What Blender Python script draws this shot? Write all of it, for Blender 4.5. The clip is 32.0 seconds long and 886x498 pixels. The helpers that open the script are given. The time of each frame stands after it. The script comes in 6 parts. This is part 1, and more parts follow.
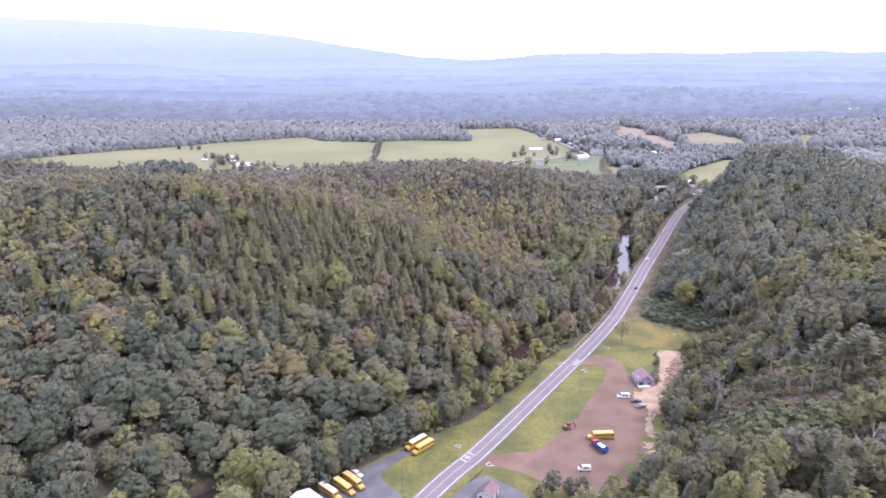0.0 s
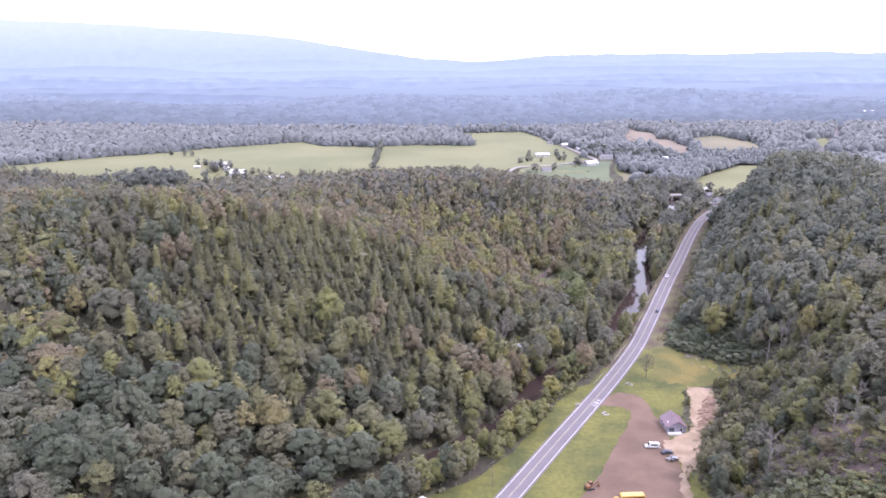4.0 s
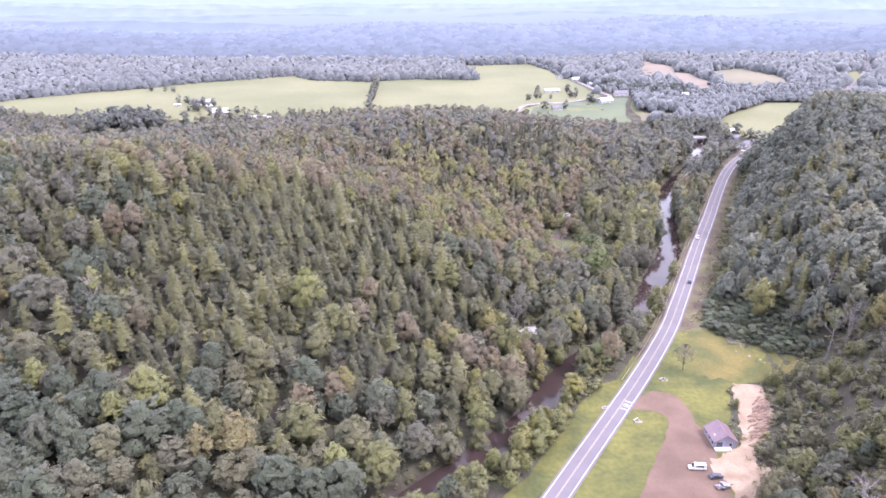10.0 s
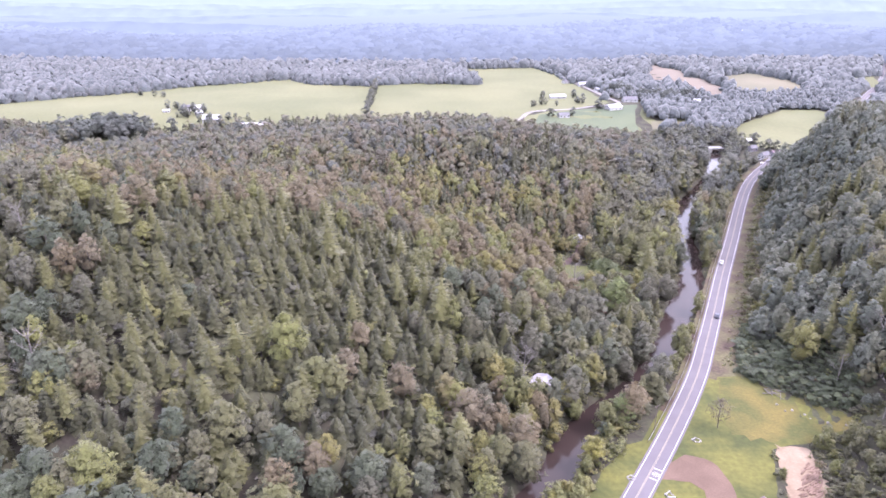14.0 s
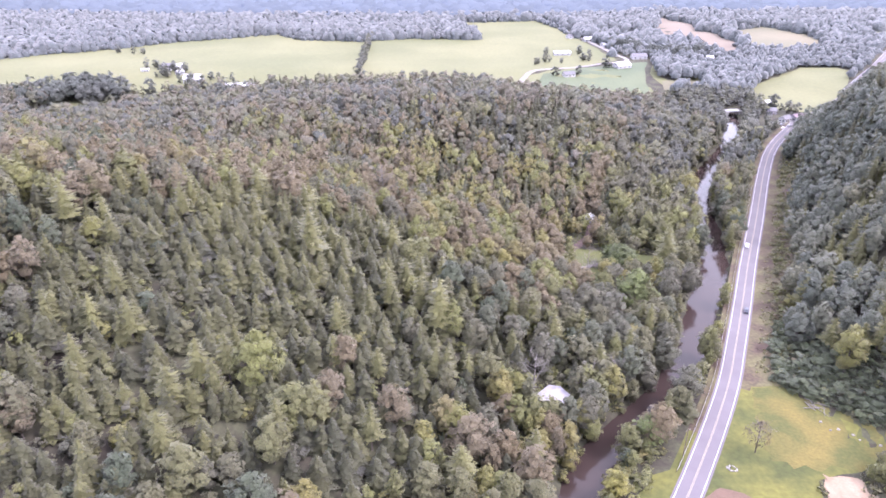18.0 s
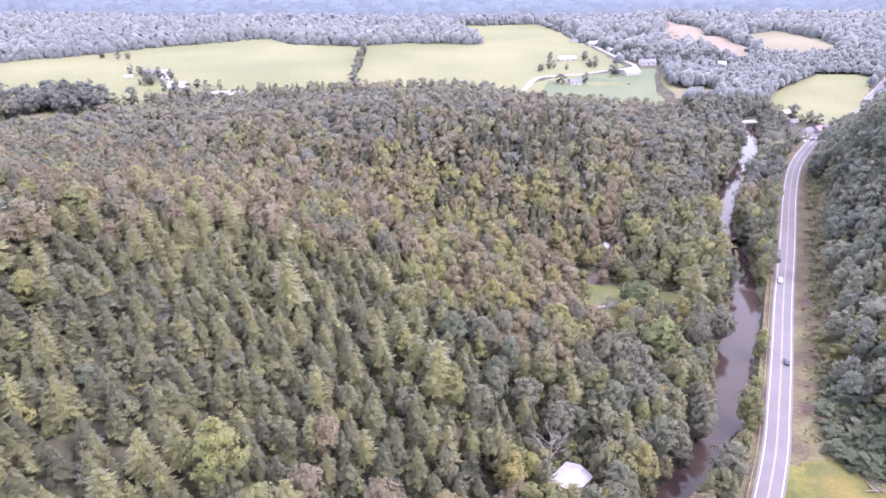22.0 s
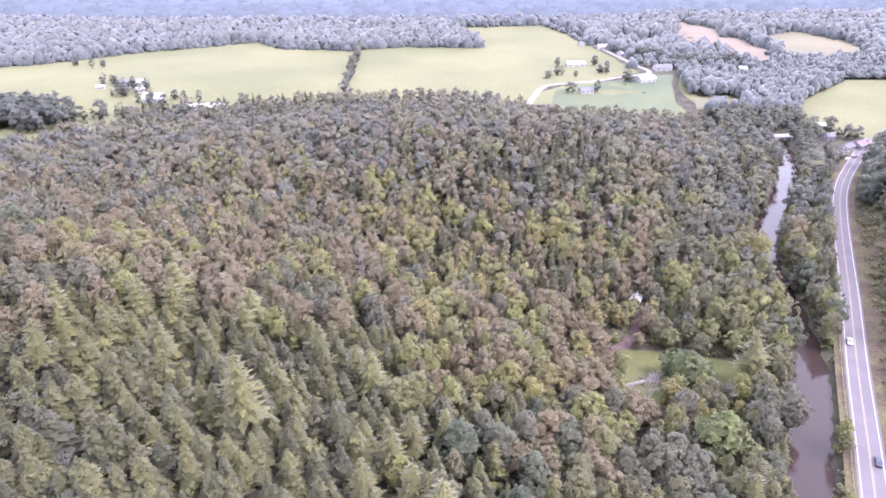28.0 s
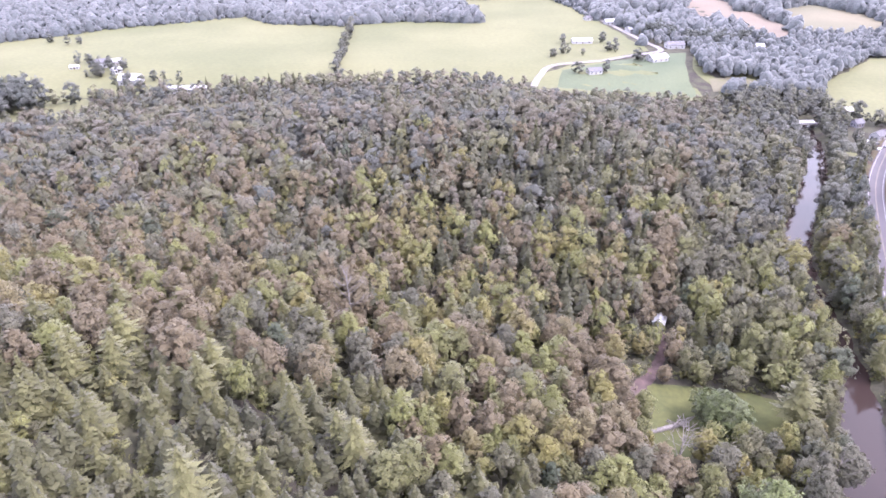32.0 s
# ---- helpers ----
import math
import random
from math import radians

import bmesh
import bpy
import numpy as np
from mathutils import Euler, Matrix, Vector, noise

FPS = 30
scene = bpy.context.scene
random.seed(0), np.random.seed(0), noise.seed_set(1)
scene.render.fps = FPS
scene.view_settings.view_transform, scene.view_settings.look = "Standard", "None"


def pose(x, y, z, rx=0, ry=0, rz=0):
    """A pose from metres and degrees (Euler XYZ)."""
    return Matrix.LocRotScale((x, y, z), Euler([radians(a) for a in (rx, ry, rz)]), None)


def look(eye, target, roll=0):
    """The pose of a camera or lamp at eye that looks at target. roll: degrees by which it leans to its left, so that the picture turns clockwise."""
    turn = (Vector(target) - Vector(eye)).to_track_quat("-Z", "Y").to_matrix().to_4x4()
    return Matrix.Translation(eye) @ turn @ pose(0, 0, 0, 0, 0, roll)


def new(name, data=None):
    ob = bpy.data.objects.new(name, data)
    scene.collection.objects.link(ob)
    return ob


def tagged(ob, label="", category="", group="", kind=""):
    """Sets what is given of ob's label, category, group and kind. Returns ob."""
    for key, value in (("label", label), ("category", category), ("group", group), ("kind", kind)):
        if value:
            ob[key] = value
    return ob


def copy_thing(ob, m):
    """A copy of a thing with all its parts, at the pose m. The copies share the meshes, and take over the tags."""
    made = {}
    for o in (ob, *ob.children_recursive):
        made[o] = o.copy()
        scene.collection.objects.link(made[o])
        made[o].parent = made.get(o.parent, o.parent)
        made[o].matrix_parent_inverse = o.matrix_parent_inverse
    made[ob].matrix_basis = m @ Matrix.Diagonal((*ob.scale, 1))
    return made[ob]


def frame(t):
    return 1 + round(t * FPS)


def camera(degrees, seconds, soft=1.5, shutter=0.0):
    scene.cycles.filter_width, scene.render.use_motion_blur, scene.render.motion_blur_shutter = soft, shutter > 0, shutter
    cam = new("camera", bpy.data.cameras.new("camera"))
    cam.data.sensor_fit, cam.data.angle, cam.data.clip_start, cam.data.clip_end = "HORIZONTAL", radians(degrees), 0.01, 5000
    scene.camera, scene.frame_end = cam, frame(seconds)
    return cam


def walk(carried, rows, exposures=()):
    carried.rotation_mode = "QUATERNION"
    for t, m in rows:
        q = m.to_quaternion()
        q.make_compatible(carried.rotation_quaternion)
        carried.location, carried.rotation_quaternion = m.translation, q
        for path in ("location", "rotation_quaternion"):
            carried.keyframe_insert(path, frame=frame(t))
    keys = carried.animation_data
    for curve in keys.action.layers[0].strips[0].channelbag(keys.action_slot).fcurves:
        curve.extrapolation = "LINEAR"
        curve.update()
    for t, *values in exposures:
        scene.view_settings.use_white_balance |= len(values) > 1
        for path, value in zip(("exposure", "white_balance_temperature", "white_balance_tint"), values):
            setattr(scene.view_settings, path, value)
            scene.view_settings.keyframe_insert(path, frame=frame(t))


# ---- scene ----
cam = camera(65.93, 32.0, 1.6)
PATH = [
    (0, look((-0.00, -0.00, 150.00), (-0.00, 95.78, 121.26), 0.08)),
    (1, look((-0.01, 9.78, 149.87), (0.05, 105.59, 121.24), 0.02)),
    (2, look((-0.00, 19.52, 149.72), (-0.05, 115.35, 121.15), 0.00)),
    (3, look((0.01, 29.22, 149.58), (-0.14, 125.06, 121.03), -0.06)),
    (4, look((0.04, 38.84, 149.42), (-0.38, 134.69, 120.90), -0.07)),
    (4.5, look((0.06, 43.60, 149.34), (-0.48, 139.47, 120.88), -0.09)),
    (6.5, look((0.09, 62.32, 148.95), (-0.65, 157.93, 119.64), -0.24)),
    (7, look((0.09, 66.95, 148.87), (-0.57, 161.39, 116.02), -0.26)),
    (7.5, look((0.09, 71.56, 148.81), (-0.60, 164.43, 111.74), -0.26)),
    (8, look((0.07, 76.16, 148.75), (-0.67, 168.60, 110.61), -0.23)),
    (9, look((0.03, 85.36, 148.66), (-0.56, 177.87, 110.70), -0.16)),
    (10, look((-0.04, 94.53, 148.59), (-0.70, 187.07, 110.69), -0.14)),
    (11, look((-0.14, 103.70, 148.54), (-0.91, 196.30, 110.79), -0.09)),
    (12, look((-0.26, 112.84, 148.48), (-1.15, 205.45, 110.76), -0.03)),
    (13, look((-0.38, 121.96, 148.42), (-1.28, 214.55, 110.66), -0.05)),
    (14, look((-0.50, 131.14, 148.40), (-1.23, 223.70, 110.57), 0.02)),
    (14.5, look((-0.57, 135.75, 148.39), (-1.19, 228.32, 110.55), 0.04)),
    (16.5, look((-0.97, 154.38, 148.34), (-1.48, 244.57, 105.14), 0.02)),
    (17, look((-1.03, 159.04, 148.30), (-1.50, 248.84, 104.31), -0.03)),
    (18, look((-1.08, 168.37, 148.21), (-1.43, 258.19, 104.26), -0.02)),
    (19, look((-1.10, 177.69, 148.06), (-1.38, 267.57, 104.23), -0.04)),
    (20, look((-1.16, 187.04, 147.84), (-1.45, 276.92, 103.99), -0.05)),
    (21, look((-1.27, 196.42, 147.50), (-1.51, 286.25, 103.58), -0.03)),
    (22, look((-1.38, 205.82, 147.13), (-1.58, 295.65, 103.19), 0.04)),
    (23, look((-1.53, 215.25, 146.74), (-1.62, 305.08, 102.81), 0.05)),
    (24, look((-1.75, 224.60, 146.29), (-1.80, 314.46, 102.41), 0.07)),
    (25, look((-2.00, 233.86, 145.80), (-1.97, 323.74, 101.95), 0.00)),
    (25.5, look((-2.13, 238.46, 145.56), (-2.08, 328.31, 101.66), -0.03)),
    (27.5, look((-2.57, 256.65, 144.87), (-2.62, 346.40, 100.75), -0.17)),
    (28, look((-2.65, 261.18, 144.76), (-2.71, 350.88, 100.54), -0.23)),
    (28.5, look((-2.71, 265.71, 144.67), (-2.77, 355.40, 100.44), -0.24)),
    (29, look((-2.75, 270.22, 144.58), (-2.73, 359.96, 100.46), -0.23)),
    (30, look((-2.76, 279.24, 144.43), (-2.71, 369.05, 100.45), -0.19)),
    (31, look((-2.71, 288.29, 144.31), (-2.62, 378.15, 100.43), -0.19)),
    (31.5, look((-2.68, 292.82, 144.26), (-2.51, 381.84, 98.71), -0.23)),
    (32, look((-2.65, 297.33, 144.21), (-2.47, 385.14, 96.37), -0.21)),
]
walk(cam, PATH, [(0, 1.33, 5890, 30), (7, 1.34, 5890, 30), (8.6, 1.61, 5890, 31), (10.5, 1.75, 5875, 32), (14, 1.71, 5880, 32), (17, 1.86, 5870, 32), (24, 1.88, 5870, 33), (32, 1.88, 5870, 33)])

# ---- world and sun: bright overcast haze, a veiled sun to the right of the walk ----
SUN_EL, SUN_AZ = radians(52), radians(105)
world = bpy.data.worlds.new("overcast_sky")
scene.world = world
world.use_nodes = True
wn, wl_ = world.node_tree.nodes, world.node_tree.links
wn.clear()
sky = wn.new("ShaderNodeTexSky")
sky.sky_type = 'NISHITA'
sky.sun_disc = False
sky.sun_elevation, sky.sun_rotation = SUN_EL, SUN_AZ
sky.air_density, sky.dust_density, sky.ozone_density = 1.0, 4.0, 1.0
pale = wn.new("ShaderNodeMix")  # a high even cloud sheet over the blue
pale.data_type = 'RGBA'
pale.inputs["Factor"].default_value = 0.75
pale.inputs[7].default_value = (9.0, 9.3, 9.8, 1)
wbg = wn.new("ShaderNodeBackground")
wbg.inputs["Strength"].default_value = 0.15
wout = wn.new("ShaderNodeOutputWorld")
wl_.new(sky.outputs[0], pale.inputs[6])
wl_.new(pale.outputs[2], wbg.inputs["Color"])
wl_.new(wbg.outputs[0], wout.inputs["Surface"])

sun_data = bpy.data.lights.new("veiled_sun", 'SUN')
sun_data.energy, sun_data.angle, sun_data.color = 1.5, radians(14), (1.0, 0.96, 0.9)
sun = new("veiled_sun", sun_data)
sun_dir = Vector((math.sin(SUN_AZ) * math.cos(SUN_EL), math.cos(SUN_AZ) * math.cos(SUN_EL), math.sin(SUN_EL)))
sun.matrix_world = look(sun_dir * 300, (0, 0, 0))

# ---- materials ----
MATS = {}


def material(name, base, rough=0.8, metal=0.0, vary=0.25, scale=1.0, bump=0.0, second=None, per_object=0.0, per_island=0.0, sheen=0.0, spec=0.5, fine=6.0, coords='POSITION'):
    """A surface with colour variation at two scales, grain bump, and optional variation by object or island."""
    if name in MATS:
        return MATS[name]
    m = bpy.data.materials.new(name)
    m.use_nodes = True
    n, l = m.node_tree.nodes, m.node_tree.links
    b = n["Principled BSDF"]
    b.inputs["Roughness"].default_value = rough
    b.inputs["Metallic"].default_value = metal
    b.inputs["Specular IOR Level"].default_value = spec
    if sheen:
        b.inputs["Sheen Weight"].default_value = sheen
        b.inputs["Sheen Roughness"].default_value = 0.6
    geo = n.new("ShaderNodeNewGeometry")
    big = n.new("ShaderNodeTexNoise")
    big.inputs["Scale"].default_value = scale
    big.inputs["Detail"].default_value = 3
    small = n.new("ShaderNodeTexNoise")
    small.inputs["Scale"].default_value = scale * fine
    small.inputs["Detail"].default_value = 2
    l.new(geo.outputs["Position"], big.inputs["Vector"])
    l.new(geo.outputs["Position"], small.inputs["Vector"])
    ramp = n.new("ShaderNodeValToRGB")
    ramp.color_ramp.elements[0].position, ramp.color_ramp.elements[1].position = 0.36, 0.64
    ramp.color_ramp.elements[0].color = (*[c * (1 - vary) for c in base], 1)
    ramp.color_ramp.elements[1].color = (*(second or [min(1, c * (1 + vary)) for c in base]), 1)
    l.new(big.outputs["Fac"], ramp.inputs["Fac"])
    mix = n.new("ShaderNodeHueSaturation")
    grain = n.new("ShaderNodeMapRange")
    grain.inputs["From Min"].default_value, grain.inputs["From Max"].default_value = 0.3, 0.7
    grain.inputs["To Min"].default_value, grain.inputs["To Max"].default_value = 1 - vary * 0.7, 1 + vary * 0.7
    l.new(small.outputs["Fac"], grain.inputs["Value"])
    l.new(ramp.outputs["Color"], mix.inputs["Color"])
    last = grain.outputs[0]
    for amount, node, socket in ((per_object, "ShaderNodeObjectInfo", "Random"), (per_island, None, "Random Per Island")):
        if amount:
            src = n.new(node) if node else geo
            rng = n.new("ShaderNodeMapRange")
            rng.inputs["To Min"].default_value, rng.inputs["To Max"].default_value = 1 - amount, 1 + amount
            l.new(src.outputs[socket], rng.inputs["Value"])
            mul = n.new("ShaderNodeMath")
            mul.operation = 'MULTIPLY'
            l.new(last, mul.inputs[0])
            l.new(rng.outputs[0], mul.inputs[1])
            last = mul.outputs[0]
    l.new(last, mix.inputs["Value"])
    l.new(mix.outputs["Color"], b.inputs["Base Color"])
    if bump:
        bp = n.new("ShaderNodeBump")
        bp.inputs["Distance"].default_value = bump
        bp.inputs["Strength"].default_value = 0.6
        l.new(small.outputs["Fac"], bp.inputs["Height"])
        l.new(bp.outputs["Normal"], b.inputs["Normal"])
    MATS[name] = m
    return m


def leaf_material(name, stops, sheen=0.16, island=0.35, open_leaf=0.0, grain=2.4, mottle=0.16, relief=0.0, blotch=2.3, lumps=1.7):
    """Foliage: the hue of each tree comes from its 'tint', each spray of leaves varies a little."""
    m = bpy.data.materials.new(name)
    m.use_nodes = True
    n, l = m.node_tree.nodes, m.node_tree.links
    b = n["Principled BSDF"]
    b.inputs["Roughness"].default_value = 0.65
    b.inputs["Specular IOR Level"].default_value = 0.35
    b.inputs["Sheen Weight"].default_value = sheen
    b.inputs["Sheen Roughness"].default_value = 0.7
    b.inputs["Sheen Tint"].default_value = (1.0, 0.98, 0.97, 1)
    att = n.new("ShaderNodeAttribute")
    att.attribute_name = "tint"
    ramp = n.new("ShaderNodeValToRGB")
    el = ramp.color_ramp.elements
    while len(el) < len(stops):
        el.new(0.5)
    for e, (p, c) in zip(el, stops):
        e.position, e.color = p, (*c, 1)
    geo = n.new("ShaderNodeNewGeometry")
    obj = n.new("ShaderNodeObjectInfo")
    add = n.new("ShaderNodeMath")
    add.operation = 'MULTIPLY_ADD'
    add.inputs[1].default_value = 0.12
    l.new(obj.outputs["Random"], add.inputs[0])
    l.new(att.outputs["Fac"], add.inputs[2])
    l.new(add.outputs[0], ramp.inputs["Fac"])
    rng = n.new("ShaderNodeMapRange")
    rng.inputs["To Min"].default_value, rng.inputs["To Max"].default_value = 1 - island, 1 + island
    l.new(geo.outputs["Random Per Island"], rng.inputs["Value"])
    # mottle: random leaf tone that also paints in shade between tufts
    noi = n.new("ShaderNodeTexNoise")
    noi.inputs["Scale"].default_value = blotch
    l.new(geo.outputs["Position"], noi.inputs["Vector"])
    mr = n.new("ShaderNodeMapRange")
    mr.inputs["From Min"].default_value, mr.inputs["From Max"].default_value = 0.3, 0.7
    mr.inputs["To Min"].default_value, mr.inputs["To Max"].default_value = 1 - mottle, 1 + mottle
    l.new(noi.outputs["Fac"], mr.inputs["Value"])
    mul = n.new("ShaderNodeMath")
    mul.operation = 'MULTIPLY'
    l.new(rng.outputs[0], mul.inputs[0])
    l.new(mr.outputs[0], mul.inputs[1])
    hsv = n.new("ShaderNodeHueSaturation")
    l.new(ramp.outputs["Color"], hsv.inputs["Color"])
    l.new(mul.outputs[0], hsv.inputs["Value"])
    l.new(hsv.outputs["Color"], b.inputs["Base Color"])
    trans = n.new("ShaderNodeBsdfTranslucent")
    l.new(hsv.outputs["Color"], trans.inputs["Color"])
    both = n.new("ShaderNodeMixShader")
    both.inputs["Fac"].default_value = 0.4
    l.new(b.outputs[0], both.inputs[1])
    l.new(trans.outputs[0], both.inputs[2])
    if relief:  # leafy swell of a solid clump
        swell = n.new("ShaderNodeTexNoise")
        swell.inputs["Scale"].default_value = lumps
        swell.inputs["Detail"].default_value = 2.5
        bp = n.new("ShaderNodeBump")
        bp.inputs["Distance"].default_value = relief
        bp.inputs["Strength"].default_value = 0.8
        l.new(geo.outputs["Position"], swell.inputs["Vector"])
        l.new(swell.outputs["Fac"], bp.inputs["Height"])
        l.new(bp.outputs["Normal"], b.inputs["Normal"])
    if open_leaf:  # gaps between the leaves of a spray
        gaps = n.new("ShaderNodeTexNoise")
        gaps.inputs["Scale"].default_value = grain
        gaps.inputs["Detail"].default_value = 2.5
        l.new(geo.outputs["Position"], gaps.inputs["Vector"])
        cut = n.new("ShaderNodeMath")
        cut.operation = 'GREATER_THAN'
        cut.inputs[1].default_value = open_leaf
        l.new(gaps.outputs["Fac"], cut.inputs[0])
        clear, leafy = n.new("ShaderNodeBsdfTransparent"), n.new("ShaderNodeMixShader")
        l.new(cut.outputs[0], leafy.inputs["Fac"])
        l.new(clear.outputs[0], leafy.inputs[1])
        l.new(both.outputs[0], leafy.inputs[2])
        l.new(leafy.outputs[0], n["Material Output"].inputs["Surface"])
    else:
        l.new(both.outputs[0], n["Material Output"].inputs["Surface"])
    MATS[name] = m
    return m


LEAF_HUES = [(0.0, (0.052, 0.068, 0.036)), (0.09, (0.076, 0.091, 0.050)), (0.18, (0.102, 0.098, 0.064)), (0.36, (0.118, 0.114, 0.052)), (0.52, (0.138, 0.140, 0.046)), (0.66, (0.162, 0.168, 0.048)),
             (0.77, (0.186, 0.164, 0.046)), (0.89, (0.144, 0.117, 0.068)), (1.0, (0.150, 0.116, 0.060))]
# mid-distance hues greyed towards mauve: haze put into the leaf colour
HAZED_MID_HUES = [(0.0, (0.062, 0.074, 0.060)), (0.25, (0.090, 0.094, 0.080)), (0.5, (0.112, 0.114, 0.076)), (0.75, (0.136, 0.132, 0.068)), (1.0, (0.126, 0.110, 0.078))]
# distant leaves: bluish-grey base and extra sheen stand in for haze
HAZED_LEAF = leaf_material("distant_leaves_hazed", [(0.0, (0.062, 0.078, 0.082)), (0.4, (0.078, 0.092, 0.094)), (1.0, (0.094, 0.102, 0.090))], sheen=0.34, island=0.10, mottle=0.24, relief=1.4, blotch=0.42, lumps=0.45)
MID_LEAF = leaf_material("hazed_hillside_leaves", HAZED_MID_HUES, sheen=0.12, island=0.12, mottle=0.12, open_leaf=0.47, grain=1.8)
MID_CLUMP = leaf_material("hazed_hillside_clumps", HAZED_MID_HUES, sheen=0.16, island=0.12, mottle=0.34, relief=1.0, open_leaf=0.43, grain=1.5, blotch=1.2)
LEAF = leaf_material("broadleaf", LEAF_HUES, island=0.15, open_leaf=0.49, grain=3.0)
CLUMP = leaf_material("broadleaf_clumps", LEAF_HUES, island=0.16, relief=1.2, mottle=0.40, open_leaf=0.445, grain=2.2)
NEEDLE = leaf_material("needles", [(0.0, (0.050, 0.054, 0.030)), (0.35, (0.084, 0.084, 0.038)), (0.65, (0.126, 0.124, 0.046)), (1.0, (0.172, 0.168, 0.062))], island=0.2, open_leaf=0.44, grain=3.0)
# east hill hues lightened and blued to paint haze into the leaves
HAZED_EAST_HUES = [(0.0, (0.064, 0.080, 0.056)), (0.4, (0.096, 0.108, 0.076)), (0.8, (0.126, 0.130, 0.080)), (1.0, (0.148, 0.140, 0.070))]
EAST_LEAF = leaf_material("hazed_valley_leaves", HAZED_EAST_HUES, island=0.15, open_leaf=0.47, grain=3.0, sheen=0.22)
EAST_CLUMP = leaf_material("hazed_valley_clumps", HAZED_EAST_HUES, island=0.16, relief=1.0, mottle=0.36, open_leaf=0.44, grain=2.2, sheen=0.22)
BARK = material("bark", (0.085, 0.070, 0.062), 0.9, vary=0.35, scale=2.0, bump=0.05)
PALE_BARK = material("weathered_pale_bark", (0.150, 0.134, 0.124), 0.85, vary=0.3, scale=1.5, bump=0.03)
FLOOR = material("forest_floor", (0.050, 0.040, 0.030), 0.95, vary=0.4, scale=0.12, bump=0.15, second=(0.054, 0.054, 0.030))
GRASS = material("mown_grass", (0.063, 0.073, 0.016), 0.9, vary=0.26, scale=0.06, bump=0.06, second=(0.102, 0.098, 0.020), fine=9)
MEADOW = material("yellowing_meadow", (0.076, 0.080, 0.018), 0.9, vary=0.2, scale=0.09, bump=0.1, second=(0.124, 0.098, 0.024), fine=12)
FIELD = material("hay_field", (0.104, 0.110, 0.046), 0.9, vary=0.12, scale=0.008, bump=0.05, second=(0.124, 0.123, 0.056), fine=40)
FIELD_GREEN = material("green_pasture", (0.070, 0.092, 0.048), 0.9, vary=0.14, scale=0.015, bump=0.05, second=(0.086, 0.102, 0.054), fine=40)
STUBBLE = material("tan_stubble", (0.144, 0.112, 0.084), 0.9, vary=0.1, scale=0.01, second=(0.160, 0.132, 0.100), fine=40)
STUBBLE_PALE = material("pale_stubble", (0.112, 0.108, 0.064), 0.9, vary=0.12, scale=0.012, second=(0.136, 0.120, 0.076), fine=40)
GRAVEL = material("brown_gravel", (0.110, 0.070, 0.050), 0.95, vary=0.16, scale=0.09, bump=0.02, second=(0.130, 0.084, 0.061), fine=30)
SAND = material("bare_tan_earth", (0.208, 0.147, 0.098), 0.95, vary=0.13, scale=0.16, bump=0.0, second=(0.262, 0.196, 0.138), fine=9)
BRUSH = material("rough_verge", (0.086, 0.056, 0.042), 0.95, vary=0.3, scale=0.10, bump=0.15, second=(0.094, 0.084, 0.040), fine=8)
ASPHALT = material("worn_asphalt", (0.112, 0.099, 0.110), 0.85, vary=0.05, scale=0.12, bump=0.004, second=(0.122, 0.108, 0.119), fine=25)
LOT = material("old_grey_asphalt", (0.074, 0.072, 0.082), 0.9, vary=0.15, scale=0.15, bump=0.004, second=(0.092, 0.090, 0.100), fine=25)
LANE_WHITE = material("road_paint_white", (0.400, 0.385, 0.400), 0.7, vary=0.06, scale=2)
LANE_YELLOW = material("road_paint_yellow", (0.235, 0.200, 0.150), 0.7, vary=0.08, scale=2)
DIRT = material("red_brown_dirt", (0.080, 0.053, 0.050), 0.95, vary=0.25, scale=0.4, bump=0.05)


def water_material():
    m = bpy.data.materials.new("muddy_river")
    m.use_nodes = True
    n, l = m.node_tree.nodes, m.node_tree.links
    b = n["Principled BSDF"]
    b.inputs["Base Color"].default_value = (0.036, 0.025, 0.023, 1)
    b.inputs["Roughness"].default_value = 0.06
    b.inputs["IOR"].default_value = 1.33
    geo = n.new("ShaderNodeNewGeometry")
    noi = n.new("ShaderNodeTexNoise")
    noi.inputs["Scale"].default_value = 0.9
    noi.inputs["Detail"].default_value = 3
    bp = n.new("ShaderNodeBump")
    bp.inputs["Distance"].default_value = 0.05
    bp.inputs["Strength"].default_value = 0.25
    l.new(geo.outputs["Position"], noi.inputs["Vector"])
    l.new(noi.outputs["Fac"], bp.inputs["Height"])
    l.new(bp.outputs["Normal"], b.inputs["Normal"])
    return m


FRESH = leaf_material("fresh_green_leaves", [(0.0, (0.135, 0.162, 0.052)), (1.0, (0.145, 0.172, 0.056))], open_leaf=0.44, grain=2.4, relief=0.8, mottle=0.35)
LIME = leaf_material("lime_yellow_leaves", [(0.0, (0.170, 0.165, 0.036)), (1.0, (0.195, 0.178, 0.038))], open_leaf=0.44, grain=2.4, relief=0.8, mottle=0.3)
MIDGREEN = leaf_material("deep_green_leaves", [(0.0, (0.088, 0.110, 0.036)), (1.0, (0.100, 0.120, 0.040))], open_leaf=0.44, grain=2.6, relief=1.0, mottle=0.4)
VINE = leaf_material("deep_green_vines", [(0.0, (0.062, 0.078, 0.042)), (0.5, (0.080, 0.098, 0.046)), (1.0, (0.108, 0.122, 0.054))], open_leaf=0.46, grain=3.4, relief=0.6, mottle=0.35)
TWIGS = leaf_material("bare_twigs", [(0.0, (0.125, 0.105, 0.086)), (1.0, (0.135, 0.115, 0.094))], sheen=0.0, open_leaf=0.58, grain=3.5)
WATER = water_material()

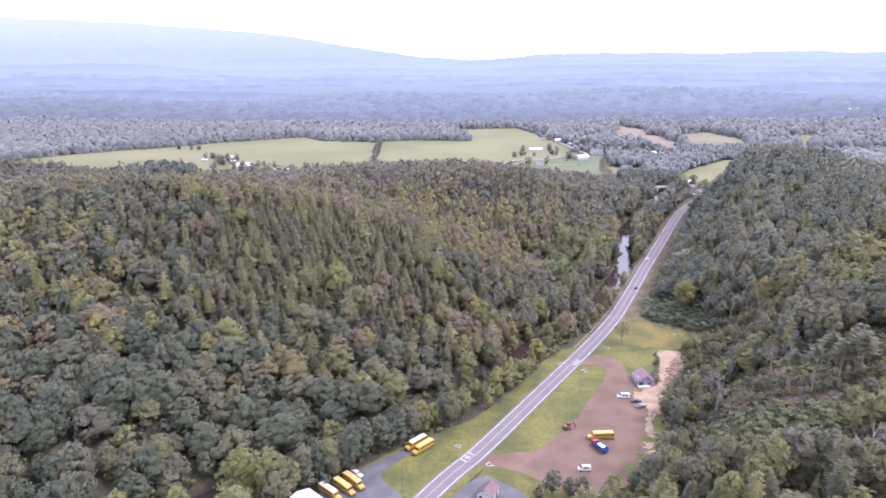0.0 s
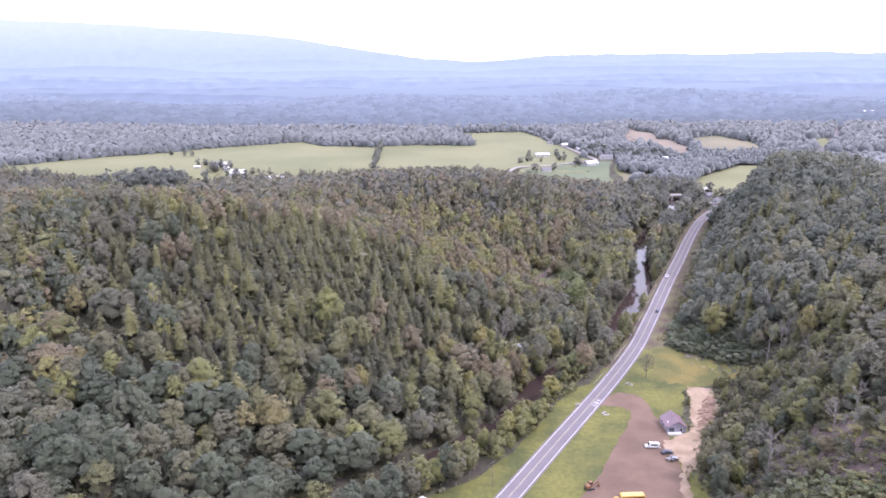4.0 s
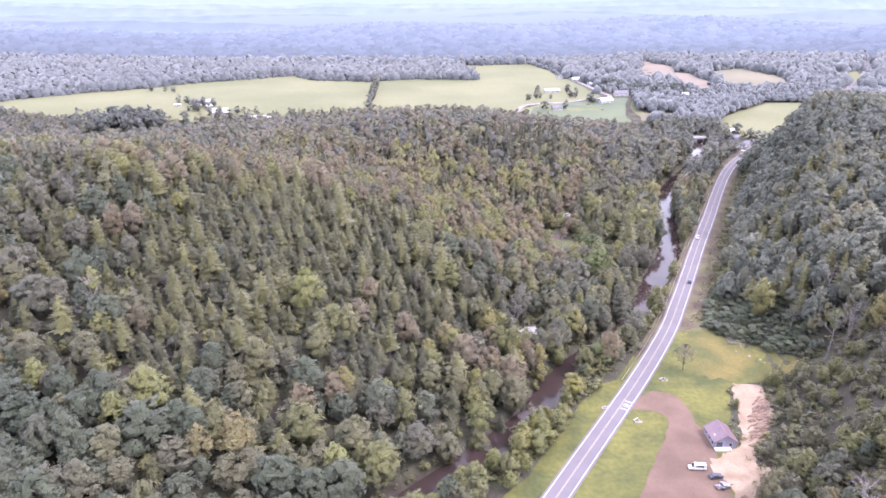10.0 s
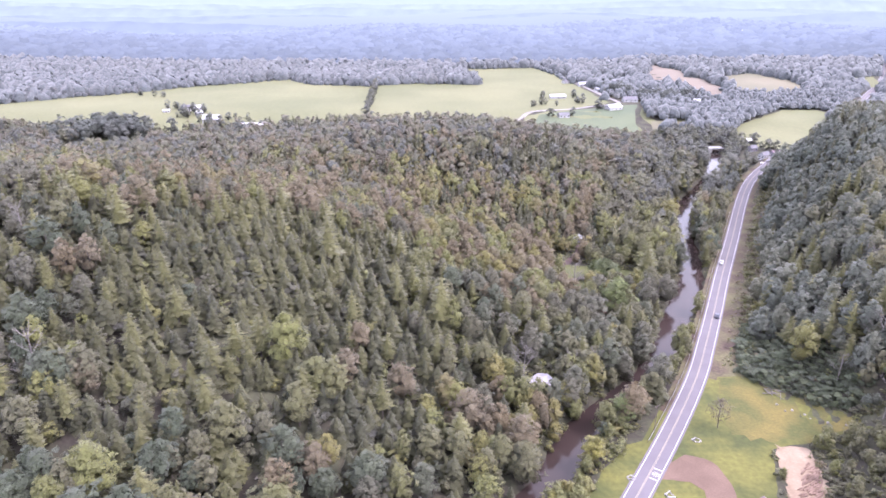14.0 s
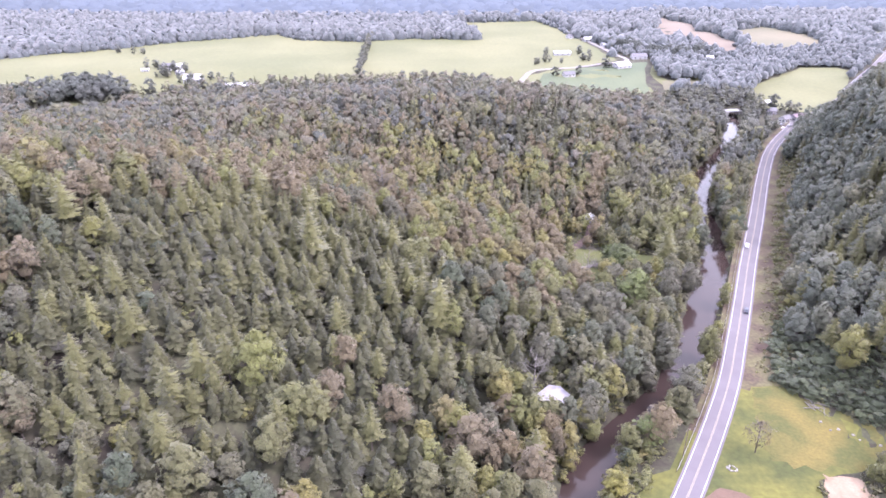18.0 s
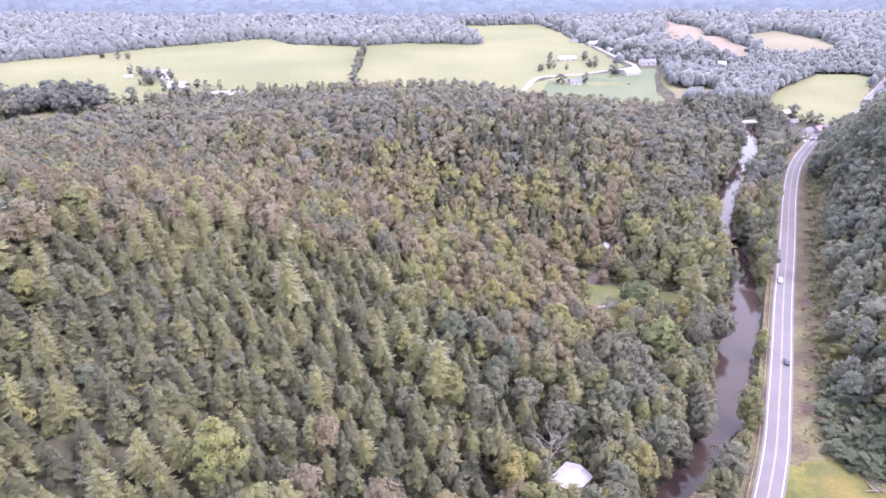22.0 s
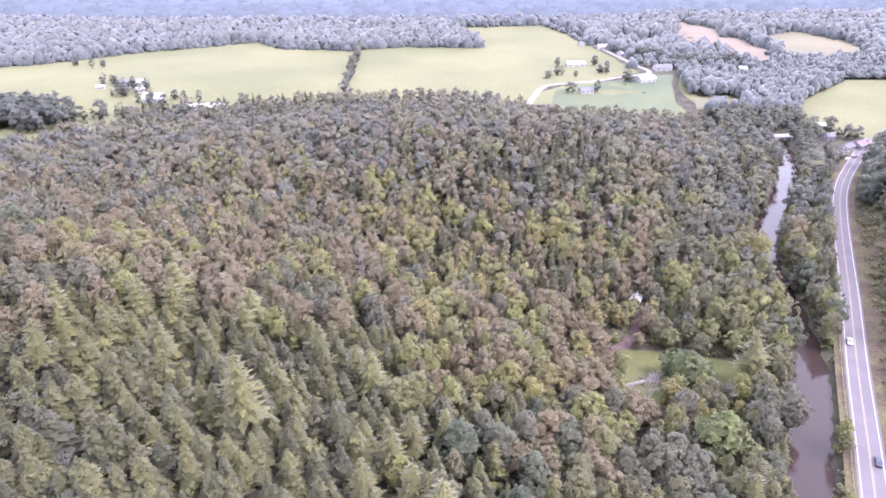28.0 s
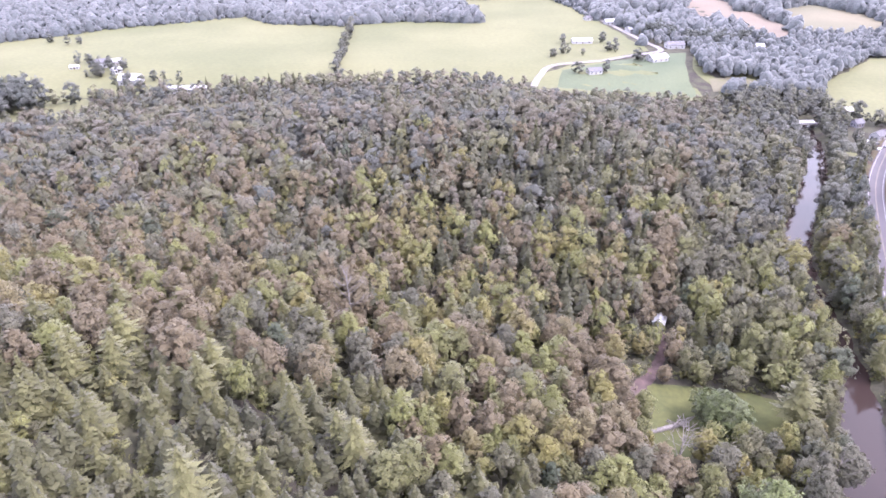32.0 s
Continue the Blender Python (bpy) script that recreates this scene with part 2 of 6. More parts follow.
# ---- the lie of the land ----
ROAD_LINE = [(-130, 10), (-66, 105), (-5, 202), (14.6, 229.6), (42.2, 272.3), (74.3, 322.2), (96.7, 360.2), (110.5, 388.2), (125, 419), (143, 458), (168, 510),
             (203, 584), (229, 633), (259, 676), (300, 728), (380, 815), (569, 1054), (688, 1242), (900, 1560)]
RIVER_LINE = [(-190, 120), (-90, 195), (-20, 250), (26, 295), (47, 330), (80, 366), (98, 397), (110, 423), (128, 460), (140, 505), (150, 550),
              (172, 595), (203, 645), (226, 697), (237, 735), (262, 800), (300, 870)]


def spline(points, n=12):
    p = np.array(points, float)
    q = np.concatenate([[2 * p[0] - p[1]], p, [2 * p[-1] - p[-2]]])
    out = []
    for i in range(1, len(q) - 2):
        a, b, c, d = q[i - 1:i + 3]
        for s in np.arange(n) / n:
            out.append(0.5 * (2 * b + (c - a) * s + (2 * a - 5 * b + 4 * c - d) * s * s + (3 * b - a - 3 * c + d) * s ** 3))
    out.append(p[-1])
    return np.array(out)


ROAD, RIVER = spline(ROAD_LINE), spline(RIVER_LINE)


def smooth(a, b, x):
    t = np.clip((x - a) / (b - a), 0, 1)
    return t * t * (3 - 2 * t)


def across(curve, y):
    return np.interp(y, curve[:, 1], curve[:, 0])


def away(curve, x, y):
    """Distance in plan from a curve."""
    x, y = np.atleast_1d(np.asarray(x, float)), np.atleast_1d(np.asarray(y, float))
    best = np.full(x.shape, 1e9)
    for (ax, ay), (bx, by) in zip(curve[:-1], curve[1:]):
        dx, dy = bx - ax, by - ay
        s = np.clip(((x - ax) * dx + (y - ay) * dy) / (dx * dx + dy * dy), 0, 1)
        best = np.minimum(best, np.hypot(x - ax - s * dx, y - ay - s * dy))
    return best


WEST = [5, 14, 12, 7, 2, 3, 7, 14, 14, 13, 3, 0, 5, 10, 21, 3, 8, 0, 3, -4, 36, -7, 4, 1, 6, -12, 20, -4, 15, 2, 8, -2, -6, -8, 16, 5]
EAST = [15, -5, -5, 25, 4, 37, 22, -4, -3, 15, 18, 28, 50, 11, 35]
WEST_AT = [(x, y) for x in (-420, -300, -200, -110, -30, 50) for y in (180, 290, 390, 490, 600, 720)]
EAST_AT = [(x, y) for x in (130, 210, 310) for y in (150, 260, 370, 480, 590)]


def height(x, y):
    """Ground height: a valley floor with the road and river, a wooded hill on each side, farmland and rolling country beyond."""
    x, y = np.asarray(x, float), np.asarray(y, float)
    west = sum(a * np.exp(-((x - p) ** 2 + (y - q) ** 2) / 14450) for a, (p, q) in zip(WEST, WEST_AT))
    east = sum(a * np.exp(-((x - p) ** 2 + (y - q) ** 2) / 14450) for a, (p, q) in zip(EAST, EAST_AT))
    rx, vx = across(ROAD, y), across(RIVER, y)
    lim = np.interp(y, [150, 230, 262, 300, 330, 365, 420, 640, 700], [60, 60, 55, 45, 48, 16, 10, 10, 30])
    z = west * smooth(8, 75, vx - x) + east * smooth(lim, lim + 55, x - rx)
    z = z + 8 * smooth(770, 870, y) * (1 - 0.6 * smooth(215, 260, x) * (1 - smooth(900, 980, y))) + 6 * smooth(950, 1150, y) * smooth(230, 290, x)
    far = smooth(1150, 1900, np.hypot(x, y))
    z = z + far * (10 * np.sin(x / 310 + 1.0) * np.sin(y / 270) + 7 * np.sin(x / 140 + y / 200) + 6 * np.sin(y / 120 - x / 420))
    z = z + 60 * smooth(500, 1100, x) * smooth(250, 500, y) * (1 - smooth(600, 1000, y))
    z = z - 70 * smooth(2700, 3300, np.hypot(x, y))
    return z


def carve(x, y):
    d = away(RIVER, x, y)
    return -4.2 * (1 - smooth(4.7, 8.6, d)) * (1 - smooth(735, 750, np.atleast_1d(np.asarray(y, float))))


def ground_at(x, y):
    return float(height(x, y) + carve(x, y)[0])


def part(name, bm, mat, parent=None, label="", smooth_faces=False):
    me = bpy.data.meshes.new(name)
    bm.to_mesh(me)
    bm.free()
    if mat:
        for mm in (mat if isinstance(mat, (list, tuple)) else [mat]):
            me.materials.append(mm)
    if smooth_faces:
        me.shade_smooth()
    ob = new(name, me)
    if parent:
        ob.parent = parent
    if label:
        ob["label"] = label
    return ob


def mesh_object(name, verts, faces, mats, tint=None, which=None, smooth_faces=False, normals=None):
    """A mesh from arrays; faces is a list of arrays of equal-sided polygons."""
    me = bpy.data.meshes.new(name)
    verts = np.asarray(verts, np.float32)
    me.vertices.add(len(verts))
    me.vertices.foreach_set("co", verts.ravel())
    loops = np.concatenate([f.ravel() for f in faces]).astype(np.int32)
    sizes = np.concatenate([np.full(len(f), f.shape[1]) for f in faces]).astype(np.int32)
    me.loops.add(len(loops))
    me.loops.foreach_set("vertex_index", loops)
    me.polygons.add(len(sizes))
    me.polygons.foreach_set("loop_start", np.concatenate([[0], np.cumsum(sizes)[:-1]]).astype(np.int32))
    me.polygons.foreach_set("loop_total", sizes)
    for mm in mats:
        me.materials.append(mm)
    if which is not None:
        me.polygons.foreach_set("material_index", np.asarray(which, np.int32))
    me.polygons.foreach_set("use_smooth", np.full(len(sizes), smooth_faces))
    if tint is not None:
        me.attributes.new("tint", 'FLOAT', 'POINT').data.foreach_set("value", np.asarray(tint, np.float32))
    me.update(calc_edges=True)
    me.validate()
    if normals is not None:
        me.normals_split_custom_set_from_vertices(np.asarray(normals, np.float32))
    return new(name, me)


def steps(*runs):
    """Coordinates from runs of (start, end, step)."""
    out = []
    for a, b, s in runs:
        out.extend(np.arange(a, b - 1e-6, s))
    out.append(runs[-1][1])
    return np.array(out)


gx = steps((-4900, -1300, 150), (-1300, -520, 30), (-520, -96, 10), (-96, 300, 5), (300, 560, 10), (560, 1300, 30), (1300, 4900, 150))
gy = steps((-400, 100, 40), (100, 180, 8), (180, 760, 5), (760, 1300, 14), (1300, 2200, 30), (2200, 4900, 150))
GX, GY = np.meshgrid(gx, gy)
GZ = height(GX, GY) + carve(GX.ravel(), GY.ravel()).reshape(GX.shape)
idx = np.arange(GX.size).reshape(GX.shape)
quads = np.stack([idx[:-1, :-1], idx[:-1, 1:], idx[1:, 1:], idx[1:, :-1]], -1).reshape(-1, 4)
ground = mesh_object("ground", np.stack([GX, GY, GZ], -1).reshape(-1, 3), [quads], [FLOOR], smooth_faces=True)
tagged(ground, "brown leaf-littered forest floor over rolling hills", "ground", kind="structure")


def inside(poly, x, y):
    x, y = np.asarray(x, float), np.asarray(y, float)
    hit = np.zeros(x.shape, bool)
    for (ax, ay), (bx, by) in zip(poly, poly[1:] + poly[:1]):
        if ay != by:
            hit ^= ((ay > y) != (by > y)) & (x < (bx - ax) * (y - ay) / (by - ay) + ax)
    return hit


def sheet(name, poly, mat, lift, label, category, step=6.0, ragged=0.6):
    """A cover on the ground inside an outline with a slightly ragged edge."""
    rng = random.Random(name)
    pts = []
    for (ax, ay), (bx, by) in zip(poly, poly[1:] + poly[:1]):
        n = max(1, int(math.hypot(bx - ax, by - ay) / (step * 0.6)))
        for k in range(n):
            r = ragged if k else ragged * 0.3
            pts.append((ax + (bx - ax) * k / n + rng.uniform(-r, r), ay + (by - ay) * k / n + rng.uniform(-r, r)))
    bm = bmesh.new()
    face = bm.faces.new([bm.verts.new((px, py, 0)) for px, py in pts])
    if face.calc_area() and face.normal.z < 0:
        face.normal_flip()
    xs, ys = [p[0] for p in pts], [p[1] for p in pts]
    bmesh.ops.triangulate(bm, faces=bm.faces[:])
    for axis, lo, hi in (((1, 0, 0), min(xs), max(xs)), ((0, 1, 0), min(ys), max(ys))):
        v = math.ceil(lo / step) * step
        while v < hi:
            bmesh.ops.bisect_plane(bm, geom=bm.verts[:] + bm.edges[:] + bm.faces[:], plane_co=(axis[0] * v, axis[1] * v, 0), plane_no=axis)
            v += step
    co = np.array([v.co[:2] for v in bm.verts])
    z = height(co[:, 0], co[:, 1]) + carve(co[:, 0], co[:, 1]) + lift
    for v, h in zip(bm.verts, z):
        v.co.z = h
    bmesh.ops.recalc_face_normals(bm, faces=bm.faces[:])
    if sum(f.normal.z for f in bm.faces) < 0:
        bmesh.ops.reverse_faces(bm, faces=bm.faces[:])
    return tagged(part(name, bm, mat, smooth_faces=True), label, category, kind="structure")


def ribbon(name, curve, offsets, lift, mat, label="", category="", y0=-1e9, y1=1e9, crown=0.0, parent=None):
    """A strip along a curve between two side offsets (to the right positive), with a slight cross-fall."""
    c = curve[(curve[:, 1] >= y0) & (curve[:, 1] <= y1)]
    t = np.gradient(c, axis=0)
    t /= np.linalg.norm(t, axis=1)[:, None]
    nrm = np.stack([t[:, 1], -t[:, 0]], 1)
    a, b = offsets
    cols = [a, (a + b) / 2, b] if crown else [a, b]
    rows = []
    mid = c + nrm * 0
    z = height(mid[:, 0], mid[:, 1]) + lift
    for o in cols:
        p = c + nrm * o
        rows.append(np.stack([p[:, 0], p[:, 1], z + (crown if o == (a + b) / 2 and crown else 0)], 1))
    n = len(c)
    v = np.concatenate(rows)
    f = np.concatenate([np.stack([np.arange(n - 1) + k * n, np.arange(n - 1) + (k + 1) * n, np.arange(1, n) + (k + 1) * n, np.arange(1, n) + k * n], 1) for k in range(len(cols) - 1)])
    ob = mesh_object(name, v, [f], [mat], smooth_faces=True)
    if parent:
        ob.parent = parent
    return tagged(ob, label, category, kind="" if parent else "structure")


# ---- road and river ----
road = ribbon("road", ROAD, (-4.1, 4.1), 0.22, ASPHALT, "two-lane highway of worn grey asphalt", "road")
FINE = spline(ROAD_LINE, 24)
for name, off, mat in (("edge_line", -3.25, LANE_WHITE), ("edge_line", 3.25, LANE_WHITE), ("centre_line", -0.17, LANE_YELLOW), ("centre_line", 0.17, LANE_YELLOW)):
    w = 0.12 if name == "edge_line" else 0.09
    ribbon(name, ROAD, (off - w, off + w), 0.235, mat, parent=road)
river = ribbon("river", RIVER, (-9.0, 9.0), -2.6, WATER, "muddy brown river with a smooth reflecting surface", "river", y1=742)
for v in river.data.vertices:
    v.co.z = -2.6

# ---- open ground ----
LAWN_W = [(-66, 100), (-75, 140), (-52, 188), (-45, 201), (-30.5, 218), (-22, 227), (-4, 241.6), (11, 251), (23, 264.5), (34, 281), (49, 307), (60, 320), (66, 322), (60, 309), (38, 275), (12, 232), (-6, 204), (-36, 158)]
LOT_W = [(-62, 184), (-45, 200.7), (-36.8, 211), (-30.4, 217), (-21.7, 225), (-13.5, 231.5), (-3.2, 240), (-1.5, 238), (-3.7, 235), (-12, 227), (-19, 220), (-22.4, 214.6), (-21.6, 211), (-17, 205.6), (-9, 197), (-8, 192), (-24, 170), (-45, 165)]
MEADOW_E = [(5, 200), (20, 226), (46, 268), (80, 325), (104, 362), (114, 365), (126, 352), (142, 332), (138, 324), (124, 322), (108, 318), (100, 296), (97, 280), (92, 262), (90, 235), (82, 214), (60, 196), (30, 185)]
LOT_E = [(12.5, 220.5), (16, 226.5), (24, 227), (36, 230), (47, 241), (53, 249), (58, 257), (63, 267), (68, 276), (73, 284), (77, 292), (78.6, 298), (75.5, 302), (67, 303), (72, 311), (78, 315), (84, 313), (87, 309),
         (88, 302), (87.5, 295), (90, 289), (89, 279), (87, 270), (87, 262), (85, 248), (80, 222), (62, 204), (45, 203), (32, 213), (22, 219)]
SAND_E = [(110, 320.5), (120.5, 318), (118.5, 307.5), (117, 300), (113, 293), (108.5, 286), (103, 281), (100, 274), (102.5, 268), (100, 261.5), (95, 258.5), (90, 256), (86.5, 247), (82, 232), (78.5, 221), (75, 221.5), (79, 233), (83.6, 247), (87, 258),
          (86.5, 266), (84.5, 271), (86, 276), (96.5, 281), (101.5, 289), (103, 297)]
HOUSE_LOT = [(0, 197), (8, 209), (16, 214), (26, 206), (34, 196), (24, 180), (-10, 176)]
CLEARING = [(60, 468), (75, 468), (95, 466), (104, 462), (99, 445), (90, 443), (70, 443), (60, 427), (55, 430), (56, 446)]
PATH_DIRT = [(50, 457), (56, 465), (63, 472), (67, 478), (71, 486), (73.5, 495), (76.5, 494), (74, 484), (70, 476), (66, 470), (60, 463), (53, 455)]
THIN = [(101, 234), (106, 246), (114, 252), (122, 246), (128, 236), (131, 214), (131, 197), (124, 190), (115, 198), (108, 208), (103, 222)]
SCRUB = [(94, 224), (100, 216), (107, 205), (116, 194), (123, 186), (118, 172), (104, 170), (95, 184), (91, 204)]
VERGE_E = [(105, 362), (120, 392), (137, 428), (155, 468), (178, 516), (214, 590), (226, 590), (196, 522), (172, 466), (154, 428), (136, 394), (118, 362)]
sheet("lawn", LAWN_W, GRASS, 0.06, "mown green grass verge beside the highway", "grass")
sheet("parking_lot", LOT_W, LOT, 0.10, "old grey asphalt lot where school buses stand", "parking lot", ragged=0.3)
for side in (-1, 1):
    a, b = sorted((side * 3.9, side * 7.2))
    turn_y = 366 if side > 0 else 338  # where mown grass gives way to weeds
    ribbon("grass_shoulder", ROAD, (a, b), 0.115, GRASS, "narrow mown grass shoulder of the highway", "verge", y0=100, y1=turn_y)
    ribbon("weedy_shoulder", ROAD, (a, b), 0.130, BRUSH, "weedy brown shoulder of the highway", "verge", y0=turn_y - 4, y1=720)
sheet("meadow", MEADOW_E, GRASS, 0.05, "rough green meadow on the valley floor", "grass")
sheet("dry_meadow", [(98, 326), (106, 362), (114, 364), (126, 351), (141, 332), (137, 325), (124, 323), (110, 322)], MEADOW, 0.09, "yellowed dry grass at the hill foot", "grass", step=4, ragged=2.2)
sheet("gravel_lot", LOT_E, GRAVEL, 0.14, "brown packed gravel yard with a curved drive", "gravel yard", step=4, ragged=0.4)
sheet("bare_earth_bank", SAND_E, SAND, 0.20, "bare tan earth bank dug into the hillside", "earth bank", step=2.5, ragged=1.1)
sheet("bare_slope", THIN, material("brown_leaf_litter", (0.074, 0.050, 0.046), 0.95, vary=0.35, scale=0.25, bump=0.1, second=(0.094, 0.070, 0.060)), 0.12, "reddish-brown bare slope under thin trees", "slope", step=4, ragged=2.0)
sheet("driveway", HOUSE_LOT, LOT, 0.10, "grey asphalt forecourt beside the highway", "driveway", ragged=0.3)
sheet("clearing_lawn", CLEARING, material("shaded_lawn", (0.058, 0.068, 0.020), 0.9, vary=0.2, scale=0.07, bump=0.06, second=(0.080, 0.083, 0.024), fine=9), 0.06, "small mown lawn in a forest clearing", "grass")
sheet("dirt_track", PATH_DIRT, DIRT, 0.12, "reddish dirt track leading to a shed", "track", step=3)
sheet("road_verge", VERGE_E, BRUSH, 0.08, "rough brown verge of dry weeds below the hill", "verge")

# ---- farmland beyond the wooded hill ----
HAY = [(-560, 850), (-442, 952), (-397, 972), (-343, 1023), (-280, 1057), (-222, 1093), (-181, 1046), (-105, 1035), (-43, 1058), (41, 1049), (30, 1120), (10, 1196),
       (86, 1214), (132, 1218), (151, 1146), (174, 996), (182, 912), (130, 872), (89, 852), (72, 815), (51, 806), (-82, 815), (-146, 810), (-198, 801), (-270, 790), (-290, 760), (-330, 760), (-420, 800)]
PASTURE = [(94, 842), (130, 862), (192, 900), (212, 905), (196, 850), (182, 786), (140, 780), (84, 800)]
TAN = [(306, 1211), (255, 1045), (279, 1021), (314, 955), (338, 975), (348, 1000), (343, 1076), (324, 1088), (338, 1127)]
TAN2 = [(353, 1080), (354, 1000), (346, 975), (384, 972), (441, 985), (460, 1040), (450, 1086), (418, 1118)]
GREEN2 = [(262, 748), (300, 728), (345, 775), (420, 880), (410, 900), (372, 900), (287, 815)]
LOW_GRASS = [(62, 788), (186, 776), (190, 806), (134, 820), (140, 845), (150, 876), (103, 858), (70, 824)]
YARD_W = [(-352, 662), (-280, 662), (-242, 690), (-236, 760), (-262, 790), (-292, 762), (-330, 758)]
sheet("hay_field", HAY, FIELD, 0.3, "broad pale green hay field", "field", step=25, ragged=2)
sheet("lane_side_grass", LOW_GRASS, FIELD, 0.25, "pale rough grass below the farm lane", "field", step=20, ragged=2)
sheet("valley_pasture", [(205, 790), (252, 800), (285, 822), (368, 905), (345, 965), (312, 945), (290, 958), (250, 930), (218, 905), (200, 850)], FIELD, 0.2, "rough grass among scattered trees by the river", "field", step=25, ragged=2)
sheet("farm_yard", YARD_W, FIELD, 0.3, "pale mown grass before a dark grove", "field", step=25, ragged=2)
sheet("pasture", PASTURE, FIELD_GREEN, 0.3, "green pasture beside farm houses", "field", step=25, ragged=2)
sheet("stubble_field", TAN, STUBBLE, 0.3, "tan harvested stubble field", "field", step=25, ragged=2)
sheet("dry_field", TAN2, STUBBLE_PALE, 0.3, "pale dry grass field", "field", step=25, ragged=3)
sheet("meadow_field", GREEN2, FIELD, 0.3, "bright green field at the valley mouth", "field", step=25, ragged=2)
STRIPS = {"far_field": [(110, 1480), (190, 1500), (275, 1450), (265, 1490), (180, 1540), (90, 1530)], "far_clearing": [(640, 1700), (760, 1690), (890, 1630), (880, 1670), (760, 1730), (650, 1740)],
          "white_field": [(190, 1119), (198, 1074), (235, 1042), (256, 1059), (232, 1118)], "rough_pasture": [(200, 800), (206, 826), (247, 840), (246, 812)], "far_roadside": [(540, 1090), (520, 1010), (560, 1030), (580, 1090)], "valley_lawn": [(228, 652), (240, 668), (246, 690), (238, 690), (226, 664)]}
for name, poly in STRIPS.items():
    sheet(name, poly, {"far_clearing": STUBBLE_PALE, "far_field": STUBBLE_PALE, "rough_pasture": STUBBLE_PALE, "valley_lawn": FIELD}.get(name, FIELD), 0.3, "pale open field among far woods", "field", step=25, ragged=2)
LANE = spline([(66, 800), (74, 826), (89, 855), (131, 872), (160, 892), (192, 912), (187, 952), (172, 1047), (156, 1137), (140, 1230)])
ribbon("farm_lane", LANE, (-2.6, 2.6), 0.5, material("pale_gravel", (0.20, 0.185, 0.18), 0.95, scale=0.2), "pale gravel farm lane between fields", "lane")
# ---- distant ridges: a plain backdrop, its bright haze painted in as emission ----


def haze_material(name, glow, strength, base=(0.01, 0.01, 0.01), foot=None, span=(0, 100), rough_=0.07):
    """A far slope with haze painted in as emission; foot: the glow at the lower end of the span of heights."""
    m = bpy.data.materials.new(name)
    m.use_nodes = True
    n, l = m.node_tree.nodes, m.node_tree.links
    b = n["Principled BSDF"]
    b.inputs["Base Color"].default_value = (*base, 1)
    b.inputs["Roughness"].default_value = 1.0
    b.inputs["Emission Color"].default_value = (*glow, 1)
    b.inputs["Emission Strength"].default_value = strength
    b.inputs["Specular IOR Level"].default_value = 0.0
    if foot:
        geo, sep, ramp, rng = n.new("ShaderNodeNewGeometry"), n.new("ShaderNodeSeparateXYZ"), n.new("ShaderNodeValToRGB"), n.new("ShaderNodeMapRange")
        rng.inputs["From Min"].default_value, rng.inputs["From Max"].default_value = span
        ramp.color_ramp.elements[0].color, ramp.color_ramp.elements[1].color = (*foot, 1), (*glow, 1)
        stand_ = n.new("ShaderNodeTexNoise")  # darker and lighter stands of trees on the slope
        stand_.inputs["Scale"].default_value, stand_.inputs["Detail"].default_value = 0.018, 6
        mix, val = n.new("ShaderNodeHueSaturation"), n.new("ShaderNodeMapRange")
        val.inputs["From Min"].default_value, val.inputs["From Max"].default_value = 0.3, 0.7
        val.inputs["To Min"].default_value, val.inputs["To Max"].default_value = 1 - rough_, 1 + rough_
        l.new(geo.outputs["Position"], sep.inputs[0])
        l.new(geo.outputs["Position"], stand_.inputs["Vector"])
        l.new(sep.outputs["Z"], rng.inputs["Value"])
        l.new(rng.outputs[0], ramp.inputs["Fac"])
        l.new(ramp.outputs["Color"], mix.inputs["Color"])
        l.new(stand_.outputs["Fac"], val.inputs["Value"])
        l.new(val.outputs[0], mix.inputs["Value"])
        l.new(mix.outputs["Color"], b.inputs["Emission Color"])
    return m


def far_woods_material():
    """Woods of the backdrop; haze is painted in as emission, paler with distance up the valley."""
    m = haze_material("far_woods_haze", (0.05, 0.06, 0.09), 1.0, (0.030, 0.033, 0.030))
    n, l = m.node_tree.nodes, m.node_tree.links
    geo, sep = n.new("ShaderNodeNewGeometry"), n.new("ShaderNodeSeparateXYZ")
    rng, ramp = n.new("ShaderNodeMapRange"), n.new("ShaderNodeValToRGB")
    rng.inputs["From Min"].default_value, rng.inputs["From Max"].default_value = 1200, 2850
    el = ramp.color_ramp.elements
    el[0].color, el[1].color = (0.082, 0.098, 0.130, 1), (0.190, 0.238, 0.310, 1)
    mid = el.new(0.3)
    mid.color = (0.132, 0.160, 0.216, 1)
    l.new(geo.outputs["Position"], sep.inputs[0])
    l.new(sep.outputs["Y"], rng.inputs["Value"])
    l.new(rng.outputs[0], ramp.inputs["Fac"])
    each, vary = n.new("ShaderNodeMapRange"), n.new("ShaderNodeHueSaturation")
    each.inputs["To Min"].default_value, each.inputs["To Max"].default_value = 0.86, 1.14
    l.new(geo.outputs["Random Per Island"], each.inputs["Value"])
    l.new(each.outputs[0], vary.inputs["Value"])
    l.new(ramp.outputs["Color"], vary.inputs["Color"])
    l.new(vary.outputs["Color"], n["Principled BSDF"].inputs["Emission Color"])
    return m


